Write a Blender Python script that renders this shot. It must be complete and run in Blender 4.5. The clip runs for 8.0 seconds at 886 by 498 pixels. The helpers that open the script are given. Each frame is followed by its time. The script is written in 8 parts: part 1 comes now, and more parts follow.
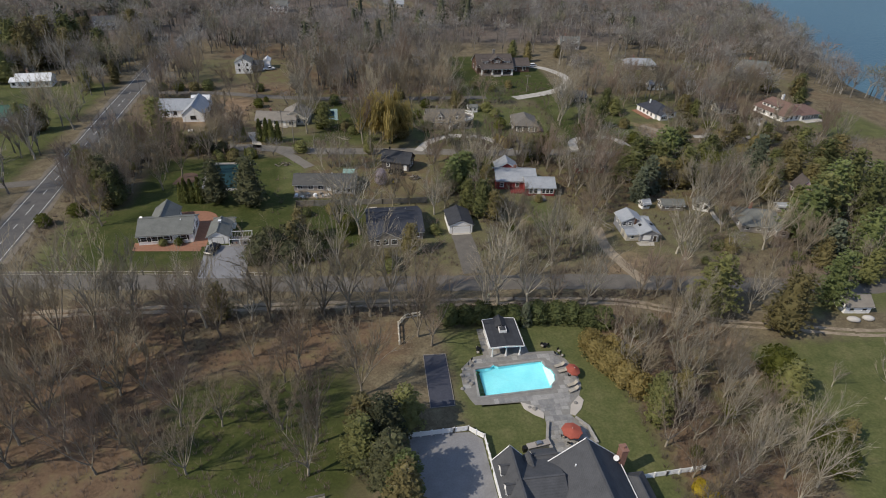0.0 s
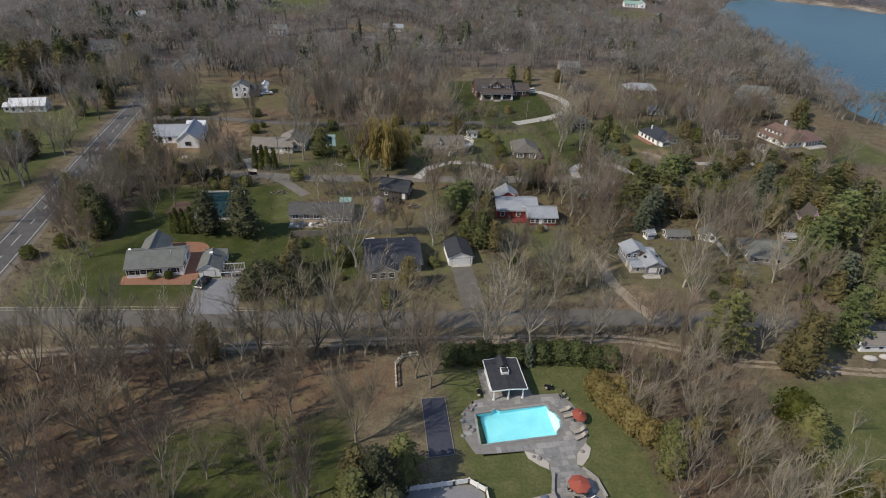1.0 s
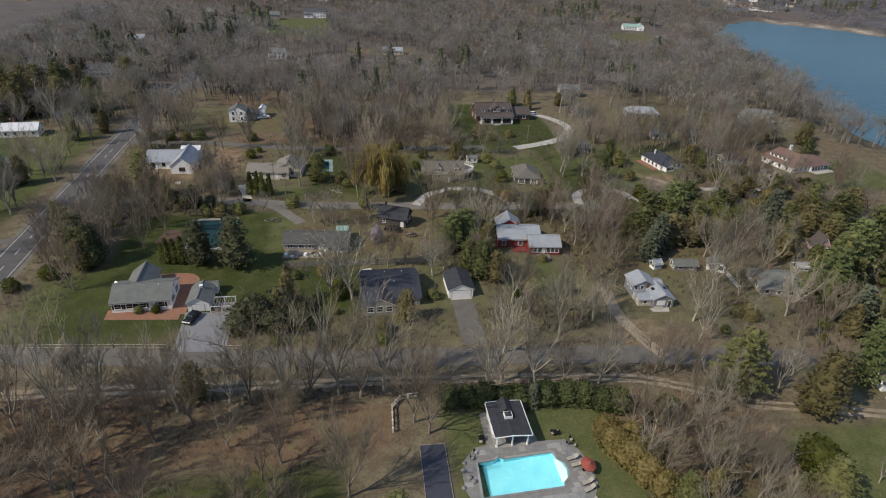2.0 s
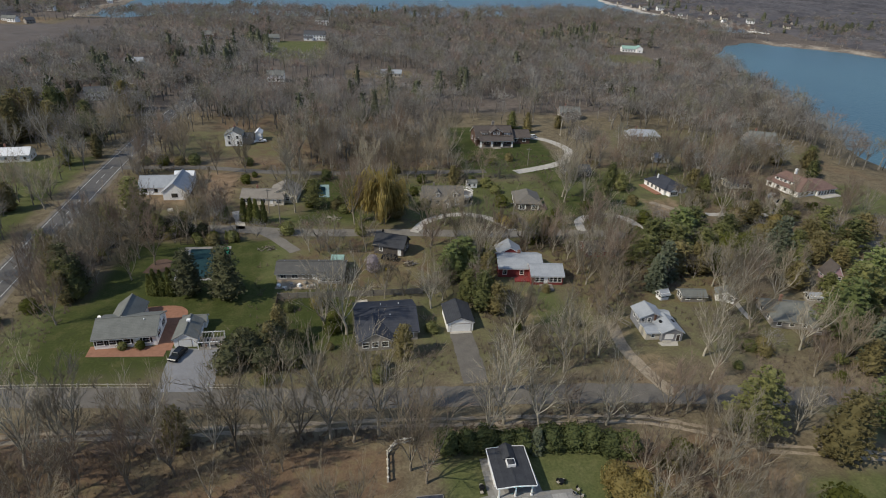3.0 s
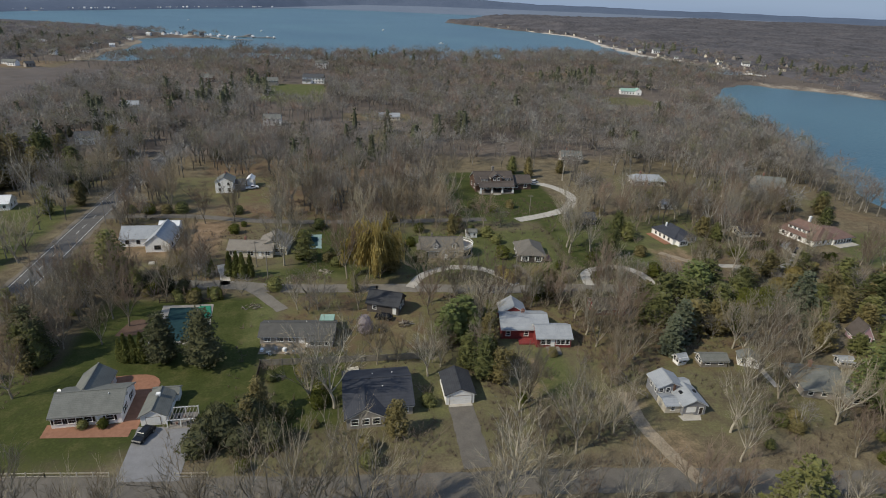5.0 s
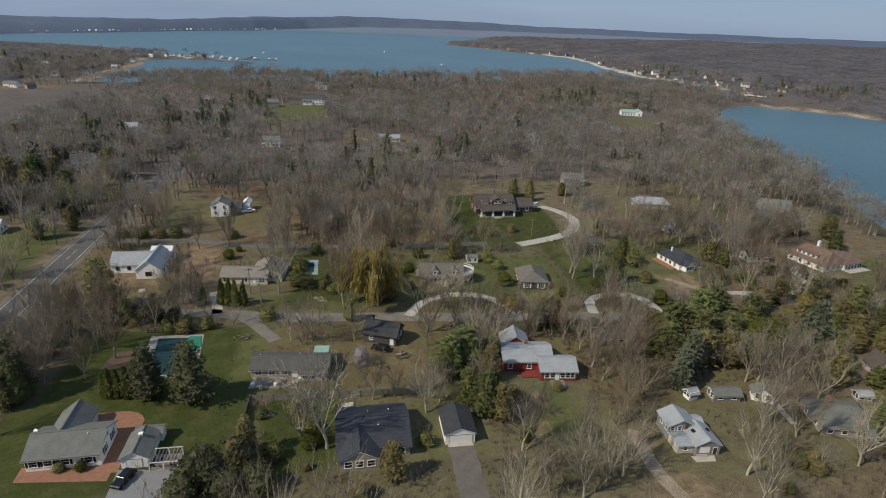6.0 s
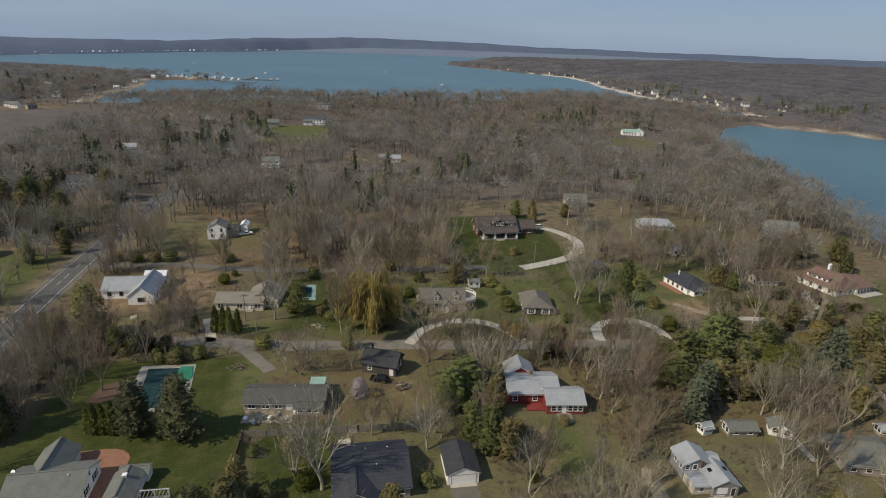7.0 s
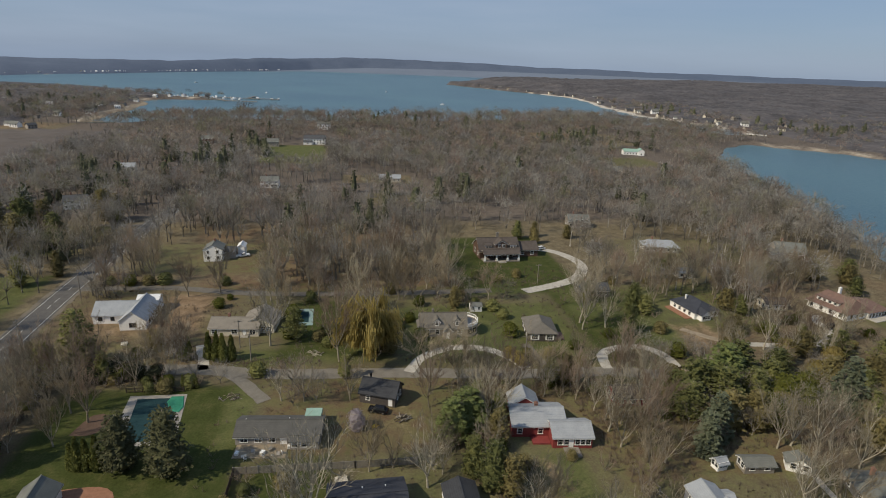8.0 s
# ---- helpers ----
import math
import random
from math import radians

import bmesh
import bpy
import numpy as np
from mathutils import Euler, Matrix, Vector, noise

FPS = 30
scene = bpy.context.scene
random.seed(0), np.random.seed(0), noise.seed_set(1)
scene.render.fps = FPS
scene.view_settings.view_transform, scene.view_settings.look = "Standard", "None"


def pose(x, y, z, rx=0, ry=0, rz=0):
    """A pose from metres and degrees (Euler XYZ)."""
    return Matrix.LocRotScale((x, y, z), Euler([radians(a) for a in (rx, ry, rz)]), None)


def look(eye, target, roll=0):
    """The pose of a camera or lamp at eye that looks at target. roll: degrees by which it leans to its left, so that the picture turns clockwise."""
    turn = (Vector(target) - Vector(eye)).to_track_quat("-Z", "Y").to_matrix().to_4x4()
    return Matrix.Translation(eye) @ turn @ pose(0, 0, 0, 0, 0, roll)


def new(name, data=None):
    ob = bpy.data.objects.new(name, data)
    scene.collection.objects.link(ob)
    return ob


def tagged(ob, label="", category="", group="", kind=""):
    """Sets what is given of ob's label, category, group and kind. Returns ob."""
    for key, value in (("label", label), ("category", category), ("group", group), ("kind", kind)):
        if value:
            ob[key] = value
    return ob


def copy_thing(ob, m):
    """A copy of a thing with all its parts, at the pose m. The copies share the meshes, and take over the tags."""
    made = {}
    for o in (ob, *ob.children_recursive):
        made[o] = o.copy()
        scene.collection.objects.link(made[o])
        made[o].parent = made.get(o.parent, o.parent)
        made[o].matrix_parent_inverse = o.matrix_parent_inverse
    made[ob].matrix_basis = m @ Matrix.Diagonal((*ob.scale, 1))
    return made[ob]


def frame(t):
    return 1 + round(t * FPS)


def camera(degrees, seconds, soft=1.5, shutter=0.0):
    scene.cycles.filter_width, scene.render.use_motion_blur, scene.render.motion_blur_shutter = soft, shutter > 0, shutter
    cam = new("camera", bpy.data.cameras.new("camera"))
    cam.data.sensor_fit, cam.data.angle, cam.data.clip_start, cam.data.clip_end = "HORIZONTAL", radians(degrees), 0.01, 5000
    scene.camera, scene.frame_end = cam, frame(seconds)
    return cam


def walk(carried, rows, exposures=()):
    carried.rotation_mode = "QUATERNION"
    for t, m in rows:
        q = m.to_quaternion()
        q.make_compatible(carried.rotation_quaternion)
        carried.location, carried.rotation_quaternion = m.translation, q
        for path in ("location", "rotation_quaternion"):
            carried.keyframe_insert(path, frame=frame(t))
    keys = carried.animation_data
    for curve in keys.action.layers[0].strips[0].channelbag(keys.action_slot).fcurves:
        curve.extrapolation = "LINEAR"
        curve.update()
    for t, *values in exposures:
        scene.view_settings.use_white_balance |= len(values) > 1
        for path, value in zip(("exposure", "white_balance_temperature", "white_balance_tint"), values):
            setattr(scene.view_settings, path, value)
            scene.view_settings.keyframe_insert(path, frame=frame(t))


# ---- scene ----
cam = camera(74.7, 8.0, soft=1.02)
PATH = [
    (0, (1.325, 1.307, 76.842), (1.631, 2.967, 75.768), 2.7),
    (0.5, (1.632, 4.103, 77.209), (1.942, 5.779, 76.163), 2.8),
    (1, (2.113, 7.004, 77.221), (2.426, 8.697, 76.203), 2.8),
    (1.5, (2.526, 10.062, 77.165), (2.842, 11.771, 76.175), 2.8),
    (3, (4.362, 19.066, 77.119), (4.682, 20.821, 76.216), 2.6),
    (3.5, (4.886, 22.04, 77.25), (5.209, 23.808, 76.374), 2.6),
    (4, (5.509, 25.167, 77.197), (5.832, 26.95, 76.35), 2.5),
    (4.5, (6.016, 28.166, 77.127), (6.341, 29.962, 76.31), 2.5),
    (6, (7.909, 36.698, 77.129), (8.234, 38.533, 76.403), 2.4),
    (6.5, (8.289, 39.496, 77.08), (8.613, 41.342, 76.384), 2.4),
    (7, (8.554, 42.039, 77.146), (8.878, 43.896, 76.479), 2.3),
    (7.5, (8.803, 44.675, 77.206), (9.128, 46.542, 76.568), 2.3),
    (8, (9.043, 46.942, 77.178), (9.368, 48.819, 76.57), 2.3),
]
# the white balance warms as the flight goes on: seconds, stops, kelvin, tint
EXPOSURES = [(0, -0.01, 6300, 14), (1.5, -0.02, 6300, 14), (3, -0.04, 6300, 11), (4.5, -0.05, 6330, 10), (6, -0.06, 6550, 10), (7.5, -0.07, 6850, 10), (8, -0.07, 6850, 10)]
walk(cam, [(t, look(eye, target, roll)) for t, eye, target, roll in PATH], EXPOSURES)

# ---- light ----
SUN_ELEVATION = 42.0
SUN_TO = Vector((0.945, 0.327, 0.0)).normalized()
world = bpy.data.worlds.new("sky")
scene.world = world
world.use_nodes = True
wn, wl = world.node_tree.nodes, world.node_tree.links
sky = wn.new("ShaderNodeTexSky")
sky.sky_type = "NISHITA"
sky.sun_disc = False
sky.sun_elevation = radians(SUN_ELEVATION)
sky.sun_rotation = radians(251)
sky.air_density, sky.dust_density, sky.ozone_density = 1.0, 0.6, 2.5
# thin high cloud, the same all round
coords = wn.new("ShaderNodeTexCoord")
squash = wn.new("ShaderNodeMapping")
squash.inputs["Scale"].default_value = (1.0, 1.0, 9.0)
cloud = wn.new("ShaderNodeTexNoise")
cloud.inputs["Scale"].default_value = 2.2
cloud.inputs["Detail"].default_value = 5.0
cloud_ramp = wn.new("ShaderNodeValToRGB")
cloud_ramp.color_ramp.elements[0].position, cloud_ramp.color_ramp.elements[1].position = 0.35, 0.8
veil = wn.new("ShaderNodeMix")
veil.data_type = "RGBA"
tones = wn.new("ShaderNodeMix")
tones.data_type = "RGBA"
tones.inputs["A"].default_value, tones.inputs["B"].default_value = (2.5, 3.75, 6.05, 1), (3.75, 4.85, 6.65, 1)
wl.new(tones.outputs["Result"], veil.inputs["B"])
wl.new(coords.outputs["Generated"], squash.inputs["Vector"])
wl.new(squash.outputs["Vector"], cloud.inputs["Vector"])
wl.new(cloud.outputs["Fac"], cloud_ramp.inputs["Fac"])
fade = wn.new("ShaderNodeMath")
fade.operation = "MULTIPLY_ADD"
fade.inputs[1].default_value, fade.inputs[2].default_value = 0.2, 0.72
wl.new(cloud_ramp.outputs["Color"], tones.inputs["Factor"])
wl.new(cloud_ramp.outputs["Color"], fade.inputs[0])
wl.new(fade.outputs[0], veil.inputs["Factor"])
wl.new(sky.outputs["Color"], veil.inputs["A"])
wl.new(veil.outputs["Result"], wn["Background"].inputs["Color"])
wn["Background"].inputs["Strength"].default_value = 0.089
sun = new("sun", bpy.data.lights.new("sun", "SUN"))
sun.data.energy, sun.data.angle, sun.data.color = 3.9, radians(0.6), (1.0, 0.905, 0.72)
_h = math.cos(radians(SUN_ELEVATION))
sun.matrix_world = look((-300, -100, 300), Vector((-300, -100, 300)) + Vector((SUN_TO.x * _h, SUN_TO.y * _h, -math.sin(radians(SUN_ELEVATION)))))

# ---- materials ----
MATS = {}


def material(name, dark, light, scale=1.0, rough=0.85, metal=0.0, bump=0.3, fine=8.0, vary=0.0, spec=0.3, rows=0.0, low=0.3, high=0.7, thin=0.0):
    """Two noise scales between two base colours; rows adds fine courses that follow the height."""
    m = bpy.data.materials.new(name)
    m.use_nodes = True
    n, l = m.node_tree.nodes, m.node_tree.links
    b = n["Principled BSDF"]
    geo = n.new("ShaderNodeNewGeometry")
    big, small = n.new("ShaderNodeTexNoise"), n.new("ShaderNodeTexNoise")
    big.inputs["Scale"].default_value, big.inputs["Detail"].default_value = scale, 6.0
    small.inputs["Scale"].default_value, small.inputs["Detail"].default_value = scale * fine, 4.0
    for q in (big, small):
        l.new(geo.outputs["Position"], q.inputs["Vector"])
    mix = n.new("ShaderNodeMath")
    mix.operation = "MULTIPLY_ADD"
    mix.inputs[1].default_value = 0.55
    half = n.new("ShaderNodeMath")
    half.operation = "MULTIPLY"
    half.inputs[1].default_value = 0.45
    l.new(small.outputs["Fac"], half.inputs[0])
    l.new(big.outputs["Fac"], mix.inputs[0])
    l.new(half.outputs[0], mix.inputs[2])
    value = mix.outputs[0]
    if rows:
        sep = n.new("ShaderNodeSeparateXYZ")
        l.new(geo.outputs["Position"], sep.inputs[0])
        saw = n.new("ShaderNodeMath")
        saw.operation = "MULTIPLY"
        saw.inputs[1].default_value = rows
        l.new(sep.outputs["Z"], saw.inputs[0])
        fr = n.new("ShaderNodeMath")
        fr.operation = "FRACT"
        l.new(saw.outputs[0], fr.inputs[0])
        add = n.new("ShaderNodeMath")
        add.operation = "MULTIPLY_ADD"
        add.inputs[1].default_value = 0.14
        l.new(fr.outputs[0], add.inputs[0])
        l.new(value, add.inputs[2])
        value = add.outputs[0]
    if vary:
        info = n.new("ShaderNodeObjectInfo")
        sh = n.new("ShaderNodeMath")
        sh.operation = "MULTIPLY_ADD"
        sh.inputs[1].default_value, sh.inputs[2].default_value = vary, -vary / 2
        l.new(info.outputs["Random"], sh.inputs[0])
        add2 = n.new("ShaderNodeMath")
        l.new(sh.outputs[0], add2.inputs[0])
        l.new(value, add2.inputs[1])
        value = add2.outputs[0]
    ramp = n.new("ShaderNodeValToRGB")
    ramp.color_ramp.elements[0].position, ramp.color_ramp.elements[1].position = low, high
    ramp.color_ramp.elements[0].color, ramp.color_ramp.elements[1].color = (*dark, 1), (*light, 1)
    l.new(value, ramp.inputs["Fac"])
    l.new(ramp.outputs["Color"], b.inputs["Base Color"])
    b.inputs["Roughness"].default_value, b.inputs["Metallic"].default_value = rough, metal
    b.inputs["Specular IOR Level"].default_value = spec
    if bump:
        bp = n.new("ShaderNodeBump")
        bp.inputs["Strength"].default_value, bp.inputs["Distance"].default_value = bump, 0.05
        l.new(value, bp.inputs["Height"])
        l.new(bp.outputs["Normal"], b.inputs["Normal"])
    if thin:
        tr, both = n.new("ShaderNodeBsdfTranslucent"), n.new("ShaderNodeMixShader")
        both.inputs["Fac"].default_value = thin
        l.new(ramp.outputs["Color"], tr.inputs["Color"])
        l.new(b.outputs["BSDF"], both.inputs[1])
        l.new(tr.outputs["BSDF"], both.inputs[2])
        l.new(both.outputs["Shader"], n["Material Output"].inputs["Surface"])
    MATS[name] = m
    return m


material("asphalt", (0.075, 0.071, 0.068), (0.125, 0.12, 0.114), 0.6, 0.9)
material("worn_lane", (0.132, 0.12, 0.102), (0.212, 0.195, 0.168), 0.5, 0.92)
material("old_asphalt", (0.098, 0.089, 0.077), (0.162, 0.147, 0.127), 0.5, 0.92)
material("pale_drive", (0.17, 0.17, 0.175), (0.24, 0.24, 0.25), 0.5, 0.9)
material("gravel", (0.29, 0.27, 0.235), (0.50, 0.47, 0.42), 0.6, 0.95, fine=14)
material("sand_track", (0.16, 0.125, 0.085), (0.36, 0.30, 0.22), 0.35, 0.95)
material("beach_sand", (0.37, 0.335, 0.29), (0.50, 0.46, 0.41), 0.05, 0.95)
material("brick_paving", (0.205, 0.10, 0.062), (0.32, 0.168, 0.11), 1.2, 0.9, fine=12)
material("loam", (0.16, 0.095, 0.05), (0.30, 0.19, 0.11), 0.8, 0.95, bump=0.8)
material("bluestone", (0.17, 0.17, 0.17), (0.34, 0.33, 0.31), 0.8, 0.8, vary=0.35)
material("stone_joint", (0.17, 0.162, 0.148), (0.26, 0.25, 0.23), 1.0)
material("coping", (0.24, 0.225, 0.205), (0.36, 0.34, 0.31), 1.0, 0.8, vary=0.3)
material("road_paint", (0.28, 0.28, 0.27), (0.55, 0.55, 0.53), 0.8, 0.7, bump=0, low=0.2, high=0.55)
material("white_paint", (0.72, 0.72, 0.71), (0.84, 0.84, 0.83), 0.5, 0.6, bump=0.05)
material("white_siding", (0.76, 0.755, 0.74), (0.86, 0.855, 0.845), 0.4, 0.65, rows=5.0, bump=0.2)
material("cream_siding", (0.46, 0.42, 0.34), (0.62, 0.57, 0.48), 0.4, 0.7, rows=5.0, bump=0.2)
material("dark_siding", (0.045, 0.04, 0.038), (0.09, 0.08, 0.075), 0.5, 0.75, rows=5.0, bump=0.2)
material("brown_siding", (0.075, 0.045, 0.034), (0.13, 0.08, 0.06), 0.5, 0.8, rows=5.0, bump=0.2)
material("grey_siding", (0.22, 0.20, 0.18), (0.34, 0.31, 0.28), 0.5, 0.8, rows=5.0, bump=0.2)
material("blue_siding", (0.16, 0.165, 0.18), (0.25, 0.255, 0.275), 0.5, 0.75, rows=5.0, bump=0.2)
material("dim_roof", (0.06, 0.059, 0.056), (0.104, 0.102, 0.096), 0.7, 0.9, rows=6.0, bump=0.5)
material("arbor_leaf", (0.1, 0.112, 0.03), (0.225, 0.235, 0.07), 0.8, 0.85, vary=0.3, bump=0, thin=0.3)
material("red_siding", (0.14, 0.028, 0.028), (0.24, 0.048, 0.046), 0.5, 0.7, rows=5.0, bump=0.2)
material("pink_siding", (0.36, 0.24, 0.28), (0.50, 0.34, 0.40), 0.5, 0.7, rows=5.0, bump=0.2)
material("green_roof", (0.03, 0.075, 0.055), (0.06, 0.13, 0.10), 0.8, 0.85, rows=6.0)
material("charcoal_roof", (0.048, 0.050, 0.055), (0.084, 0.087, 0.094), 0.7, 0.88, rows=6.0, bump=0.5)
material("black_roof", (0.022, 0.024, 0.03), (0.05, 0.053, 0.06), 0.7, 0.88, rows=6.0, bump=0.5)
material("grey_roof", (0.10, 0.105, 0.097), (0.168, 0.173, 0.16), 0.6, 0.88, rows=6.0, bump=0.5)
material("silver_roof", (0.21, 0.225, 0.245), (0.33, 0.35, 0.375), 0.6, 0.8, rows=6.0, bump=0.3)
material("slate_roof", (0.025, 0.028, 0.038), (0.05, 0.054, 0.067), 0.5, 0.75, rows=4.0, bump=0.2)
material("white_roof", (0.52, 0.54, 0.56), (0.70, 0.71, 0.72), 0.5, 0.7, rows=4.0, bump=0.2)
material("drab_roof", (0.098, 0.09, 0.079), (0.16, 0.148, 0.13), 0.7, 0.9, rows=6.0, bump=0.5)
material("mulch", (0.07, 0.045, 0.034), (0.125, 0.08, 0.058), 0.5, 0.95, bump=0.8)
material("tan_roof", (0.15, 0.135, 0.115), (0.24, 0.218, 0.188), 0.7, 0.9, rows=6.0, bump=0.5)
material("brown_roof", (0.055, 0.046, 0.041), (0.105, 0.088, 0.078), 0.7, 0.9, rows=6.0, bump=0.5)
material("tile_roof", (0.11, 0.070, 0.058), (0.18, 0.115, 0.095), 0.8, 0.85, rows=5.0, bump=0.5)
material("red_brick", (0.16, 0.085, 0.065), (0.27, 0.15, 0.115), 2.0, 0.9, rows=12.0)
material("grey_wood", (0.16, 0.145, 0.125), (0.28, 0.255, 0.225), 1.2, 0.9)
material("dark_wood", (0.04, 0.03, 0.024), (0.08, 0.062, 0.05), 1.2, 0.85)
material("black_metal", (0.015, 0.015, 0.016), (0.035, 0.035, 0.036), 2.0, 0.5, metal=0.6, bump=0.05)
material("steel", (0.30, 0.30, 0.31), (0.46, 0.46, 0.47), 2.0, 0.4, metal=0.9, bump=0.05)
material("red_canvas", (0.28, 0.068, 0.045), (0.38, 0.10, 0.068), 1.0, 0.8)
material("beige_cloth", (0.30, 0.27, 0.22), (0.44, 0.40, 0.34), 1.0, 0.9)
material("mint_roof", (0.20, 0.32, 0.27), (0.32, 0.46, 0.40), 0.6, 0.7)
material("shoulder", (0.115, 0.098, 0.076), (0.21, 0.182, 0.145), 0.4, 0.95)
material("green_tarp", (0.02, 0.16, 0.095), (0.04, 0.24, 0.15), 0.7, 0.6)
material("court_blue", (0.038, 0.042, 0.058), (0.066, 0.07, 0.09), 0.5, 0.85)
material("pool_cover", (0.012, 0.034, 0.040), (0.024, 0.058, 0.065), 0.4, 0.9, spec=0.1)
material("pool_edge", (0.16, 0.24, 0.235), (0.26, 0.35, 0.34), 0.5, 0.8)
material("rubber", (0.012, 0.012, 0.012), (0.025, 0.025, 0.025), 3.0, 0.8)
material("black_car", (0.010, 0.011, 0.014), (0.018, 0.019, 0.022), 1.0, 0.25, metal=0.3, bump=0, spec=0.5)
material("white_car", (0.66, 0.66, 0.66), (0.75, 0.75, 0.75), 1.0, 0.3, bump=0, spec=0.5)
material("boat_cover", (0.40, 0.38, 0.355), (0.50, 0.48, 0.45), 0.8, 0.8, bump=0.2)
material("bark", (0.14, 0.118, 0.09), (0.335, 0.295, 0.23), 2.0, 0.95, vary=0.3)
material("pale_bark", (0.225, 0.203, 0.16), (0.45, 0.412, 0.335), 2.0, 0.95, vary=0.3)
material("twig", (0.143, 0.118, 0.083), (0.285, 0.24, 0.17), 0.3, 0.95, vary=0.5, bump=0, thin=0.3)
material("pale_twig", (0.173, 0.152, 0.11), (0.335, 0.298, 0.222), 0.3, 0.95, vary=0.4, bump=0)
material("red_twig", (0.158, 0.116, 0.088), (0.282, 0.218, 0.166), 0.3, 0.95, vary=0.4, bump=0, thin=0.3)
material("cedar_leaf", (0.094, 0.105, 0.038), (0.208, 0.21, 0.076), 0.8, 0.85, vary=0.4, bump=0, thin=0.25)
material("rust_cedar_leaf", (0.124, 0.108, 0.046), (0.24, 0.202, 0.086), 0.8, 0.85, vary=0.4, bump=0, thin=0.25)
material("dark_leaf", (0.046, 0.052, 0.028), (0.105, 0.108, 0.052), 0.8, 0.85, vary=0.4, bump=0, thin=0.25)
material("pine_leaf", (0.1, 0.126, 0.046), (0.21, 0.246, 0.088), 0.8, 0.85, vary=0.3, bump=0, thin=0.25)
material("spruce_leaf", (0.108, 0.126, 0.08), (0.205, 0.23, 0.15), 0.8, 0.85, vary=0.3, bump=0, thin=0.25)
material("hedge_leaf", (0.055, 0.07, 0.027), (0.125, 0.145, 0.054), 0.8, 0.85, vary=0.3, bump=0, thin=0.25)
material("bright_leaf", (0.072, 0.086, 0.015), (0.165, 0.172, 0.038), 0.8, 0.85, vary=0.3, bump=0, thin=0.5)
material("willow_leaf", (0.27, 0.21, 0.066), (0.46, 0.37, 0.135), 0.6, 0.85, bump=0, thin=0.5)
material("yellow_leaf", (0.265, 0.215, 0.08), (0.42, 0.345, 0.145), 0.8, 0.85, vary=0.4, bump=0, thin=0.5)
material("forsythia", (0.40, 0.30, 0.02), (0.58, 0.46, 0.05), 1.0, 0.85, bump=0, thin=0.5)
material("blossom", (0.30, 0.26, 0.28), (0.46, 0.41, 0.43), 1.0, 0.85, bump=0, thin=0.5)
material("brush", (0.10, 0.077, 0.060), (0.215, 0.17, 0.135), 0.15, 0.95, bump=0)
material("marsh_reed", (0.082, 0.07, 0.063), (0.135, 0.114, 0.1), 0.02, 0.95, bump=0)
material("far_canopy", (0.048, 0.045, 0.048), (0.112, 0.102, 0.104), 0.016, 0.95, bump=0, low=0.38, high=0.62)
material("far_needles", (0.055, 0.062, 0.038), (0.11, 0.115, 0.066), 0.05, 0.95, bump=0)
# haze over the distant water, painted as a paler base colour
material("hazed_water", (0.125, 0.157, 0.208), (0.16, 0.192, 0.247), 0.003, 0.9, bump=0)
# far hills: the blue of distance haze is put into the base colour
material("hazed_hill", (0.066, 0.09, 0.138), (0.096, 0.122, 0.175), 0.006, 0.95, bump=0)


def plain(name, colour, rough, metal=0.0, transmission=0.0, ior=1.45):
    m = bpy.data.materials.new(name)
    m.use_nodes = True
    b = m.node_tree.nodes["Principled BSDF"]
    b.inputs["Base Color"].default_value = (*colour, 1)
    b.inputs["Roughness"].default_value, b.inputs["Metallic"].default_value = rough, metal
    b.inputs["Transmission Weight"].default_value, b.inputs["IOR"].default_value = transmission, ior
    MATS[name] = m
    return m


plain("window_glass", (0.02, 0.024, 0.028), 0.06)
plain("pool_water", (0.62, 0.95, 0.98), 0.02, 0.0, 1.0, 1.33)
material("pool_plaster", (0.2, 0.56, 0.67), (0.32, 0.68, 0.76), 0.4, 0.6, bump=0.05)

# bay water
m = plain("bay_water", (0.045, 0.10, 0.125), 0.3, ior=1.33)
n, l = m.node_tree.nodes, m.node_tree.links
geo = n.new("ShaderNodeNewGeometry")
wave = n.new("ShaderNodeTexNoise")
wave.inputs["Scale"].default_value, wave.inputs["Detail"].default_value = 0.35, 5.0
bp = n.new("ShaderNodeBump")
bp.inputs["Strength"].default_value, bp.inputs["Distance"].default_value = 0.8, 0.6
patch = n.new("ShaderNodeTexNoise")
patch.inputs["Scale"].default_value = 0.004
ramp = n.new("ShaderNodeValToRGB")
ramp.color_ramp.elements[0].position, ramp.color_ramp.elements[1].position = 0.35, 0.7
ramp.color_ramp.elements[0].color, ramp.color_ramp.elements[1].color = (0.043, 0.105, 0.138, 1), (0.067, 0.145, 0.168, 1)
l.new(geo.outputs["Position"], wave.inputs["Vector"])
l.new(geo.outputs["Position"], patch.inputs["Vector"])
l.new(wave.outputs["Fac"], bp.inputs["Height"])
l.new(bp.outputs["Normal"], n["Principled BSDF"].inputs["Normal"])
l.new(patch.outputs["Fac"], ramp.inputs["Fac"])
l.new(ramp.outputs["Color"], n["Principled BSDF"].inputs["Base Color"])

# ground: leaf litter, lawn and bare earth by zone
m = bpy.data.materials.new("ground")
m.use_nodes = True
MATS["ground"] = m
n, l = m.node_tree.nodes, m.node_tree.links
b = n["Principled BSDF"]
b.inputs["Roughness"].default_value = 0.95
b.inputs["Specular IOR Level"].default_value = 0.1
geo = n.new("ShaderNodeNewGeometry")


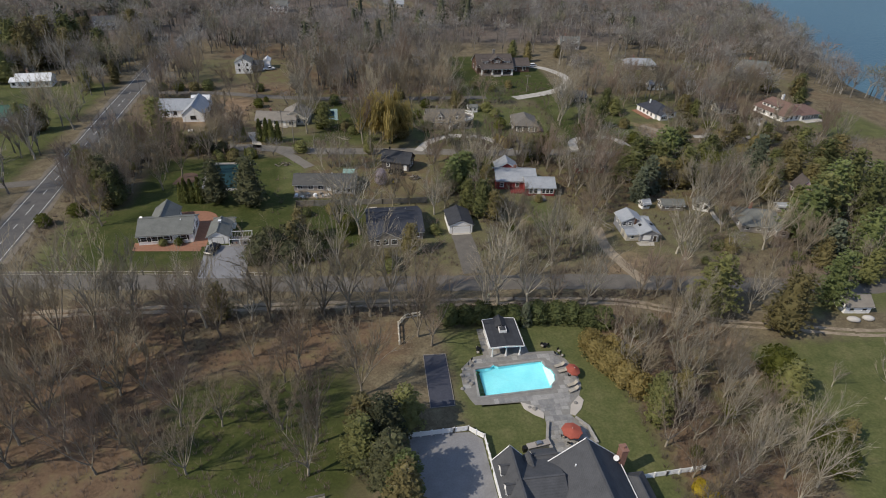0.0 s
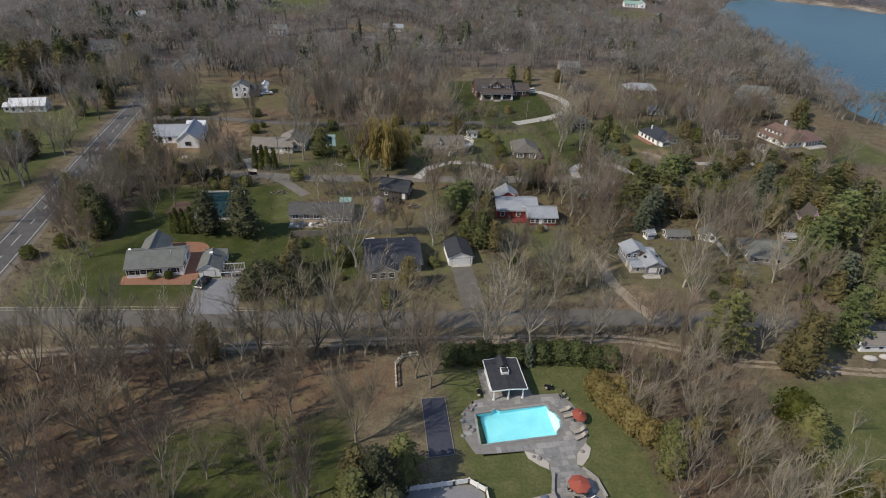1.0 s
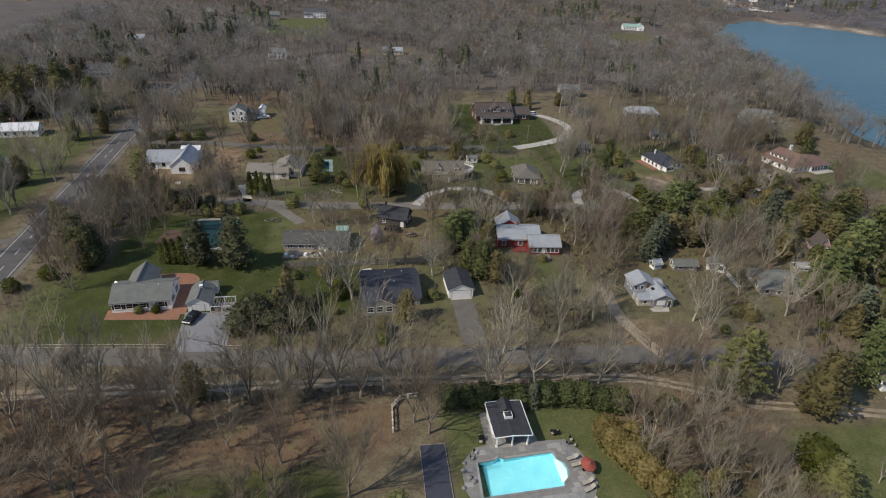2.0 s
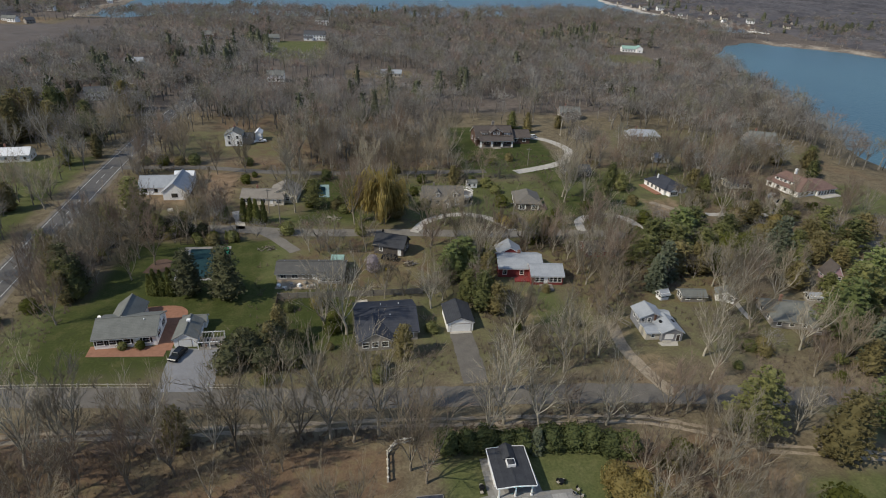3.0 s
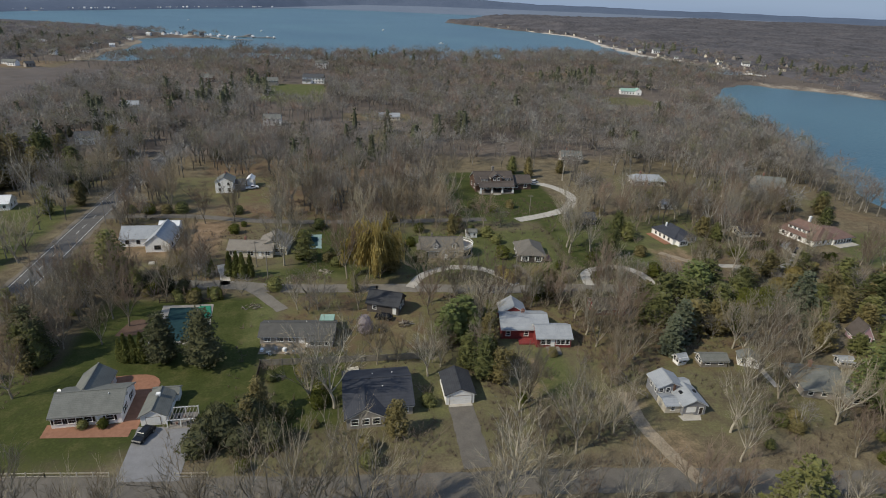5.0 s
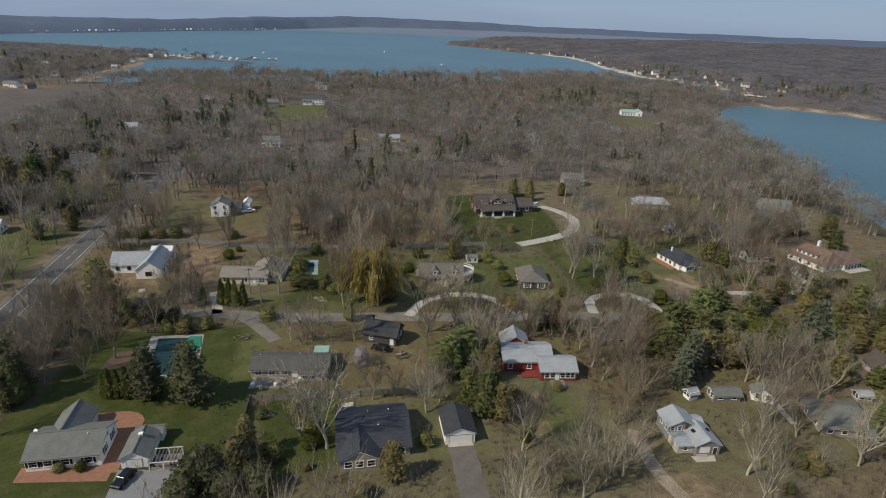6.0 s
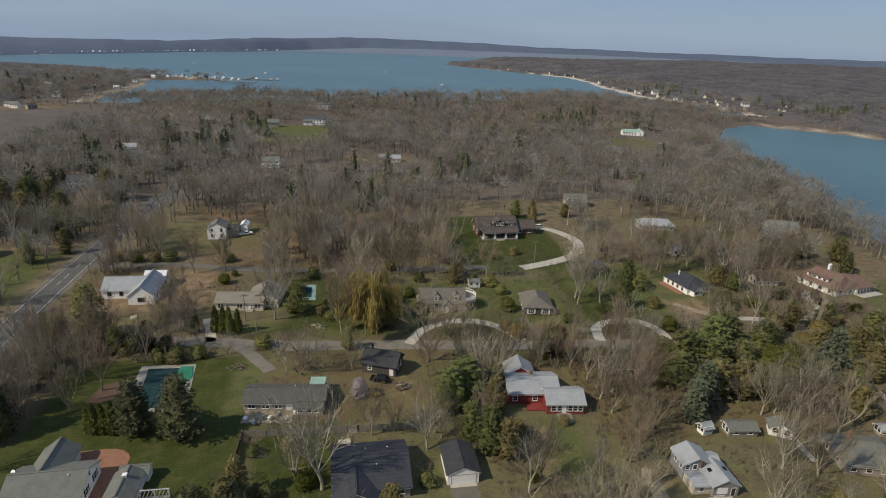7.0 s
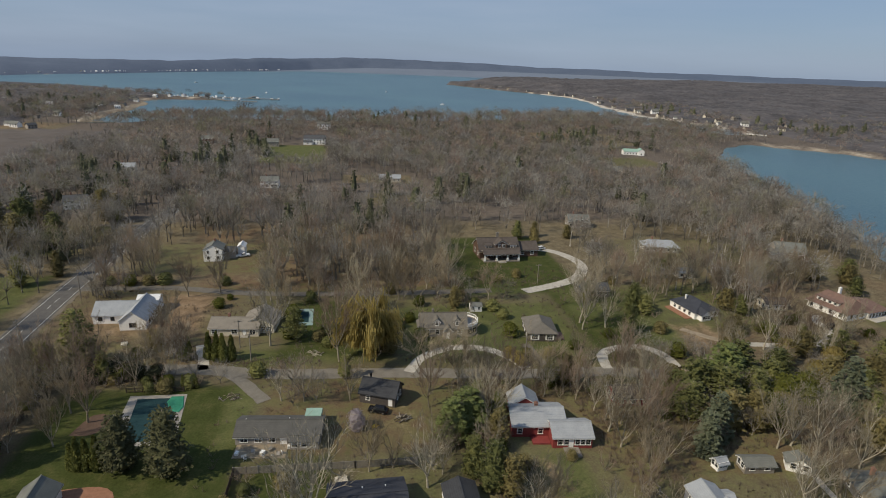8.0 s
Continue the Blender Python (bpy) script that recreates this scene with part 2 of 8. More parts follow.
def ground_noise(scale, detail=6.0, rough=0.6):
    q = n.new("ShaderNodeTexNoise")
    q.inputs["Scale"].default_value, q.inputs["Detail"].default_value, q.inputs["Roughness"].default_value = scale, detail, rough
    l.new(geo.outputs["Position"], q.inputs["Vector"])
    return q.outputs["Fac"]


def ground_ramp(fac, *stops):
    q = n.new("ShaderNodeValToRGB")
    while len(q.color_ramp.elements) < len(stops):
        q.color_ramp.elements.new(0.5)
    for e, (p, c) in zip(q.color_ramp.elements, stops):
        e.position, e.color = p, (*c, 1)
    l.new(fac, q.inputs["Fac"])
    return q.outputs["Color"]


def ground_mix(fac, a, c):
    q = n.new("ShaderNodeMix")
    q.data_type = "RGBA"
    l.new(fac, q.inputs["Factor"])
    l.new(a, q.inputs["A"])
    l.new(c, q.inputs["B"])
    return q.outputs["Result"]


def ground_zone(name, noise_out, gain=0.5):
    at = n.new("ShaderNodeAttribute")
    at.attribute_name = name
    a1 = n.new("ShaderNodeMath")
    a1.operation = "MULTIPLY_ADD"
    a1.inputs[1].default_value, a1.inputs[2].default_value = gain * 2, -gain
    l.new(noise_out, a1.inputs[0])
    a2 = n.new("ShaderNodeMath")
    l.new(a1.outputs[0], a2.inputs[0])
    l.new(at.outputs["Fac"], a2.inputs[1])
    mr = n.new("ShaderNodeMapRange")
    mr.interpolation_type = "SMOOTHSTEP"
    mr.inputs["From Min"].default_value, mr.inputs["From Max"].default_value = 0.3, 0.75
    l.new(a2.outputs[0], mr.inputs["Value"])
    return mr.outputs["Result"]


n_big, n_mid, n_fine = ground_noise(0.05), ground_noise(0.25, 8.0, 0.7), ground_noise(2.0, 6.0, 0.7)
litter = ground_ramp(n_mid, (0.3, (0.085, 0.069, 0.045)), (0.5, (0.142, 0.116, 0.075)), (0.72, (0.216, 0.184, 0.118)))
litter2 = ground_ramp(n_mid, (0.3, (0.096, 0.063, 0.041)), (0.5, (0.156, 0.107, 0.069)), (0.72, (0.158, 0.142, 0.07)))
grass = ground_ramp(n_mid, (0.28, (0.034, 0.046, 0.012)), (0.5, (0.052, 0.063, 0.019)), (0.72, (0.088, 0.085, 0.033)))
dirt = ground_ramp(n_mid, (0.3, (0.14, 0.098, 0.062)), (0.5, (0.20, 0.14, 0.088)), (0.72, (0.29, 0.215, 0.145)))
dry = ground_ramp(n_mid, (0.28, (0.068, 0.082, 0.030)), (0.5, (0.096, 0.106, 0.041)), (0.72, (0.145, 0.138, 0.064)))
sand = ground_ramp(n_mid, (0.3, (0.36, 0.30, 0.23)), (0.7, (0.52, 0.46, 0.37)))
wood_floor = ground_mix(ground_zone("red", n_big, 0.6), litter, litter2)
c = ground_mix(ground_zone("lawn", n_mid, 0.45), wood_floor, ground_mix(ground_zone("dry", n_big, 0.3), grass, dry))
c = ground_mix(ground_zone("dirt", n_mid, 0.5), c, dirt)
bed = ground_ramp(n_mid, (0.3, (0.085, 0.069, 0.058)), (0.7, (0.168, 0.142, 0.120)))
c = ground_mix(ground_zone("wood", n_big, 0.3), c, bed)
c = ground_mix(ground_zone("sand", n_mid, 0.2), c, sand)
speck = n.new("ShaderNodeMix")
speck.data_type, speck.blend_type = "RGBA", "OVERLAY"
speck.inputs["Factor"].default_value = 0.5
l.new(c, speck.inputs["A"])
l.new(n_fine, speck.inputs["B"])
l.new(speck.outputs["Result"], b.inputs["Base Color"])
bp = n.new("ShaderNodeBump")
bp.inputs["Strength"].default_value, bp.inputs["Distance"].default_value = 0.6, 0.12
l.new(n_fine, bp.inputs["Height"])
l.new(bp.outputs["Normal"], b.inputs["Normal"])

# ---- mesh tools ----
class Shape:
    """Vertices and faces gathered for one mesh."""

    def __init__(self):
        self.v, self.f = [], []

    def face(self, *pts):
        k = len(self.v)
        self.v.extend(tuple(p) for p in pts)
        self.f.append(tuple(range(k, k + len(pts))))

    def box(self, x0, y0, z0, x1, y1, z1, bevel=0.0):
        if bevel:
            return self.prism([(x0 + bevel, y0), (x1 - bevel, y0), (x1, y0 + bevel), (x1, y1 - bevel), (x1 - bevel, y1), (x0 + bevel, y1), (x0, y1 - bevel), (x0, y0 + bevel)], z0, z1)
        return self.prism([(x0, y0), (x1, y0), (x1, y1), (x0, y1)], z0, z1)

    def prism(self, outline, z0, z1, inset=0.0):
        """A vertical prism over an outline that runs anticlockwise."""
        k, c = len(self.v), len(outline)
        mx, my = sum(p[0] for p in outline) / c, sum(p[1] for p in outline) / c
        self.v += [(x, y, z0) for x, y in outline] + [(x + (mx - x) * inset, y + (my - y) * inset, z1) for x, y in outline]
        self.f.append(tuple(range(k + c - 1, k - 1, -1)))
        self.f.append(tuple(range(k + c, k + 2 * c)))
        self.f += [(k + i, k + (i + 1) % c, k + c + (i + 1) % c, k + c + i) for i in range(c)]
        return self

    def beam(self, a, b, w, h=None):
        """A bar of rectangular section between two points."""
        a, b = Vector(a), Vector(b)
        d = (b - a).normalized()
        side = d.cross(Vector((0, 0, 1)))
        side = Vector((1, 0, 0)) if side.length < 1e-4 else side.normalized()
        up = side.cross(d).normalized()
        s, u = side * w / 2, up * (h or w) / 2
        k = len(self.v)
        for p in (a, b):
            self.v += [tuple(p - s - u), tuple(p + s - u), tuple(p + s + u), tuple(p - s + u)]
        self.f += [(k, k + 1, k + 2, k + 3), (k + 7, k + 6, k + 5, k + 4)] + [(k + i, k + 4 + i, k + 4 + (i + 1) % 4, k + (i + 1) % 4) for i in range(4)]
        return self

    def tube(self, pts, radii, sides=3):
        k, c = len(self.v), len(pts)
        for i, (p, r) in enumerate(zip(pts, radii)):
            d = (pts[min(i + 1, c - 1)] - pts[max(i - 1, 0)])
            d = d.normalized() if d.length > 1e-6 else Vector((0, 0, 1))
            s = d.orthogonal().normalized()
            u = d.cross(s)
            for j in range(sides):
                a = 2 * math.pi * j / sides
                q = p + (s * math.cos(a) + u * math.sin(a)) * r
                self.v.append((q.x, q.y, q.z))
        for i in range(c - 1):
            for j in range(sides):
                e = (j + 1) % sides
                self.f.append((k + i * sides + j, k + i * sides + e, k + (i + 1) * sides + e, k + (i + 1) * sides + j))
        self.f.append(tuple(k + (c - 1) * sides + j for j in range(sides)))
        return self

    def lathe(self, profile, cx=0, cy=0, sides=12):
        """A turned shape from (radius, z) pairs."""
        k = len(self.v)
        for r, z in profile:
            self.v += [(cx + r * math.cos(2 * math.pi * j / sides), cy + r * math.sin(2 * math.pi * j / sides), z) for j in range(sides)]
        for i in range(len(profile) - 1):
            for j in range(sides):
                e = (j + 1) % sides
                self.f.append((k + i * sides + j, k + i * sides + e, k + (i + 1) * sides + e, k + (i + 1) * sides + j))
        self.f.append(tuple(range(k + sides - 1, k - 1, -1)))
        self.f.append(tuple(range(k + (len(profile) - 1) * sides, k + len(profile) * sides)))
        return self

    def mesh(self, name, mat, smooth=False):
        me = bpy.data.meshes.new(name)
        me.from_pydata(self.v, [], self.f)
        me.materials.append(MATS[mat])
        if smooth:
            me.polygons.foreach_set("use_smooth", [True] * len(me.polygons))
        me.update()
        return me


def part(name, shape, mat, parent, label="", smooth=False):
    ob = new(name, shape if isinstance(shape, bpy.types.Mesh) else shape.mesh(name, mat, smooth))
    ob.parent = parent
    return tagged(ob, label)


def thing(name, label, category, m=None, group="", kind=""):
    ob = new(name)
    ob.empty_display_size = 0.3
    if m is not None:
        ob.matrix_basis = m
    return tagged(ob, label, category, group, kind)


def solid(name, shape, mat, label, category, kind="", m=None, smooth=False, group=""):
    ob = new(name, shape.mesh(name, mat, smooth))
    if m is not None:
        ob.matrix_basis = m
    return tagged(ob, label, category, group, kind)


def smooth_line(pts, step=1.5):
    """A rounded line through the points, in even steps."""
    p = [Vector((*q, 0)).to_3d() if len(q) == 2 else Vector(q) for q in pts]
    out = []
    for i in range(len(p) - 1):
        a, b, c, d = p[max(i - 1, 0)], p[i], p[i + 1], p[min(i + 2, len(p) - 1)]
        k = max(1, int((c - b).length / step))
        for j in range(k):
            t = j / k
            out.append(0.5 * ((2 * b) + (c - a) * t + (2 * a - 5 * b + 4 * c - d) * t * t + (3 * b - a - 3 * c + d) * t ** 3))
    return out + [p[-1]]


WAYS = []


def ribbon(pts, width, z=0.05, rag=0.0, step=1.5, offset=0.0, gap=0.0, keep=True):
    """A strip of paving along a line: top sheet with a short skirt into the ground."""
    line = smooth_line(pts, step)
    s = Shape()
    rng = random.Random(len(line) * 7 + int(width * 10))
    k0, dist = None, 0.0
    for i, p in enumerate(line):
        d = (line[min(i + 1, len(line) - 1)] - line[max(i - 1, 0)]).normalized()
        side = Vector((-d.y, d.x, 0))
        p = p + side * offset
        a = p + side * (width / 2 + rng.uniform(-rag, rag))
        b = p - side * (width / 2 + rng.uniform(-rag, rag))
        if i:
            dist += (line[i] - line[i - 1]).length
        k = len(s.v)
        s.v += [(a.x, a.y, z), (b.x, b.y, z), (a.x, a.y, z - 0.08), (b.x, b.y, z - 0.08)]
        if k0 is not None and (not gap or int(dist / gap) % 3 == 0):
            s.f += [(k0 + 1, k0, k, k + 1), (k0, k0 + 2, k + 2, k), (k0 + 3, k0 + 1, k + 1, k + 3)]
        k0 = k
    if keep:
        WAYS.append((np.array([(p.x, p.y) for p in line]), width / 2))
    s.f = [tuple(reversed(q)) for q in s.f]
    return s


def curve_outline(pts, step=0.6):
    return [(p.x, p.y) for p in smooth_line(list(pts) + [pts[0]], step)[:-1]]


# ---- ground and water ----
WATER = -3.5
BAY = [(-278, 790), (-250, 800), (-200, 842), (-73, 872), (76, 886), (208, 930), (355, 965), (420, 962), (470, 900), (522, 822), (566, 790), (584, 850), (588, 930), (580, 1014), (559, 1060), (556, 1194), (612, 1443), (649, 1738), (602, 1861), (549, 2001), (499, 2214), (396, 2495),
       (600, 2700), (1500, 2900), (6000, 3500), (6000, 4500), (1500, 4350), (500, 4250), (-380, 4000), (-743, 2830), (-838, 2450), (-960, 2100), (-1500, 1950), (-1500, 1620), (-800, 1560), (-500, 1480), (-345, 1320), (-335, 1285), (-262, 1278), (-212, 1255), (-214, 1226), (-265, 1200), (-322, 1172), (-324, 1130), (-305, 1012), (-297, 897)]
INLET = [(250, 235), (274, 318), (296, 370), (322, 442), (344, 516), (398, 600), (460, 665), (494, 690), (512, 660), (544, 646), (567, 622), (583, 588), (640, 540), (760, 400), (760, 200), (500, 90), (300, 160)]


def signed(px, py, poly):
    """Distance to a polygon's edge, positive inside."""
    inside = np.zeros(px.shape, bool)
    best = np.full(px.shape, 1e9)
    for (x0, y0), (x1, y1) in zip(poly, poly[1:] + poly[:1]):
        dx, dy = x1 - x0, y1 - y0
        t = np.clip(((px - x0) * dx + (py - y0) * dy) / (dx * dx + dy * dy), 0, 1)
        best = np.minimum(best, np.hypot(px - x0 - t * dx, py - y0 - t * dy))
        cross = ((y0 > py) != (y1 > py)) & (px < (x1 - x0) * (py - y0) / ((y1 - y0) or 1e-9) + x0)
        inside ^= cross
    return np.where(inside, best, -best)


# open ground: x0, y0, x1, y1, strength
LAWNS = [(-22, 108, 112, 246, 0.49), (-80, 180, 22, 250, 0.44), (100, 160, 205, 246, 0.30), (125, 236, 220, 300, 0.45), (-110, 100, -60, 120, 0.4), (40, 96, 80, 108, 0.4), (18, 44, 50, 91, 1.0), (-32, 52, 2, 82, 0.8), (-20, 62, 0, 70, 0.7), (74, 30, 135, 79, 0.95), (60, 50, 78, 82, 0.5), (-72, 118, -12, 150, 0.76), (-58, 136, -12, 180, 0.92), (-72, 114, -34, 130, 0.66), (-12, 121, 7, 150, 0.85), (21, 122, 26, 142, 0.95),
         (-24, 186, 22, 199, 0.75), (-9, 195, 9, 231, 1.0), (-72, 255, -14, 300, 0.5), (22, 186, 80, 226, 0.72), (50, 232, 96, 302, 1.0), (78, 188, 112, 236, 0.85), (-150, 130, -91, 262, 0.74), (45, 124, 58, 146, 0.85),
         (60, 104, 100, 128, 0.32), (104, 195, 150, 240, 0.62), (180, 180, 215, 215, 0.7), (84, 110, 130, 140, 0.36), (-60, 505, -8, 600, 0.85), (230, 505, 284, 556, 0.55), (95, 84, 135, 98, 0.7), (20, 365, 60, 400, 0.4), (-300, 280, -95, 330, 0.6), (24, 155, 40, 176, 0.6)]
DIRTS = [(43.5, 125, 52.5, 145, 0.58), (10, 150, 26, 172, 0.38), (-50, 206, -34, 240, 0.85), (-420, 676, -285, 752, 0.55), (-72, 206, -44, 234, 0.6), (108, 186, 125, 205, 0.6), (68, 68, 80, 88, 0.75), (56, 100, 76, 118, 0.5), (60, 118, 72, 130, 0.5), (8, 430, 52, 454, 0.55), (200, 640, 330, 740, 0.3), (-8, 180, 24, 188, 0.45), (150, 195, 172, 212, 0.5)]
REDS = [(-80, 178, -24, 262, 0.5), (-12, 148, 62, 180, 0.85), (60, 130, 112, 172, 0.7), (-110, 40, -30, 105, 1.0), (-30, 80, 12, 96, 0.8), (48, 40, 72, 90, 0.8), (-60, 235, 60, 330, 0.55), (100, 140, 230, 260, 0.4), (60, 620, 300, 760, 0.7)]


DRYS = [(-80, 495, 0, 610, 0.95), (215, 490, 310, 570, 0.95), (16, 40, 56, 95, 0.9), (58, 28, 140, 100, 0.9), (-36, 48, 4, 84, 0.4), (-28, 184, -8, 240, 0.6), (-8, 184, 9, 194, 0.6), (9, 184, 80, 240, 0.6), (80, 209, 115, 240, 0.6), (102, 184, 115, 209, 0.6), (-76, 250, -14, 305, 0.9), (40, 100, 135, 150, 0.9), (-160, 120, -90, 270, 0.6), (-20, 104, 115, 120, 0.8), (9, 120, 115, 180, 0.8), (-20, 152, 9, 180, 0.8), (100, 150, 225, 300, 0.7), (-60, 178, -28, 250, 0.8), (-76, 112, -60, 180, 0.7)]


def zone(px, py, boxes, soft=9.0):
    out = np.zeros(px.shape)
    for x0, y0, x1, y1, w in boxes:
        d = np.maximum(np.maximum(x0 - px, px - x1), np.maximum(y0 - py, py - y1))
        out = np.maximum(out, w * np.clip(0.5 - d / soft, 0, 1))
    return out


def steps(lo, hi, fine, far0, far1, grow):
    """Grid lines: fine between lo and hi, wider and wider out to far0 and far1."""
    mid = list(np.arange(lo, hi + fine, fine))
    s, p = fine, mid[-1]
    while p < far1:
        s *= grow
        p += s
        mid.append(p)
    s, p = fine, mid[0]
    while p > far0:
        s *= grow
        p -= s
        mid.insert(0, p)
    return np.array(mid)


POOL_LINE = [(22.1, 71.4), (35.5, 71.9), (36.0, 72.9), (36.9, 73.7), (37.3, 75.2), (37.0, 76.6), (36.0, 77.6), (35.7, 78.9), (27.2, 78.5), (26.4, 79.0), (25.5, 78.4), (22.6, 78.2)]
POOL_WIDE = [(21.7, 71.0), (36.0, 71.4), (37.5, 73.3), (37.8, 75.2), (37.4, 77.0), (36.2, 79.3), (22.2, 79.0)]


def height(px, py):
    """Height of the land: nearly level, down to the shores, rising into far hills."""
    sea = np.maximum(signed(px, py, BAY), signed(px, py, INLET))
    wob = 6 * np.sin(px * 0.021 + np.sin(py * 0.017) * 2) + 3 * np.sin(py * 0.063 + px * 0.04)
    sea = sea + np.where(np.hypot(px, py) > 250, wob, 0)
    z = np.where(sea > -30, WATER + np.clip(-sea / 30, -1, 1) * 3.5, 0.0)
    z = np.where(sea > 0, WATER - np.clip(sea / 8, 0, 1) * 3, z)
    return z, sea


gx, gy = steps(-110, 215, 3.0, -5200, 5200, 1.055), steps(30, 310, 3.0, -900, 4950, 1.05)
PX, PY = np.meshgrid(gx, gy)
PZ, SEA = height(PX, PY)
PZ = np.where(signed(PX, PY, POOL_LINE) > -0.1, -2.8, PZ)
verts = np.stack([PX, PY, PZ], -1).reshape(-1, 3)
ny, nx = PX.shape
idx = np.arange(ny * nx).reshape(ny, nx)
faces = np.stack([idx[:-1, :-1], idx[:-1, 1:], idx[1:, 1:], idx[1:, :-1]], -1).reshape(-1, 4)
me = bpy.data.meshes.new("ground")
me.from_pydata(verts.tolist(), [], faces.tolist())
me.materials.append(MATS["ground"])
for key, boxes in (("lawn", LAWNS), ("dirt", DIRTS), ("red", REDS), ("dry", DRYS)):
    me.attributes.new(key, "FLOAT", "POINT").data.foreach_set("value", zone(PX, PY, boxes).astype(np.float32).ravel())
shore = np.clip(1 - np.abs(SEA + 8) / 14, 0, 1) * (((PX > 480) & (PY > 740)) | ((PX < -270) & (PY > 700)))
shore = np.maximum(shore, 0.62 * np.clip(1 - np.abs(SEA + 12) / 30, 0, 1) * ((PX > 500) & (PY > 560) & (PY < 760)))
wood = np.clip((PY - 300) / 60, 0, 1) * np.where(zone(PX, PY, LAWNS + DIRTS) > 0.2, 0, 1)
me.attributes.new("wood", "FLOAT", "POINT").data.foreach_set("value", wood.astype(np.float32).ravel())
me.attributes.new("sand", "FLOAT", "POINT").data.foreach_set("value", shore.astype(np.float32).ravel())
tagged(new("ground", me), "level ground with lawns, leaf litter and bare earth", "ground", kind="structure")

s = Shape()
s.face((-5200, 60, WATER), (5200, 60, WATER), (5200, 4800, WATER), (-5200, 4800, WATER))
solid("water", s, "bay_water", "blue-grey bay and inlet with small ripples", "water", "structure")

# ---- roads, lanes and drives ----
main_road = [(-79.5, -400), (-80.2, 60), (-80.9, 125), (-81.3, 155), (-82.3, 195), (-83.2, 235), (-83.4, 260), (-83.2, 290), (-82.6, 316), (-80.5, 345), (-76, 380)]
solid("road_shoulder", ribbon(main_road, 10.0, 0.03, 0.5, 3), "shoulder", "sandy shoulder beside the asphalt road", "road shoulder", "structure")
road = solid("road", ribbon(main_road, 7.6, 0.05, 0.1, 3), "asphalt", "two-lane asphalt road with worn white edge lines", "road", "structure")
part("edge_line", ribbon(main_road, 0.16, 0.06, 0.02, 3, 3.1, keep=False), "road_paint", road)
part("edge_line", ribbon(main_road, 0.16, 0.06, 0.02, 3, -3.1, keep=False), "road_paint", road)
part("centre_line", ribbon(main_road, 0.18, 0.06, 0.0, 3, 0.0, gap=3.0, keep=False), "road_paint", road)
street_line = [(-78, 117.5), (-60, 115), (-45, 113), (-14, 109.2), (10, 106.8), (50, 103.6), (71, 101), (100, 97), (140, 93), (220, 88)]
solid("street", ribbon(street_line, 5.8, 0.04, 0.25), "old_asphalt", "worn grey asphalt side street", "street", "structure")
track_line = [(-120, 107), (-68.7, 103.8), (-48, 103.3), (-14, 101.2), (10, 99.8), (22, 98.8), (54, 95.8), (68, 91.5), (76, 86.6), (80, 85.2), (92, 82.6), (103, 80), (112, 78.6), (160, 73)]
solid("dirt_track", ribbon(track_line, 0.9, 0.035, 0.25, 1.2, 0.8, keep=False), "sand_track", "sandy wheel rut of a farm track", "track", "structure")
solid("dirt_track", ribbon(track_line, 0.9, 0.035, 0.25, 1.2, -0.8), "sand_track", "sandy wheel rut of a farm track", "track", "structure")
lane_line = [(-60, 189), (-31, 187.5), (-10.5, 183.4), (21, 181), (54, 177.5), (78, 176.5), (97, 172.5), (130, 166), (180, 160)]
solid("lane", ribbon(lane_line, 5.0, 0.04, 0.2), "worn_lane", "worn grey lane between the houses", "lane", "structure")
for pts, w, mt, lab in (
        ([(-84, 246), (-52, 245.3), (-22, 238.5), (15, 236), (60, 236)], 4.0, "old_asphalt", "narrow grey lane through the trees"),
        ([(24.5, 181), (29, 188.5), (38.0, 193.6), (47.5, 192), (53.5, 186), (56, 180)], 2.9, "gravel", "pale half-round gravel drive"),
        ([(78.5, 178), (79.8, 184.9), (84, 188.6), (93, 189.5), (98, 184.5), (98.5, 176)], 2.9, "gravel", "pale half-round gravel drive"),
        ([(91, 283), (97, 281), (102, 274), (104.5, 262), (98.5, 249), (88, 241), (72, 234.5)], 4.4, "gravel", "pale gravel drive bending round a lawn"),
        ([(29, 126.6), (29, 118), (29, 109)], 5.2, "old_asphalt", "grey asphalt drive before the garage"),
        ([(-28, 187), (-29, 193), (-31.5, 201)], 2.8, "gravel", "pale gravel drive to a ranch house"),
        ([(-32, 189), (-27, 187.4), (-21.3, 184.6), (-16.2, 178.9), (-10.6, 170.6)], 3.3, "worn_lane", "narrow grey drive curving off the lane"),
        ([(68, 101), (66, 108), (64.5, 117), (66, 127)], 3.0, "sand_track", "sandy drive beside the white house"),
        ([(98, 175), (112, 181), (124, 186), (118, 194), (113, 200)], 2.6, "sand_track", "dirt drive to the blue-grey house"),
        ([(-160, 160), (-110, 162), (-94.7, 164), (-85, 165.6)], 4.0, "old_asphalt", "side road joining the main road"),
        ([(-150, 330), (-102, 327), (-86, 326)], 3.6, "old_asphalt", "side lane joining the main road"),
        ([(61.5, 181), (61, 187), (60, 194)], 2.4, "old_asphalt", "short asphalt drive"),
        ([(157, 152), (154.5, 145.4), (150.3, 136.5), (152.8, 132.7), (157, 126), (166, 118)], 3.0, "gravel", "pale gravel drive among evergreens"),
        ([(168, 206), (163.3, 202), (161.5, 194), (150, 186), (128, 188)], 2.6, "gravel", "pale drive to the tiled house"),
        ([(102.8, 133), (101.8, 129), (101.5, 125)], 1.3, "gravel", "pale gravel path")):
    solid("driveway", ribbon(pts, w, 0.065 if "old" not in mt else 0.055, 0.15), mt, lab, "driveway", "structure")
s = Shape()
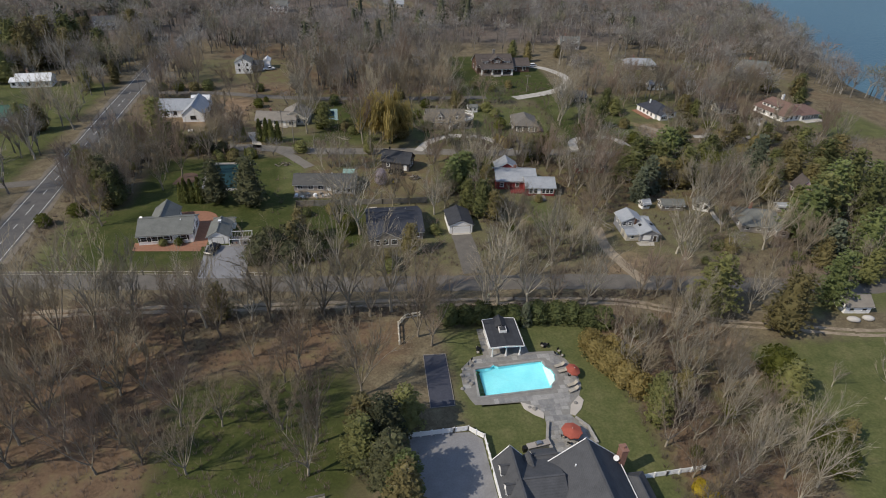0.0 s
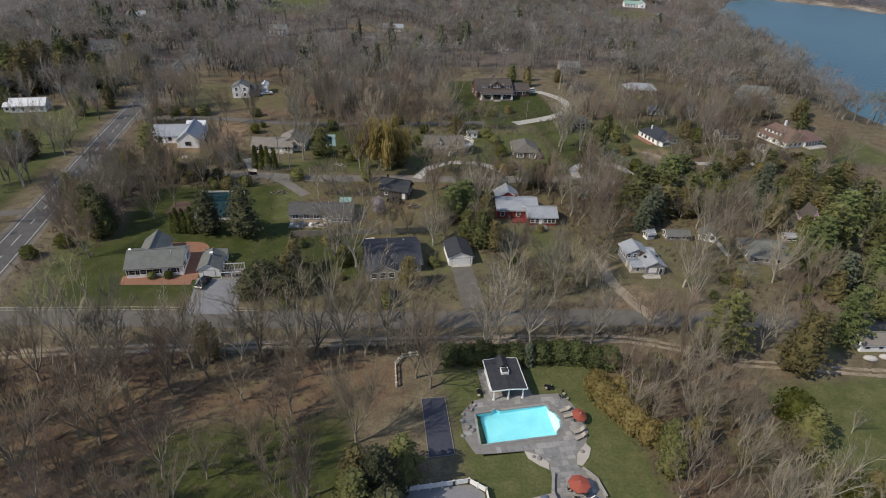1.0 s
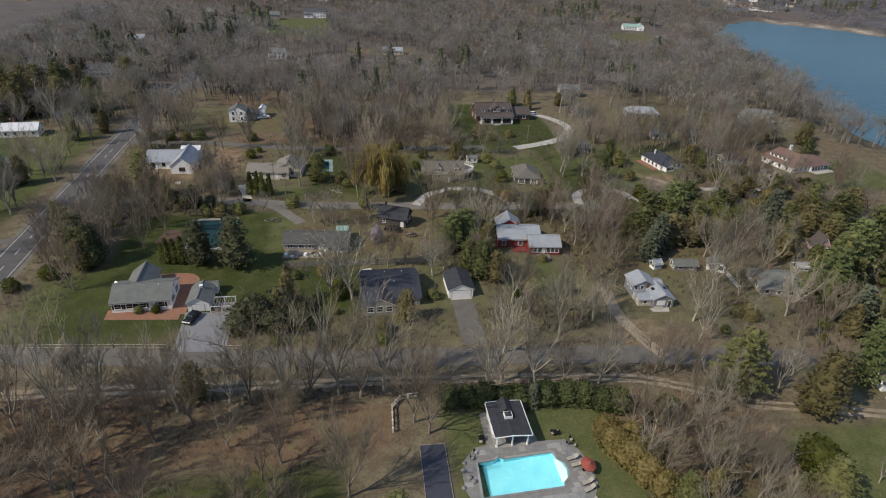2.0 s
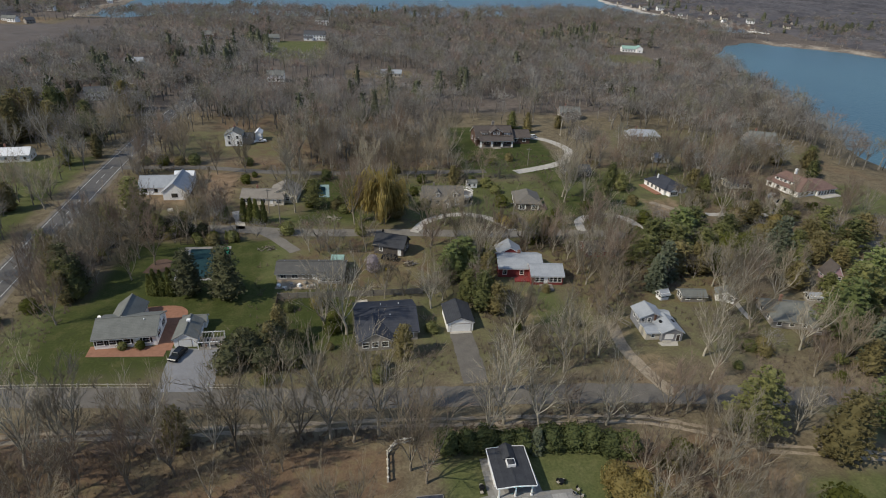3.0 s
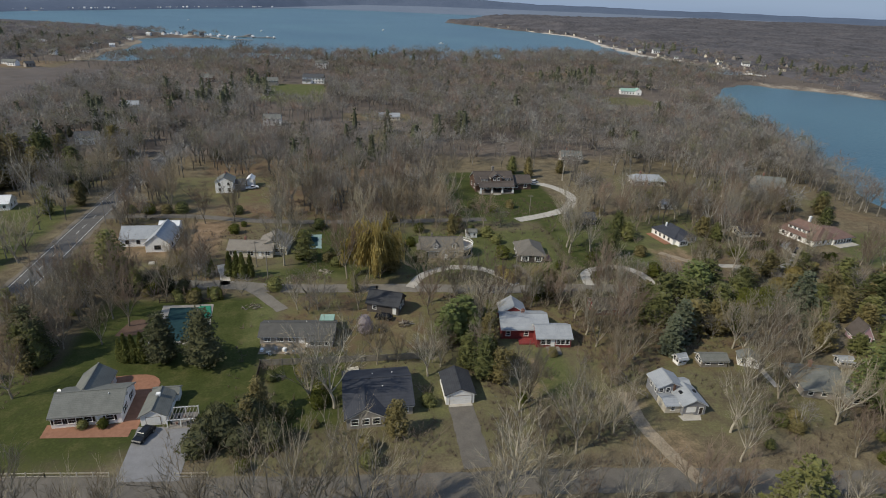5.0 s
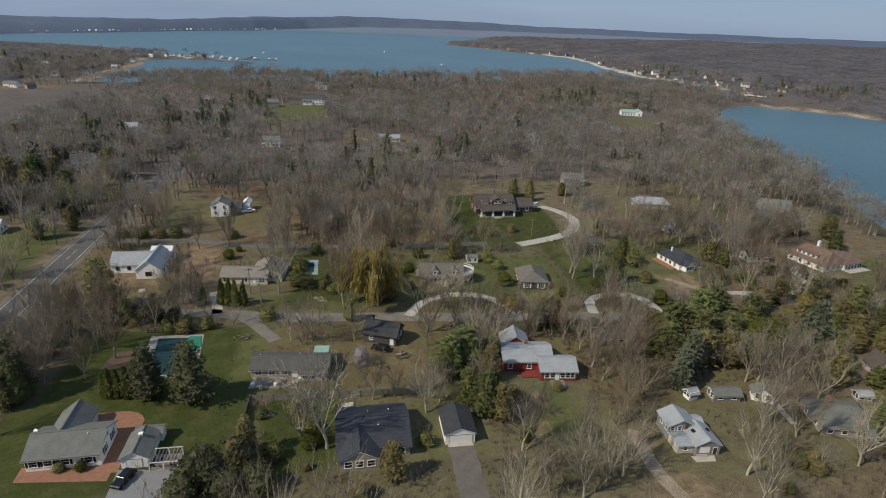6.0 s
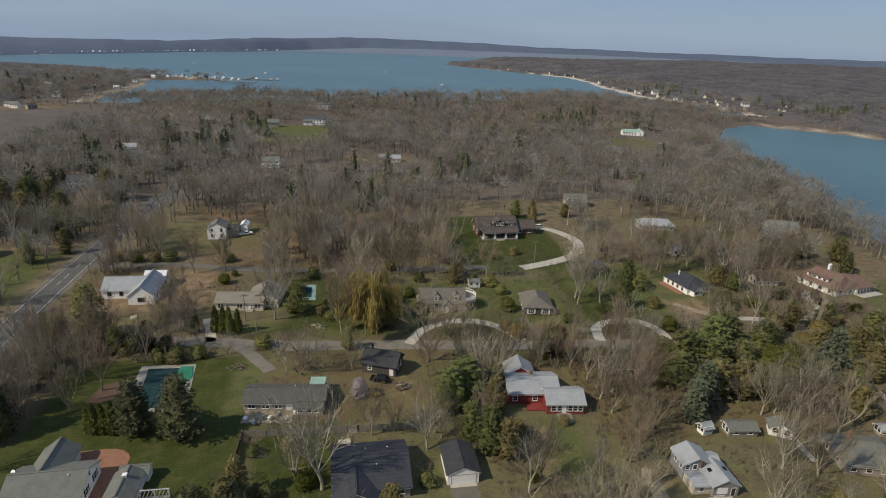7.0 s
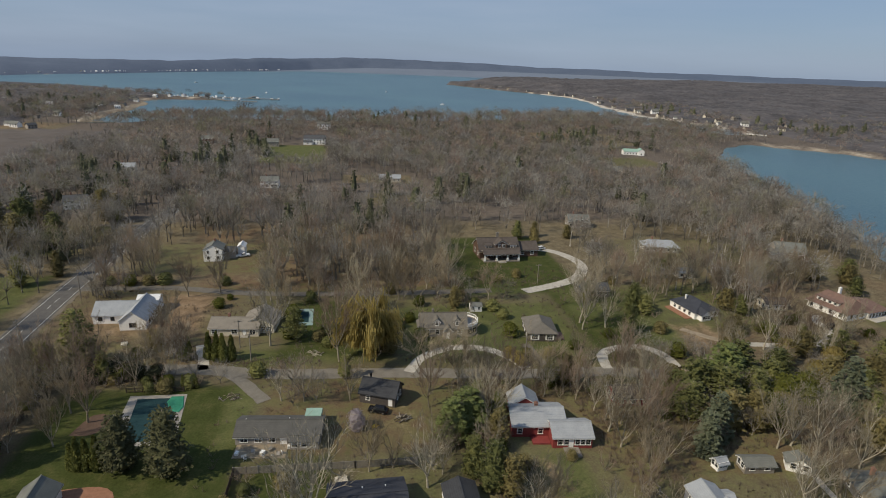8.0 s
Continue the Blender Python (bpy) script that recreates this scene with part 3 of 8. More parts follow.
s.prism([(-33.2, 113.2), (-22.8, 112.2), (-22.8, 126.0), (-33.6, 127.2)], -0.05, 0.07)
solid("driveway", s, "pale_drive", "pale grey asphalt drive before the detached garage", "driveway", "structure")
s = Shape()
s.prism([(8.5, 30), (20.8, 30), (20.6, 62.3), (18.8, 64.0), (8.8, 64.4)], -0.05, 0.06)
solid("parking_court", s, "pale_drive", "pale grey asphalt parking court beside the house", "parking court", "structure")
WAYS.append((np.array([(14, y) for y in range(30, 65, 3)]), 6.5))
WAYS.append((np.array([(-29, y) for y in range(113, 128, 3)]), 5.0))

# ---- houses ----
TURN_OF = {"S": 0, "E": 90, "N": 180, "W": 270}
CACHE = {}
BLOCKED = []


def cached(key, make):
    if key not in CACHE:
        CACHE[key] = make()
    return CACHE[key]


def window(parent, x, y, z, w, h, face="S", trim="white_paint", shutters=""):
    """A window proud of the wall: casing with a middle bar, and a dark pane."""
    def casing():
        s = Shape()
        t = 0.12
        s.box(-w / 2 - t, -0.07, 0, -w / 2, 0.02, h), s.box(w / 2, -0.07, 0, w / 2 + t, 0.02, h)
        s.box(-w / 2 - t, -0.08, h, w / 2 + t, 0.02, h + t), s.box(-w / 2 - t - 0.04, -0.12, -t, w / 2 + t + 0.04, 0.02, 0)
        s.box(-w / 2, -0.055, h / 2 - 0.03, w / 2, 0.0, h / 2 + 0.03)
        return s.mesh("window", trim)

    def glass():
        s = Shape()
        s.box(-w / 2, -0.03, 0, w / 2, 0.01, h)
        return s.mesh("pane", "window_glass")
    ob = part("window", cached(("w", w, h, trim), casing), "", parent)
    ob.matrix_basis = pose(x, y, z, 0, 0, TURN_OF[face])
    part("pane", cached(("p", w, h), glass), "", ob)
    if w > 1.3:
        for k in range(1, int(w / 0.9) + 1):
            bar = part("mullion", cached(("m", h, trim), lambda: Shape().box(-0.04, -0.058, 0, 0.04, 0.0, h).mesh("mullion", trim)), "", ob)
            bar.matrix_basis = pose(-w / 2 + k * w / (int(w / 0.9) + 1), 0, 0)
    if shutters:
        for q in (-1, 1):
            s = Shape()
            s.box(q * (w / 2 + 0.33) - 0.19, -0.06, -0.05, q * (w / 2 + 0.33) + 0.19, 0.0, h + 0.05)
            part("shutter", s, shutters, ob)
    return ob


def door(parent, x, y, z, w, h, face="S", mat="white_paint", panels=0, name="door"):
    s = Shape()
    s.box(-w / 2 - 0.12, -0.06, 0, -w / 2, 0.02, h), s.box(w / 2, -0.06, 0, w / 2 + 0.12, 0.02, h), s.box(-w / 2 - 0.12, -0.06, h, w / 2 + 0.12, 0.02, h + 0.14)
    ob = part(name + "_frame", s, "white_paint" if mat != "white_paint" else "grey_siding", parent)
    ob.matrix_basis = pose(x, y, z, 0, 0, TURN_OF[face])
    s = Shape()
    rows = panels or 2
    for i in range(rows):
        s.box(-w / 2, -0.045, h * i / rows + 0.015, w / 2, 0.0, h * (i + 1) / rows - 0.015)
    part(name, s, mat, ob)
    return ob


def wing(house, x0, y0, x1, y1, eave, rise, axis, wall, roof, base=0.0, over=0.45, hip=0.0, trim="white_paint", name="wall", edge=False):
    """One block of a house: walls with gable ends, two roof slopes with thickness, and pale eave boards."""
    s = Shape()
    if axis == "x":
        ym = (y0 + y1) / 2
        s.face((x0, y0, base), (x1, y0, base), (x1, y0, eave), (x0, y0, eave))
        s.face((x1, y1, base), (x0, y1, base), (x0, y1, eave), (x1, y1, eave))
        ends = ((x0, y1, y0), (x1, y0, y1))
        for x, a, b in ends:
            if hip:
                s.face((x, a, base), (x, b, base), (x, b, eave), (x, a, eave))
            else:
                s.face((x, a, base), (x, b, base), (x, b, eave), (x, ym, eave + rise), (x, a, eave))
    else:
        xm = (x0 + x1) / 2
        s.face((x0, y1, base), (x0, y0, base), (x0, y0, eave), (x0, y1, eave))
        s.face((x1, y0, base), (x1, y1, base), (x1, y1, eave), (x1, y0, eave))
        for y, a, b in ((y0, x0, x1), (y1, x1, x0)):
            if hip:
                s.face((a, y, base), (b, y, base), (b, y, eave), (a, y, eave))
            else:
                s.face((a, y, base), (b, y, base), (b, y, eave), (xm, y, eave + rise), (a, y, eave))
    part(name, s, wall, house)
    # roof slab
    half = ((y1 - y0) if axis == "x" else (x1 - x0)) / 2
    drop = rise / half * over
    t = 0.16
    r = Shape()

    def pt(u, v, z):
        return (u, v, z) if axis == "x" else (v, u, z)
    a0, a1, b0, b1 = (x0, x1, y0, y1) if axis == "x" else (y0, y1, x0, x1)
    m, e, top = (b0 + b1) / 2, eave - drop, eave + rise
    g = over * 0.7 if not hip else over
    L, R = a0 - g, a1 + g
    rl, rr = (L + hip + over, R - hip - over) if hip else (L, R)
    for side, b in ((1, b0 - over), (-1, b1 + over)):
        q = [pt(L, b, e + t), pt(R, b, e + t), pt(rr, m, top + t), pt(rl, m, top + t)]
        lo = [(x, y, z - t) for x, y, z in q]
        flip = (side == 1) == (axis == "x")
        r.face(*(q if flip else q[::-1]))
        r.face(*(lo[::-1] if flip else lo))
        for i in range(4):
            j = (i + 1) % 4
            f = [q[j], q[i], lo[i], lo[j]]
            r.face(*(f if flip else f[::-1]))
    if hip:
        for u, ru, sg in ((L, rl, 1), (R, rr, -1)):
            q = [pt(u, b1 + over, e + t), pt(u, b0 - over, e + t), pt(ru, m, top + t)]
            flip = (sg == 1) == (axis == "x")
            r.face(*(q if flip else q[::-1]))
    part("roof", r, roof, house)
    if trim:
        for b in (b0 - over, b1 + over):
            part("eave_board", Shape().beam(pt(L + 0.05, b + (0.09 if b < m else -0.09), e - 0.06), pt(R - 0.05, b + (0.09 if b < m else -0.09), e - 0.06), 0.1, 0.2), trim, house)
        if not hip:
            for u in (L, R):
                for b in (b0 - over, b1 + over):
                    part("gable_board", Shape().beam(pt(u + (0.07 if u < a1 - 0.1 else -0.07), b, e - 0.03), pt(u + (0.07 if u < a1 - 0.1 else -0.07), m, top - 0.03), 0.09, 0.2), trim, house)
        if edge:
            for b in (b0 - over, b1 + over):
                part("gutter", Shape().beam(pt(L, b + (-0.07 if b < m else 0.07), e + t * 0.6), pt(R, b + (-0.07 if b < m else 0.07), e + t * 0.6), 0.13, 0.16), trim, house)
            for u in (L, R):
                for b in (b0 - over, b1 + over):
                    k = u - 0.06 if u < a1 - 0.1 else u + 0.06
                    part("barge_board", Shape().beam(pt(k, b, e + t * 0.6), pt(k, m, top + t * 0.6), 0.12, 0.18), trim, house)
        c = Shape()
        if rr - rl > 0.5:
            c.beam(pt(rl, m, top + t + 0.02), pt(rr, m, top + t + 0.02), 0.3, 0.06)
            part("ridge_cap", c, roof, house)


def chimney(house, x, y, z0, z1, w=0.8, d=0.8, mat="red_brick"):
    s = Shape()
    s.box(x - w / 2, y - d / 2, z0, x + w / 2, y + d / 2, z1, 0.03)
    s.box(x - w / 2 - 0.08, y - d / 2 - 0.08, z1, x + w / 2 + 0.08, y + d / 2 + 0.08, z1 + 0.14, 0.03)
    s.box(x - 0.18, y - 0.18, z1 + 0.14, x + 0.18, y + 0.18, z1 + 0.45, 0.05)
    part("chimney", s, mat, house)


def vents(house, *places):
    for x, y, z in places:
        s = Shape()
        s.lathe([(0.09, z - 0.3), (0.09, z + 0.35), (0.12, z + 0.36), (0.12, z + 0.45)], x, y, 8)
        part("vent_pipe", s, "white_paint", house)


def steps_up(house, x, y, w, face="S", n=3, mat="grey_wood"):
    s = Shape()
    for i in range(n):
        s.box(-w / 2, -0.3 * (n - i), 0, w / 2, 0, 0.18 * (i + 1))
    part("steps", s, mat, house).matrix_basis = pose(x, y, 0, 0, 0, TURN_OF[face])


def home(name, label, cx, cy, rot=0, category="house", block=None, z=0.0, size=0.88):
    h = thing(name, label, category, pose(cx, cy, z, 0, 0, rot) @ Matrix.Scale(size, 4))
    if block:
        a = radians(rot)
        r = max(abs(q) for q in block)
        x0, y0, x1, y1 = block
        pts = [(cx + x * math.cos(a) - y * math.sin(a), cy + x * math.sin(a) + y * math.cos(a)) for x in (x0, x1) for y in (y0, y1)]
        BLOCKED.append((min(p[0] for p in pts), min(p[1] for p in pts), max(p[0] for p in pts), max(p[1] for p in pts)))
    return h


def row_of_windows(h, xs, y, z, w, hh, face="S", **k):
    for x in xs:
        window(h, *((y, x) if face in "EW" else (x, y)), z, w, hh, face, **k)


# ranch house with brick terraces
h = home("ranch_house", "white ranch house with a grey-green shingle roof", -43.0, 133.2, 2, block=(-7, -6, 7.5, 10), size=1.0)
wing(h, -6.3, -4.5, 6.0, 4.5, 2.7, 2.0, "x", "white_siding", "grey_roof")
wing(h, -4.6, 1.0, 1.0, 9.4, 2.7, 2.0, "y", "white_siding", "grey_roof")
row_of_windows(h, (-5.0, -2.6, 0.2, 4.0), -4.5, 0.95, 1.3, 1.2, shutters="black_metal")
row_of_windows(h, (-2, 2), 6.0, 1.0, 1.1, 1.3, "E", shutters="black_metal")
window(h, 6.0, 0, 3.2, 0.8, 0.8, "E")
door(h, -1.2, -4.5, 0.2, 1.0, 2.05, "S", "dark_wood")
s = Shape()
s.lathe([(0.05, 0), (0.3, 0.07), (0.42, 0.2)], 0, 0, 12)
part("satellite_dish", s, "white_paint", h).matrix_basis = pose(-6.3, 1.5, 4.2, -50, 0, 160)
vents(h, (3.2, -1.0, 4.2))
h = home("detached_garage", "small white garage with a grey roof", -30.7, 131.0, 0, "garage", (-4, -5, 4, 7))
wing(h, -2.7, -4.0, 2.5, 4.2, 2.5, 1.5, "y", "white_siding", "grey_roof")
wing(h, -2.2, 4.0, 3.2, 6.6, 2.3, 0.7, "x", "white_siding", "grey_roof")
door(h, -0.1, -4.0, 0.03, 2.9, 2.1, "S", "white_paint", 4, "garage_door")
s = Shape()
s.box(-0.35, 0.8, 3.9, 0.35, 1.5, 4.5), s.box(-0.45, 0.7, 4.5, 0.45, 1.6, 4.6)
part("cupola", s, "white_paint", h)

# low dark house, its garage
h = home("dark_ranch_house", "low house with a wide blue-black shingle roof", 12.2, 131.2, 1, block=(-9, -10, 9, 8), size=0.99)
wing(h, -7.0, -6.2, 6.6, 6.2, 2.7, 2.3, "x", "grey_siding", "slate_roof", over=0.6)
wing(h, -6.8, -9.2, 0.6, -2, 2.6, 2.0, "y", "grey_siding", "slate_roof")
row_of_windows(h, (-5.2, -3.1, -1.0), -9.2, 0.9, 1.3, 1.3)
row_of_windows(h, (2.5, 5.0), -6.2, 0.9, 1.2, 1.2)
for q in (-3.5, 3):
    window(h, 6.6, q, 0.9, 1.0, 1.2, "E")
    window(h, -7.0, q, 0.9, 1.0, 1.2, "W")
door(h, 1.4, -6.2, 0.2, 1.0, 2.05, "S", "dark_wood")
vents(h, (-1.0, 2.8, 3.9), (3.2, 2.8, 3.9), (0.8, -2.0, 4.0))
h = home("garage", "white garage with a black roof and a pale roller door", 29.0, 131.0, 0, "garage", (-4, -5, 4, 5), size=0.95)
wing(h, -3.15, -4.0, 3.1, 4.4, 2.65, 1.35, "y", "white_siding", "black_roof", over=0.35)
door(h, 0.1, -4.0, 0.03, 4.8, 2.15, "S", "white_paint", 4, "garage_door")
window(h, 3.1, 0.5, 1.2, 0.8, 0.9, "E")
s = Shape()
s.box(-2.6, -4.9, -0.02, 2.7, -4.05, 0.07, 0.02)
part("apron", s, "gravel", h)

# white house with silver roofs
h = home("white_cottage", "blue-grey cottage with white trim and pale silver roofs", 75.0, 123.2, -3, block=(-8, -9, 8, 8), size=0.78)
wing(h, -5.0, 0.2, 2.2, 6.6, 4.3, 1.7, "y", "blue_siding", "silver_roof")
wing(h, -0.7, -6.2, 5.6, 1.6, 3.2, 1.6, "y", "blue_siding", "silver_roof")
wing(h, 2.3, 1.7, 5.4, 6.0, 3.0, 0.9, "x", "white_siding", "silver_roof")
wing(h, -5.0, -5.0, -0.8, -0.2, 2.5, 0.6, "x", "cream_siding", "silver_roof")
for x in (-4.1, -2.2):
    window(h, x, 0.2, 2.9, 1.0, 1.3)
for q in (1.6, 4.2):
    window(h, -5.0, q, 2.4, 0.9, 1.4, "W")
window(h, -2.9, -5.0, 0.9, 0.9, 1.2)
door(h, 1.5, -6.2, 0.9, 2.7, 1.8, "S", "white_paint", 1)
door(h, 4.3, -6.2, 0.3, 1.0, 2.1, "S", "dark_wood")
for q in (-4.4, -1.2):
    window(h, 5.6, q, 1.0, 0.9, 1.3, "E")
chimney(h, -0.5, 0.1, 0.3, 5.0, 0.6, 0.6, "brown_siding")
for x, y, z in ((0.5, -1.6, 3.8), (4.3, -1.4, 3.85)):
    s = Shape()
    s.box(x - 0.4, y - 0.55, z, x + 0.4, y + 0.55, z + 0.42, 0.04)
    part("skylight", s, "black_metal", h)
steps_up(h, 0.9, -6.25, 2.8, "S", 3, "gravel")
s = Shape()
s.prism([(-1.4, -8.4), (3.6, -8.4), (4.4, -6.3), (-1.8, -6.3)], -0.05, 0.1)
part("porch_slab", s, "gravel", h)

# red house
h = home("red_cottage", "red clapboard house with silver-grey roofs", 52.5, 152.4, -6, block=(-9, -7, 9, 10), size=1.04)
wing(h, -8.0, -2.0, 3.4, 6.5, 2.8, 1.7, "x", "red_siding", "silver_roof")
wing(h, -0.2, -5.8, 8.0, 0.6, 2.7, 1.5, "x", "red_siding", "silver_roof")
wing(h, -7.0, 5.5, -1.0, 10.5, 3.0, 1.9, "y", "red_siding", "silver_roof")
row_of_windows(h, (1.3, 2.6), -5.8, 0.9, 0.95, 1.3)
row_of_windows(h, (4.9, 6.0, 7.1), -5.8, 0.9, 0.9, 1.25)
row_of_windows(h, (-6.4, -2.0), -2.0, 0.9, 0.9, 1.2)
door(h, 3.6, -5.8, 0.3, 0.9, 2.05)
s = Shape()
s.box(2.0, -8.8, 0, 5.2, -5.85, 0.3, 0.03)
part("deck", s, "grey_wood", h)
s = Shape()
s.box(-4.0, -4.6, 0, -0.3, -2.05, 0.3, 0.03)
part("deck", s, "red_siding", h)
chimney(h, -2.2, 3.0, 3.8, 5.0, 0.7, 0.7)

# black cottage
h = home("black_cottage", "small black cottage with a charcoal roof", 16.8, 169.2, -22, "cottage", (-6, -5, 6, 5), size=1.04)
wing(h, -4.4, -2.8, 4.0, 3.0, 2.8, 2.1, "x", "dark_siding", "black_roof", trim="black_roof")
row_of_windows(h, (-2.4,), -2.8, 1.0, 0.8, 1.0)
row_of_windows(h, (-0.9, 1.1), 4.0, 1.2, 0.7, 1.1, "E")
door(h, 2.9, -2.8, 0.2, 0.9, 2.0)
chimney(h, -3.0, 1.0, 3.4, 5.2, 0.35, 0.35, "black_metal")

# long grey house with a patio and a roof hatch
h = home("long_grey_house", "long low house with a grey roof behind a board fence", -5.4, 157.0, -5, block=(-11, -8, 11, 6))
wing(h, -10.0, -3.6, 9.8, 4.2, 2.6, 1.6, "x", "grey_siding", "dim_roof", over=0.6)
wing(h, 3.0, -5.6, 9.6, -3.0, 2.4, 0.6, "x", "grey_siding", "dim_roof")
row_of_windows(h, (-8, -4.6, -1.5), -3.6, 0.8, 1.6, 1.4)
row_of_windows(h, (4.2, 6.2, 8.2), -5.6, 0.8, 1.3, 1.3)
door(h, 1.2, -3.6, 0.1, 1.6, 2.05)
s = Shape()
s.box(5.2, 3.2, 2.3, 9.2, 6.6, 3.35)
part("porch_roof", s, "mint_roof", h, "pale green porch roof")
s = Shape()
s.box(-9.6, -8.6, -0.05, 2.4, -3.65, 0.12, 0.05)
part("patio", s, "sand_track", h)
vents(h, (-8.2, 0.5, 4.0), (2.0, 1.0, 4.0))

# house under construction with bare earth round it
h = home("white_barn_house", "new white house with a pale grey roof on bare earth", -56.4, 219, 0, block=(-11, -10, 11, 12), size=0.84)
wing(h, -10.5, -2.0, 3.4, 8.0, 3.3, 3.2, "x", "white_siding", "silver_roof")
wing(h, 0.2, -8.0, 8.8, 8.8, 3.5, 3.4, "y", "white_siding", "silver_roof")
wing(h, 1.0, 8.5, 8.5, 13.5, 4.5, 1.0, "x", "white_siding", "white_roof")
row_of_windows(h, (4.0, 5.1), -8.0, 1.2, 1.0, 1.4, trim="dark_wood")
row_of_windows(h, (-4, 3.5), 8.8, 1.2, 1.1, 1.6, "E", trim="dark_wood")
row_of_windows(h, (-8, -4), -2.0, 1.2, 1.1, 1.5, trim="dark_wood")

# ranch with junipers
h = home("cream_ranch_house", "cream ranch house with a brown-grey roof", -21.5, 209, -6, block=(-11, -6, 11, 10), size=0.96)
wing(h, -9.0, -3.4, 5.5, 4.4, 2.7, 1.8, "x", "cream_siding", "tan_roof")
wing(h, 0.0, -1.0, 9.6, 9.0, 2.8, 2.4, "y", "cream_siding", "tan_roof")
row_of_windows(h, (-7.4, -1.6, 3.8), -3.4, 0.9, 1.6, 1.3)
row_of_windows(h, (6.4, 8.2), -1.0, 0.9, 1.2, 1.3)
door(h, 1.4, -3.4, 0.2, 1.0, 2.05)
chimney(h, -4.0, 0.8, 3.6, 5.4, 0.7, 0.7)
steps_up(h, 1.4, -3.45, 2.2, "S", 3, "gravel")

# grey house with a rounded balcony
h = home("shingled_house", "grey shingled house with dormers and a white roof deck", 38.6, 204.0, -3, block=(-10, -6, 12, 8), size=1.0)
wing(h, -8.4, -3.2, 5.4, 4.4, 3.0, 3.0, "x", "grey_siding", "drab_roof")
wing(h, -8.9, -1.8, -7.0, 2.8, 2.6, 0.6, "y", "grey_siding", "drab_roof")
for x in (-3.6, 2.4):
    wing(h, x - 1.0, -2.9, x + 1.0, 0.4, 4.6, 0.9, "y", "grey_siding", "drab_roof", base=3.1, over=0.2)
    window(h, x, -2.9, 3.5, 0.8, 1.0)
wing(h, -1.6, -5.0, 1.0, -2.9, 2.6, 1.1, "y", "grey_siding", "drab_roof", over=0.25)
door(h, -0.3, -5.0, 0.2, 1.0, 2.0)
row_of_windows(h, (-6.4, -3.4, 3.2), -3.2, 0.9, 1.1, 1.4)
deck = [(4.6 + 4.6 * math.cos(a), 0.4 + 4.4 * math.sin(a)) for a in [radians(q) for q in range(-90, 91, 30)]] + [(4.6, 4.8)]
deck = [(5.5, -4.0)] + deck[1:-1] + [(5.5, 4.8)]
s = Shape()
s.prism(deck, 0, 3.3)
part("sun_room", s, "grey_siding", h)
for i, (a, c) in enumerate(zip(deck, deck[1:])):
    s = Shape()
    s.beam((*a, 4.3), (*c, 4.3), 0.12, 0.12), s.beam((*a, 3.45), (*c, 3.45), 0.1, 0.3)
    for k in range(6):
        q = [a[j] + (c[j] - a[j]) * k / 6 for j in (0, 1)]
        s.beam((*q, 3.4), (*q, 4.3), 0.07)
    part("balustrade", s, "white_paint", h)
    mx, my = (a[0] + c[0]) / 2, (a[1] + c[1]) / 2
    w = part("window", cached(("sun", i), lambda: Shape().box(-0.85, -0.06, 0.9, 0.85, 0.02, 2.6).mesh("window", "window_glass")), "", h)
    w.matrix_basis = pose(mx, my, 0, 0, 0, math.degrees(math.atan2(c[1] - a[1], c[0] - a[0])))
chimney(h, -4.6, 0.6, 4.5, 7.0, 0.5, 0.5, "grey_wood")
h = home("garden_shed", "small white garden shed with a grey roof", 50.5, 219, -3, "shed", (-3, -2, 3, 2))
wing(h, -2.2, -1.3, 2.2, 1.3, 2.3, 0.9, "x", "white_siding", "grey_roof", over=0.2)
row_of_windows(h, (-1.1, 1.1), -1.3, 0.9, 0.8, 1.0)

# black hip-roofed house
h = home("black_hip_house", "black house with white windows and a hip roof", 66.2, 200.5, -8, block=(-6, -8, 8, 9))
wing(h, -4.8, -6.0, 5.0, 6.5, 3.0, 2.6, "y", "dark_siding", "drab_roof", hip=3.2)
for x in (-2.4, 2.6):
    window(h, x, -6.0, 0.7, 1.9, 1.7, "S", "white_paint", "white_paint")
for q in (-3, 0.5, 4):
    window(h, -4.8, q, 0.9, 1.0, 1.3, "W")
s = Shape()
s.box(5.0, -4.4, 0, 8.0, 1.0, 0.35, 0.03)
part("deck", s, "red_brick", h)

# craftsman house with a porch
h = home("craftsman_house", "brown craftsman house with a white-columned porch", 74.0, 275.5, 2, block=(-14, -12, 18, 12), size=1.12)
wing(h, -9.6, -4.0, 5.6, 6.0, 3.4, 3.4, "x", "brown_siding", "brown_roof", over=0.6)
wing(h, -8.8, -7.6, 4.8, -2.5, 3.0, 0.9, "x", "brown_siding", "brown_roof", base=2.8, over=0.4)
wing(h, -3.4, -3.4, 1.0, 1.0, 5.6, 1.3, "y", "brown_siding", "brown_roof", base=3.5)
row_of_windows(h, (-2.0, -0.4), -3.4, 4.4, 0.9, 1.0)
for x in (-6.2, 3.4):
    wing(h, x - 1.3, -3.2, x + 1.3, 0.4, 5.0, 0.5, "x", "brown_siding", "brown_roof", base=3.6, over=0.2)
    row_of_windows(h, (x - 0.6, x + 0.6), -3.2, 4.0, 0.8, 0.8)
wing(h, 5.4, -2.2, 13.8, 4.8, 2.8, 2.2, "x", "brown_siding", "brown_roof")
row_of_windows(h, (7.6, 11.4), -2.2, 0.9, 1.1, 1.4)
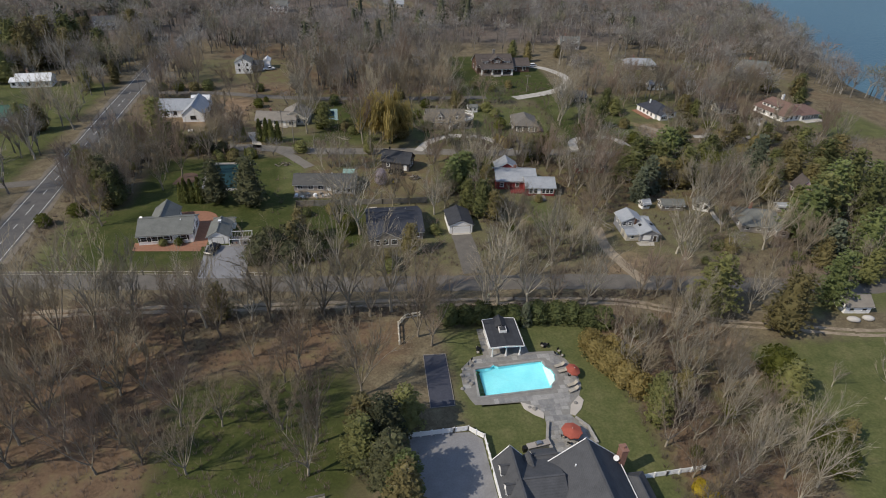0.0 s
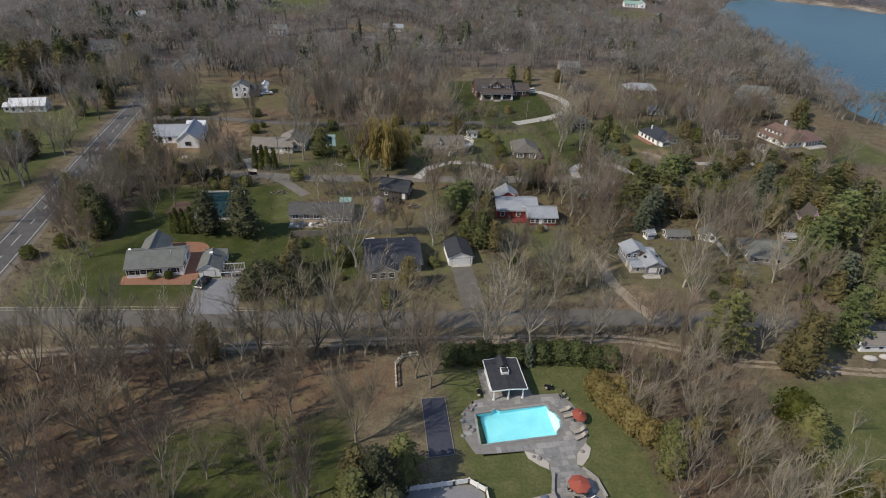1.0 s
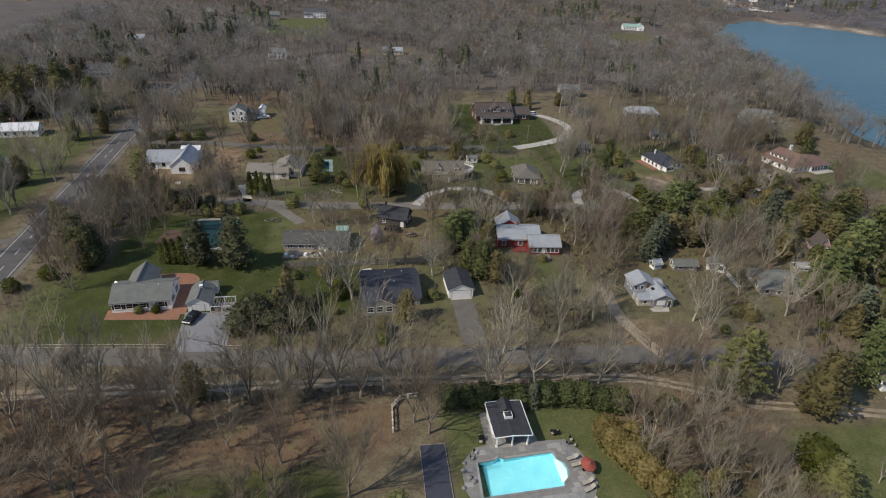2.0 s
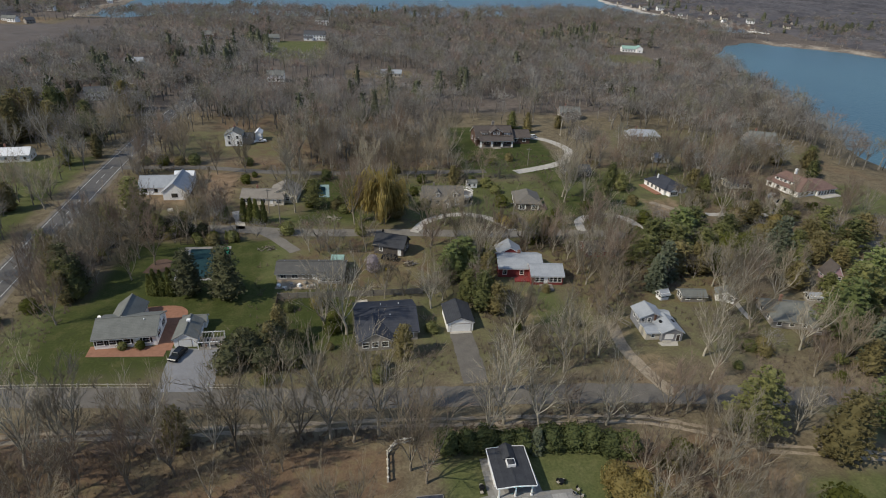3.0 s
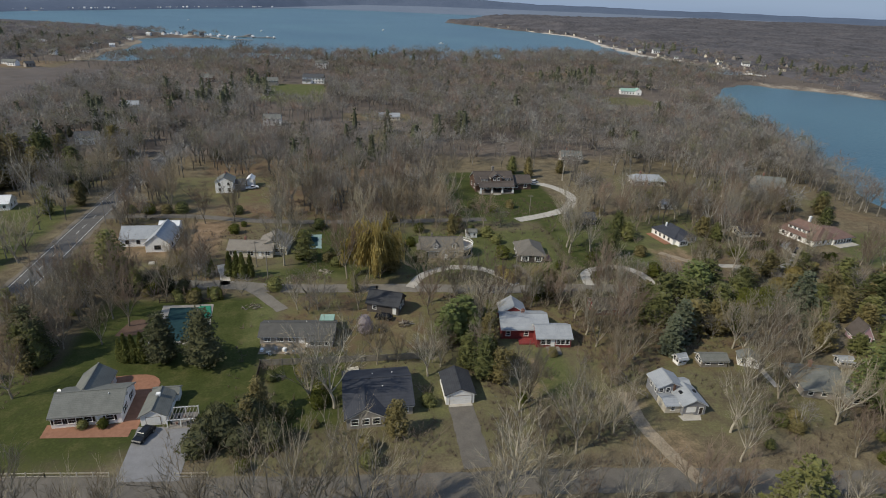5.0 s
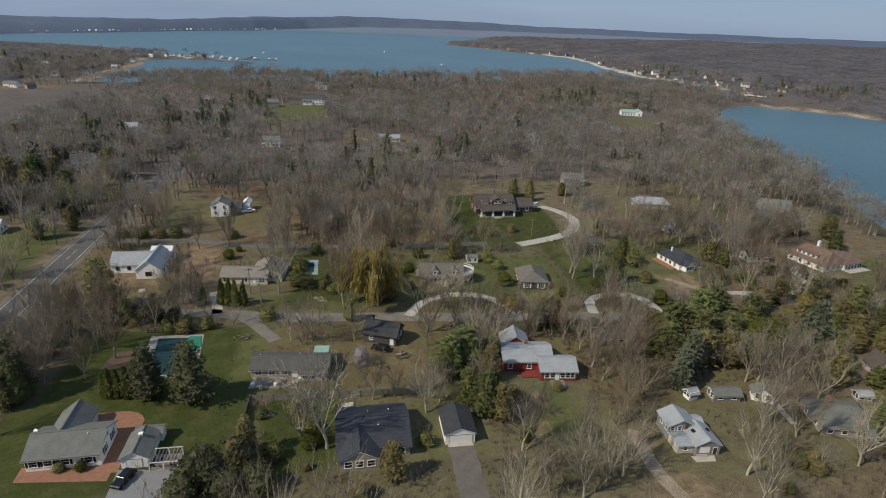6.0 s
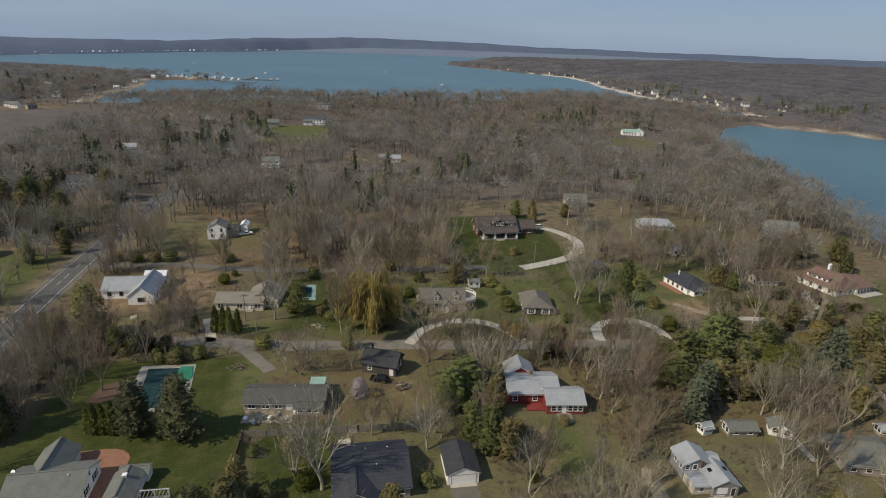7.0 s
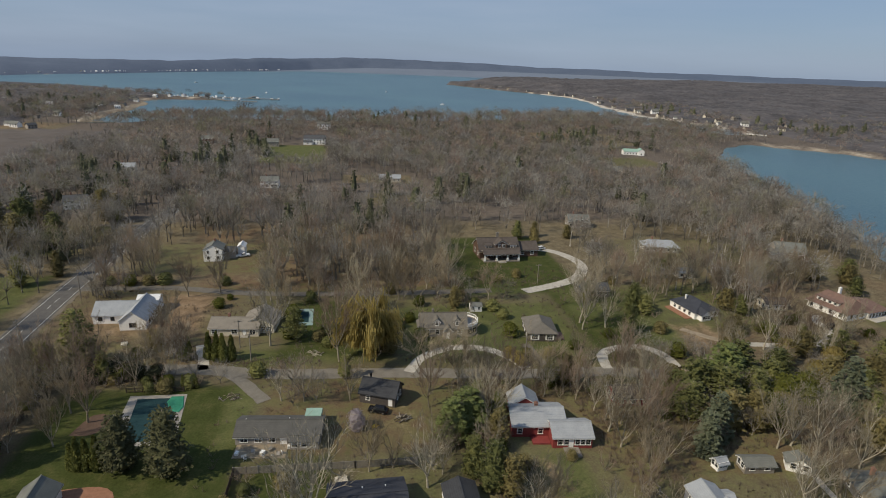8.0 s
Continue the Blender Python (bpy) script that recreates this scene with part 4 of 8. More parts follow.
for x in (-8.5, -4.0, 0.2, 4.5):
    s = Shape()
    s.box(x - 0.38, -7.7, 0, x + 0.38, -6.95, 1.2, 0.04)
    s.prism([(x - 0.3, -7.62), (x + 0.3, -7.62), (x + 0.3, -7.02), (x - 0.3, -7.02)], 1.2, 2.95, 0.3)
    part("column", s, "white_paint", h)
s = Shape()
s.box(-8.9, -7.8, 0, 4.9, -4.0, 0.45)
part("porch_floor", s, "grey_wood", h)
steps_up(h, -2.0, -7.8, 3.0, "S", 3, "gravel")
row_of_windows(h, (-7.2, -4.8, 2.6), -4.0, 0.9, 1.1, 1.5)
door(h, -1.6, -4.0, 0.45, 1.1, 2.1, "S", "dark_wood")
row_of_windows(h, (-1.5, 3.0), -9.6, 1.0, 1.0, 1.4, "W")
chimney(h, -1.6, 1.8, 6.0, 8.4, 1.0, 0.8, "grey_wood")

# two-storey white farmhouse
h = home("white_farmhouse", "white two-storey farmhouse with a grey roof", -42.6, 276.5, 0, block=(-6, -6, 12, 10))
wing(h, -4.2, -4.0, 3.8, 4.5, 5.4, 2.2, "y", "white_siding", "grey_roof", over=0.3)
for z in (1.0, 3.7):
    row_of_windows(h, (-2.2, 1.8), -4.0, z, 1.0, 1.4)
    row_of_windows(h, (-1.5, 2.0), 3.8, z, 0.9, 1.3, "E")
wing(h, 3.6, 0.0, 8.6, 5.6, 3.4, 1.4, "x", "grey_siding", "charcoal_roof")
wing(h, 9.0, 4.0, 12.0, 10.0, 4.2, 1.0, "y", "white_siding", "white_roof")
chimney(h, -0.2, 2.4, 6.5, 8.6, 0.7, 0.7)

# blue-black roofed house
h = home("blue_roof_house", "white house with a slate-blue roof and bay window", 125.6, 212.8, 10, block=(-8, -11, 8, 10), size=0.79)
wing(h, -6.4, -7.0, 6.4, 8.0, 2.9, 3.0, "y", "white_siding", "slate_roof", hip=4.0)
wing(h, -5.0, -9.6, -0.2, -5.0, 2.7, 1.7, "y", "white_siding", "slate_roof")
row_of_windows(h, (-3.9, -2.6, -1.3), -9.6, 0.7, 1.1, 1.5)
row_of_windows(h, (2.0, 4.4), -7.0, 0.8, 1.2, 1.5)
for q in (-4, -1, 2, 5):
    window(h, -6.4, q, 0.8, 1.3, 1.5, "W")
chimney(h, -2.5, 3.5, 4.6, 6.4, 0.6, 0.6, "white_paint")
s = Shape()
s.box(-9.6, -6.0, 0.0, -6.6, 7.5, 0.35, 0.03)
part("deck", s, "brick_paving", h)

# red tiled house
h = home("tile_roof_house", "pale house with a brown-red tiled roof", 180.5, 209.0, 12, block=(-13, -13, 14, 11))
wing(h, -9.5, -7.5, 3.5, 9.0, 3.0, 4.0, "y", "white_siding", "tile_roof", hip=2.5, over=0.7)
wing(h, 1.0, -8.5, 12.0, 4.5, 2.8, 2.2, "x", "white_siding", "tile_roof", hip=3.0, over=0.7)
s = Shape()
s.box(-8.2, -2.5, 3.4, -4.0, 6.5, 5.2, 0.03)
part("dormer", s, "white_siding", h)
s = Shape()
s.box(-8.6, -3.0, 5.2, -3.2, 7.0, 5.45, 0.03)
part("dormer_roof", s, "tile_roof", h)
for q in (-1.2, 1.0, 3.2, 5.2):
    window(h, -8.2, q, 4.0, 1.3, 0.9, "W")
for q in (-5, -1, 3, 7):
    window(h, -9.5, q, 0.8, 1.3, 1.5, "W")
row_of_windows(h, (-7, -4, -1), -7.5, 0.8, 1.3, 1.5)
row_of_windows(h, (2.4, 4.2, 6.0, 7.8, 9.6, 11.0), -8.5, 0.4, 1.3, 2.0)
chimney(h, 0.8, 4.0, 4.6, 8.2, 1.1, 0.9, "white_paint")
s = Shape()
s.box(1.0, -12.0, 0, 12.5, -8.7, 0.25, 0.03)
part("terrace", s, "gravel", h)


def simple_house(name, label, x, y, rot, w, d, eave, rise, wall, roof, axis="x", hip=0.0, extra=None, z=0.0, two=False, brick=True, size=0.9):
    """A gabled or hipped house with its windows and chimney; extra adds a side wing."""
    h = home(name, label, x, y, rot, block=(-w / 2 - 2, -d / 2 - 2, w / 2 + 2, d / 2 + 2), z=z, size=size)
    wing(h, -w / 2, -d / 2, w / 2, d / 2, eave, rise, axis, wall, roof, hip=hip, base=-0.4)
    k = max(2, int(w / 3))
    for i in range(k):
        q = -w / 2 + (i + 0.5) * w / k
        window(h, q, -d / 2, 0.9, 1.1, 1.3)
        if two:
            window(h, q, -d / 2, 3.6, 1.1, 1.3)
    for i in (-1, 1):
        window(h, w / 2, i * d / 5, 0.9, 1.0, 1.3, "E"), window(h, -w / 2, i * d / 5, 0.9, 1.0, 1.3, "W")
    if extra:
        ex0, ey0, ex1, ey1, ee, er, ea = extra
        wing(h, ex0, ey0, ex1, ey1, ee, er, ea, wall, roof, base=-0.4)
        window(h, (ex0 + ex1) / 2, ey0, 0.9, 1.3, 1.3)
    if brick:
        chimney(h, -w / 5, d / 6, eave + rise * 0.4, eave + rise + 1.0, 0.7, 0.7)
    return h


# houses among the trees
simple_house("grey_bungalow", "grey bungalow under bare trees", 111.5, 124.5, -14, 13, 11, 2.5, 2.4, "grey_siding", "grey_roof", hip=3.0, extra=(3, -7.5, 6.5, -4, 2.4, 1.2, "y"))
simple_house("red_shed", "small red house with a grey-brown roof", 77, 163, -4, 10, 6.5, 2.5, 1.7, "red_siding", "brown_roof", brick=False)
simple_house("grey_shed", "low grey-roofed shed with white posts", 91.5, 135.5, -6, 7, 3.6, 2.2, 0.9, "grey_wood", "grey_roof", brick=False)
simple_house("white_shed", "white shed with a grey gable roof", 100.5, 134.5, -30, 5, 3.6, 2.2, 1.3, "white_siding", "grey_roof", axis="y", brick=False)
simple_house("white_shed", "tiny white shed beside a hedge", 84.0, 136.5, 8, 2.6, 2.2, 2.0, 0.8, "white_siding", "silver_roof", brick=False)
simple_house("pink_cabin", "pink steep-gabled cabin among evergreens", 137.5, 141.5, -12, 4.4, 5, 2.5, 3.4, "pink_siding", "brown_roof", axis="y", brick=False)
simple_house("white_shed", "white-roofed shed by the evergreens", 124, 131.5, -10, 3.6, 2.6, 2.0, 0.6, "grey_siding", "silver_roof", brick=False)
simple_house("white_pool_house", "small white cottage with a grey roof", 110.0, 87.5, -6, 6.6, 4.6, 2.4, 1.5, "white_siding", "tan_roof", brick=False)
simple_house("pale_roof_house", "long house with a pale grey roof in the woods", 149, 280, -10, 17, 9, 3.0, 2.2, "grey_siding", "silver_roof", hip=2.5)
simple_house("grey_gable_house", "grey house with a steep weathered roof", 205, 268, -20, 14, 12, 3.4, 4.0, "grey_siding", "grey_roof", extra=(-9, -8, -3, 2, 2.6, 1.6, "y"))
simple_house("dark_bungalow", "dark bungalow under a bare tree", 96, 231, -5, 12, 7, 2.7, 1.8, "dark_siding", "charcoal_roof")
simple_house("pale_shed", "pale shed among trees", 141, 246, -8, 7, 5, 2.6, 1.4, "white_siding", "silver_roof", brick=False)
simple_house("pale_shed", "pale shed among trees", 157, 246, -15, 6, 4.5, 2.6, 1.2, "grey_siding", "silver_roof", brick=False)
simple_house("brown_garage", "brown-roofed garage behind bare brush", 156, 214, -4, 9, 6, 2.6, 1.4, "cream_siding", "brown_roof", brick=False)
simple_house("green_roof_house", "white house with a dark green roof beside the road", -114.8, 215.4, 4, 15, 9, 3.6, 2.8, "white_siding", "green_roof", two=False)
simple_house("white_roof_house", "white-roofed house beside the road", -121.6, 258, 6, 14, 8, 3.0, 2.2, "white_siding", "white_roof", extra=(-9.5, -3, -6.5, 3, 2.5, 1.0, "x"))
simple_house("grey_house", "grey house half hidden by trees", 126, 321, -10, 12, 9, 4.0, 2.8, "grey_siding", "grey_roof", two=True)
simple_house("white_far_house", "white house at the wood's edge", -127, 362, 15, 12, 9, 4.8, 2.4, "white_siding", "charcoal_roof", two=True)
simple_house("grey_far_house", "grey house with a pale roof in the woods", -138, 467, 8, 13, 9, 3.4, 2.4, "cream_siding", "silver_roof")
simple_house("pale_far_house", "pale house in the woods", -38, 416, 0, 12, 9, 4.8, 2.4, "white_siding", "grey_roof", two=True)
simple_house("white_mansion", "large white house above a lawn", -20, 615, -3, 22, 11, 6.0, 3.0, "white_siding", "charcoal_roof", two=True, extra=(-11, -9, -2, -4, 3.0, 1.0, "x"))
simple_house("white_mansion", "large white house near the shore", -16, 737, -3, 16, 10, 7.0, 3.0, "white_siding", "grey_roof", two=True)
simple_house("pale_shore_house", "pale two-storey house by the shore", 48.5, 666, 0, 18, 9, 6.0, 3.0, "cream_siding", "grey_roof", two=True)
simple_house("green_roof_cottage", "white house with pale green roofs beside a lawn", 281, 577, -12, 15, 9, 3.6, 2.4, "white_siding", "mint_roof", extra=(7.6, -7, 14, 3, 4.6, 2.2, "y"))
simple_house("grey_cottage", "grey-roofed cottage beside a lawn", 218, 475, -25, 13, 9, 3.0, 3.0, "grey_siding", "grey_roof")
simple_house("pale_far_house", "pale house beside a sandy yard", 38, 436, -5, 16, 8, 3.0, 2.0, "cream_siding", "silver_roof")
simple_house("brown_far_house", "brown house in the woods", -109, 461, 5, 13, 9, 4.8, 2.8, "brown_siding", "brown_roof", two=True)
simple_house("pale_far_house", "pale house in the woods", -57, 595, 5, 13, 9, 4.8, 2.8, "grey_siding", "grey_roof", two=True)
simple_house("brown_far_house", "brown house in the woods", -115, 610, -8, 13, 9, 4.8, 2.8, "brown_siding", "grey_roof", two=True)

# ---- trees ----
def bend(rng, amount):
    return Vector((rng.gauss(0, amount), rng.gauss(0, amount), rng.gauss(0, amount)))


def bare_tree_meshes(seed, h, spread=0.55, bark="bark", twig="twig", fine=4, limbs=5, low=0.3, kids=(8, 9)):
    """A leafless tree: trunk and limbs in one mesh, branches and twigs in another."""
    rng = random.Random(seed)
    trunk, crown = Shape(), Shape()

    def sliver(q, nd, ln, w):
        side = nd.orthogonal().normalized() * w
        crown.face(q - side, q + side, q + nd * ln)

    def grow(p, d, length, radius, depth, up):
        n = (5, 6, 3)[depth]
        pts, rad = [p], [radius]
        for i in range(n):
            d = (d + bend(rng, (0.07, 0.1, 0.14)[depth]) + Vector((0, 0, up))).normalized()
            p = p + d * length / n
            pts.append(p)
            rad.append(radius * (1 - (0.4 if depth == 0 else 0.8) * (i + 1) / n))
        trunk.tube(pts, rad, (6, 4, 3)[depth])
        for k in range((limbs, *kids)[depth]):
            t = (rng.uniform(0.7, 1.0) if depth == 0 else rng.uniform(0.2, 1.0)) * n
            i = min(int(t), n - 1)
            q = pts[i].lerp(pts[i + 1], t - i)
            along = (pts[i + 1] - pts[i]).normalized()
            if depth == 0:
                a = 2 * math.pi * (k + rng.uniform(-0.3, 0.3)) / limbs
                o = rng.uniform(0.3, 1.0) * spread * 1.35
                grow(q, Vector((math.cos(a) * o, math.sin(a) * o, 1)).normalized(), h * rng.uniform(0.5, 0.72), radius * 0.46, 1, 0.12)
                continue
            axis = along.orthogonal().normalized()
            axis.rotate(Matrix.Rotation(rng.uniform(0, 6.28), 3, along))
            nd = (along + axis * rng.uniform(0.35, 0.8)).normalized()
            if depth == 1:
                grow(q, nd, length * rng.uniform(0.3, 0.58), max(radius * 0.38, 0.03), 2, 0.15)
            else:
                ln = length * rng.uniform(0.35, 0.65)
                nd = (nd + Vector((0, 0, 0.25))).normalized()
                sliver(q, nd, ln, 0.03)
                for _ in range(fine):
                    e = q + nd * ln * rng.uniform(0.2, 0.9)
                    sliver(e, (nd + bend(rng, 0.4) + Vector((0, 0, 0.1))).normalized(), rng.uniform(0.6, 1.35) * h / 13, 0.02)
    grow(Vector((0, 0, -0.2)), Vector((rng.gauss(0, 0.05), rng.gauss(0, 0.05), 1)).normalized(), h * rng.uniform(low, low + 0.12), h * 0.02, 0, 0.05)
    return trunk.mesh("trunk", bark, True), crown.mesh("crown", twig)


def leaf(s, p, d, size, rng, normal=None):
    """One ragged spray of leaves: two slivers that lie across the given normal."""
    d = d.normalized()
    up = (normal if normal is not None else d.orthogonal()) + bend(rng, 0.35)
    side = d.cross(up)
    side = side.normalized() if side.length > 1e-4 else d.orthogonal().normalized()
    w = size * rng.uniform(0.34, 0.55)
    e = p + d * size
    s.face(p - side * w * 0.4, p + d * size * 0.55 + side * w, e)
    s.face(p + side * w * 0.4, e, p + d * size * 0.5 - side * w)


def core(s, profile, h, rng, levels=9, sides=9):
    """The dense inner foliage: a lumpy closed body well inside the sprays."""
    rows = []
    for i in range(levels + 1):
        z = 0.04 + 0.9 * i / levels
        rows.append([(max(0.03, profile(z, 6.28 * j / sides) * rng.uniform(0.66, 0.92)), 6.28 * (j + rng.uniform(-0.25, 0.25)) / sides, z * h + rng.uniform(-0.02, 0.02) * h) for j in range(sides)])
    k = len(s.v)
    s.v += [(r * math.cos(a), r * math.sin(a), z) for row in rows for r, a, z in row]
    for i in range(levels):
        for j in range(sides):
            e = (j + 1) % sides
            s.f += [(k + i * sides + j, k + i * sides + e, k + (i + 1) * sides + e), (k + i * sides + j, k + (i + 1) * sides + e, k + (i + 1) * sides + j)]
    s.f.append(tuple(k + levels * sides + j for j in range(sides)))


def conifer_meshes(seed, h, r, leaf_mat, kind="cone", count=1500, size=0.6):
    """An evergreen: tapered trunk with whorled limbs, and a crown of many small sprays with an uneven outline."""
    rng = random.Random(seed)
    trunk, crown = Shape(), Shape()
    trunk.tube([Vector((0, 0, -0.2)), Vector((0.05, 0, h * 0.5)), Vector((0, 0.05, h * 0.93))], [h * 0.022 + 0.05, h * 0.013 + 0.03, 0.03], 6)
    lobes = [(rng.uniform(0, 6.28), rng.uniform(0.15, 0.95), rng.uniform(0.7, 1.2)) for _ in range(24)]

    def radius(z, a):
        if kind == "cone":
            base = r * min(1, (1 - z) ** 0.8 * 1.1) * min(1, 0.55 + z * 5)
        elif kind == "pine":
            base = r * math.sin(math.pi * min(1, max(0, (z - 0.12) / 0.88)) ** 0.75) ** 0.8 * (0.8 + 0.25 * math.sin(z * 38))
        else:
            base = r * math.sqrt(max(0.0, 1 - (2 * z - 0.8) ** 2 / 1.45))
        for la, lz, lw in lobes:
            q = (math.cos(a - la) - 0.75) * 4
            if q > 0 and abs(z - lz) < 0.13:
                base *= 1 + (lw - 0.95) * min(q, 1)
        return base
    core(crown, radius, h, rng)
    if kind != "round":
        for i in range(26):
            z = 0.1 + 0.82 * i / 26
            a = rng.uniform(0, 6.28)
            q = radius(z, a) * 0.85
            trunk.tube([Vector((0, 0, z * h)), Vector((math.cos(a) * q, math.sin(a) * q, z * h + (0.5 if kind == "pine" else -0.1) * q * 0.4))], [0.05 + 0.006 * h * (1 - z), 0.015], 3)
    for i in range(count):
        z = rng.random() ** (1.35 if kind == "cone" else 1.0)
        if kind == "pine":
            z = 0.14 + 0.86 * rng.random()
            z = round(z * 9) / 9 + rng.gauss(0, 0.022)
            z = min(max(z, 0.12), 0.99)
        a = rng.uniform(0, 6.28)
        q = radius(z, a) * (1 - 0.5 * rng.random() ** 2.2) + 0.05
        p = Vector((math.cos(a) * q, math.sin(a) * q, z * h))
        out = Vector((math.cos(a), math.sin(a), 0.1 if kind == "pine" else (0.9 if kind == "cone" else 0.5)))
        leaf(crown, p, Vector((-math.sin(a), math.cos(a), 0)) * rng.uniform(-1, 1) + Vector((0, 0, rng.uniform(-0.2, 1))) + out * 0.3, size * rng.uniform(0.6, 1.3), rng, Vector((math.cos(a), math.sin(a), 0.7)))
    return trunk.mesh("trunk", "bark", True), crown.mesh("crown", leaf_mat)


def bough_meshes(seed, h, r, leaf_mat, levels=15, per=7, sprays=15, size=0.55, droop=-0.12, power=0.8, bare=0.08):
    """A conifer of whorled boughs, each carrying flat sprays along its length."""
    rng = random.Random(seed)
    trunk, crown = Shape(), Shape()
    trunk.tube([Vector((0, 0, -0.2)), Vector((0.05, 0, h * 0.5)), Vector((0, 0.05, h * 0.96))], [h * 0.02 + 0.06, h * 0.012 + 0.03, 0.03], 6)
    core(crown, lambda z, a: r * max(0, 1 - z) ** power * min(1, 0.35 + max(0, z - bare) * 4) * ((0.95 if droop > 0.2 else 0.62) if z > bare else 0.1), h, rng, 12, 11)
    for i in range(levels):
        z = bare + (0.97 - bare) * (i + rng.uniform(-0.2, 0.2)) / levels
        for k in range(per):
            a = 2 * math.pi * (k + rng.uniform(-0.35, 0.35)) / per + i * 0.7
            ln = r * (1 - z) ** power * rng.uniform(0.65, 1.15) * min(1, 0.6 + (z - bare) * 4) + 0.25
            root = Vector((0, 0, z * h))
            out = Vector((math.cos(a), math.sin(a), 0))
            tip = root + out * ln + Vector((0, 0, droop * ln + rng.gauss(0, 0.1)))
            if k % 3 == 0:
                trunk.tube([root, tip], [0.03 + 0.02 * ln / r, 0.012], 3)
            side = Vector((-out.y, out.x, 0))
            for j in range(max(3, int(sprays * ln / r) + 2)):
                t = 0.3 + 0.7 * rng.random() ** 0.55
                p = root.lerp(tip, t) + side * rng.gauss(0, 0.16 * ln * (1.1 - t * 0.6)) + Vector((0, 0, rng.gauss(0.05, 0.12)))
                leaf(crown, p, out * 0.9 + side * rng.gauss(0, 0.8) + Vector((0, 0, rng.uniform(-0.25, 0.25))), size * rng.uniform(0.6, 1.3), rng, Vector((out.x * 0.6, out.y * 0.6, 0.9)))
    return trunk.mesh("trunk", "bark", True), crown.mesh("crown", leaf_mat)


def tree_thing(name, label, meshes, category="tree"):
    t = thing(name, label, category)
    part("trunk", meshes[0], "", t)
    part("crown", meshes[1], "", t)
    for me in (meshes[2] if len(meshes) > 2 else ()):
        part("limb", me, "", t)
    t.matrix_basis = pose(0, -600, -200)
    return t


def place(proto, x, y, size=1.0, turn=None, z=0.0, label="", group="", tall=1.0):
    rng = random.Random(int(x * 31 + y * 17))
    m = pose(x, y, z, rng.uniform(-2, 2), rng.uniform(-2, 2), rng.uniform(0, 360) if turn is None else turn) @ Matrix.Diagonal((size * rng.uniform(0.9, 1.1), size * rng.uniform(0.9, 1.1), size * tall, 1))
    t = copy_thing(proto, Matrix())
    t.matrix_basis = m
    return tagged(t, label, "", group or proto["label"].split(" with ")[0] + " group")


def remove(proto):
    for o in (*proto.children_recursive, proto):
        bpy.data.objects.remove(o)


OAKS = [tree_thing("bare_tree", "leafless grey-brown tree with a spreading crown", bare_tree_meshes(10 + i, 12, 0.42 + 0.05 * i, "bark", ("twig", "red_twig", "twig", "red_twig")[i % 4], limbs=5 + i % 3, low=(0.05, 0.14, 0.07, 0.1, 0.04, 0.18)[i], fine=4, kids=(7, 8))) for i in range(6)]
PALES = [tree_thing("pale_bare_tree", "leafless tree with pale grey limbs", bare_tree_meshes(40 + i, 12.5, 0.42 + 0.1 * i, "pale_bark", "pale_twig", limbs=5 + i, low=(0.14, 0.24, 0.2)[i], fine=2, kids=(8, 7))) for i in range(3)]
CEDAR = [tree_thing("red_cedar", "dark green conical cedar", bough_meshes(70 + i, 9, (2.7, 3.2, 3.0, 2.4)[i], ("cedar_leaf", "cedar_leaf", "rust_cedar_leaf", "rust_cedar_leaf")[i], 16, 8, 20, 0.37, 0.3, 0.6, 0.02)) for i in range(4)]
ARBOR = [tree_thing("arborvitae", "slim upright yellow-green arborvitae", conifer_meshes(80, 6.5, 1.1, "arbor_leaf", "cone", 1100, 0.34))]
PINE = [tree_thing("pine_tree", "green pine with layered boughs", bough_meshes(90 + i, 12, 4.4, ("pine_leaf", "cedar_leaf")[i], 15, 7, 36, 0.46, 0.08, 0.62, 0.1)) for i in range(2)]
SPRUCE = [tree_thing("spruce_tree", "tall blue-green spruce with dense boughs", bough_meshes(95 + i, 11, 3.6, "spruce_leaf", 18, 8, 28, 0.56, -0.2, 0.85, 0.03)) for i in range(1)]
SHRUB = [tree_thing("evergreen_shrub", "rounded dense evergreen garden shrub", conifer_meshes(100 + i, 3.0, 1.9, ("cedar_leaf", "bright_leaf", "rust_cedar_leaf")[i], "round", 650, 0.29), "shrub") for i in range(3)]
DUSK = [tree_thing("yew_tree", "dark olive-green conical yew", bough_meshes(76 + i, 9, (2.9, 3.1)[i], "dark_leaf", 17, 8, 24, 0.33, 0.3, 0.6, 0.02)) for i in range(2)]
DUSK_SHRUB = [tree_thing("dark_shrub", "dark brown-green rounded garden shrub", conifer_meshes(104 + i, 3.2, 1.8, "dark_leaf", "round", 900, 0.26), "shrub") for i in range(2)]
YELLOW = [tree_thing("yellow_shrub", "ochre-yellow shrub in early leaf", conifer_meshes(110, 3.4, 2.1, "yellow_leaf", "round", 1000, 0.28), "shrub")]
HEDGE = [tree_thing("hedge_bush", "dark green clipped hedge bush", conifer_meshes(120, 3.0, 1.9, "hedge_leaf", "round", 1000, 0.27), "shrub")]
FORSYTHIA = [tree_thing("forsythia", "bright yellow forsythia in bloom", conifer_meshes(111, 2.4, 1.7, "forsythia", "round", 1100, 0.25), "shrub")]
BLOSSOM = [tree_thing("blossom_tree", "small tree in pale blossom", conifer_meshes(112, 4.6, 2.0, "blossom", "round", 900, 0.22))]


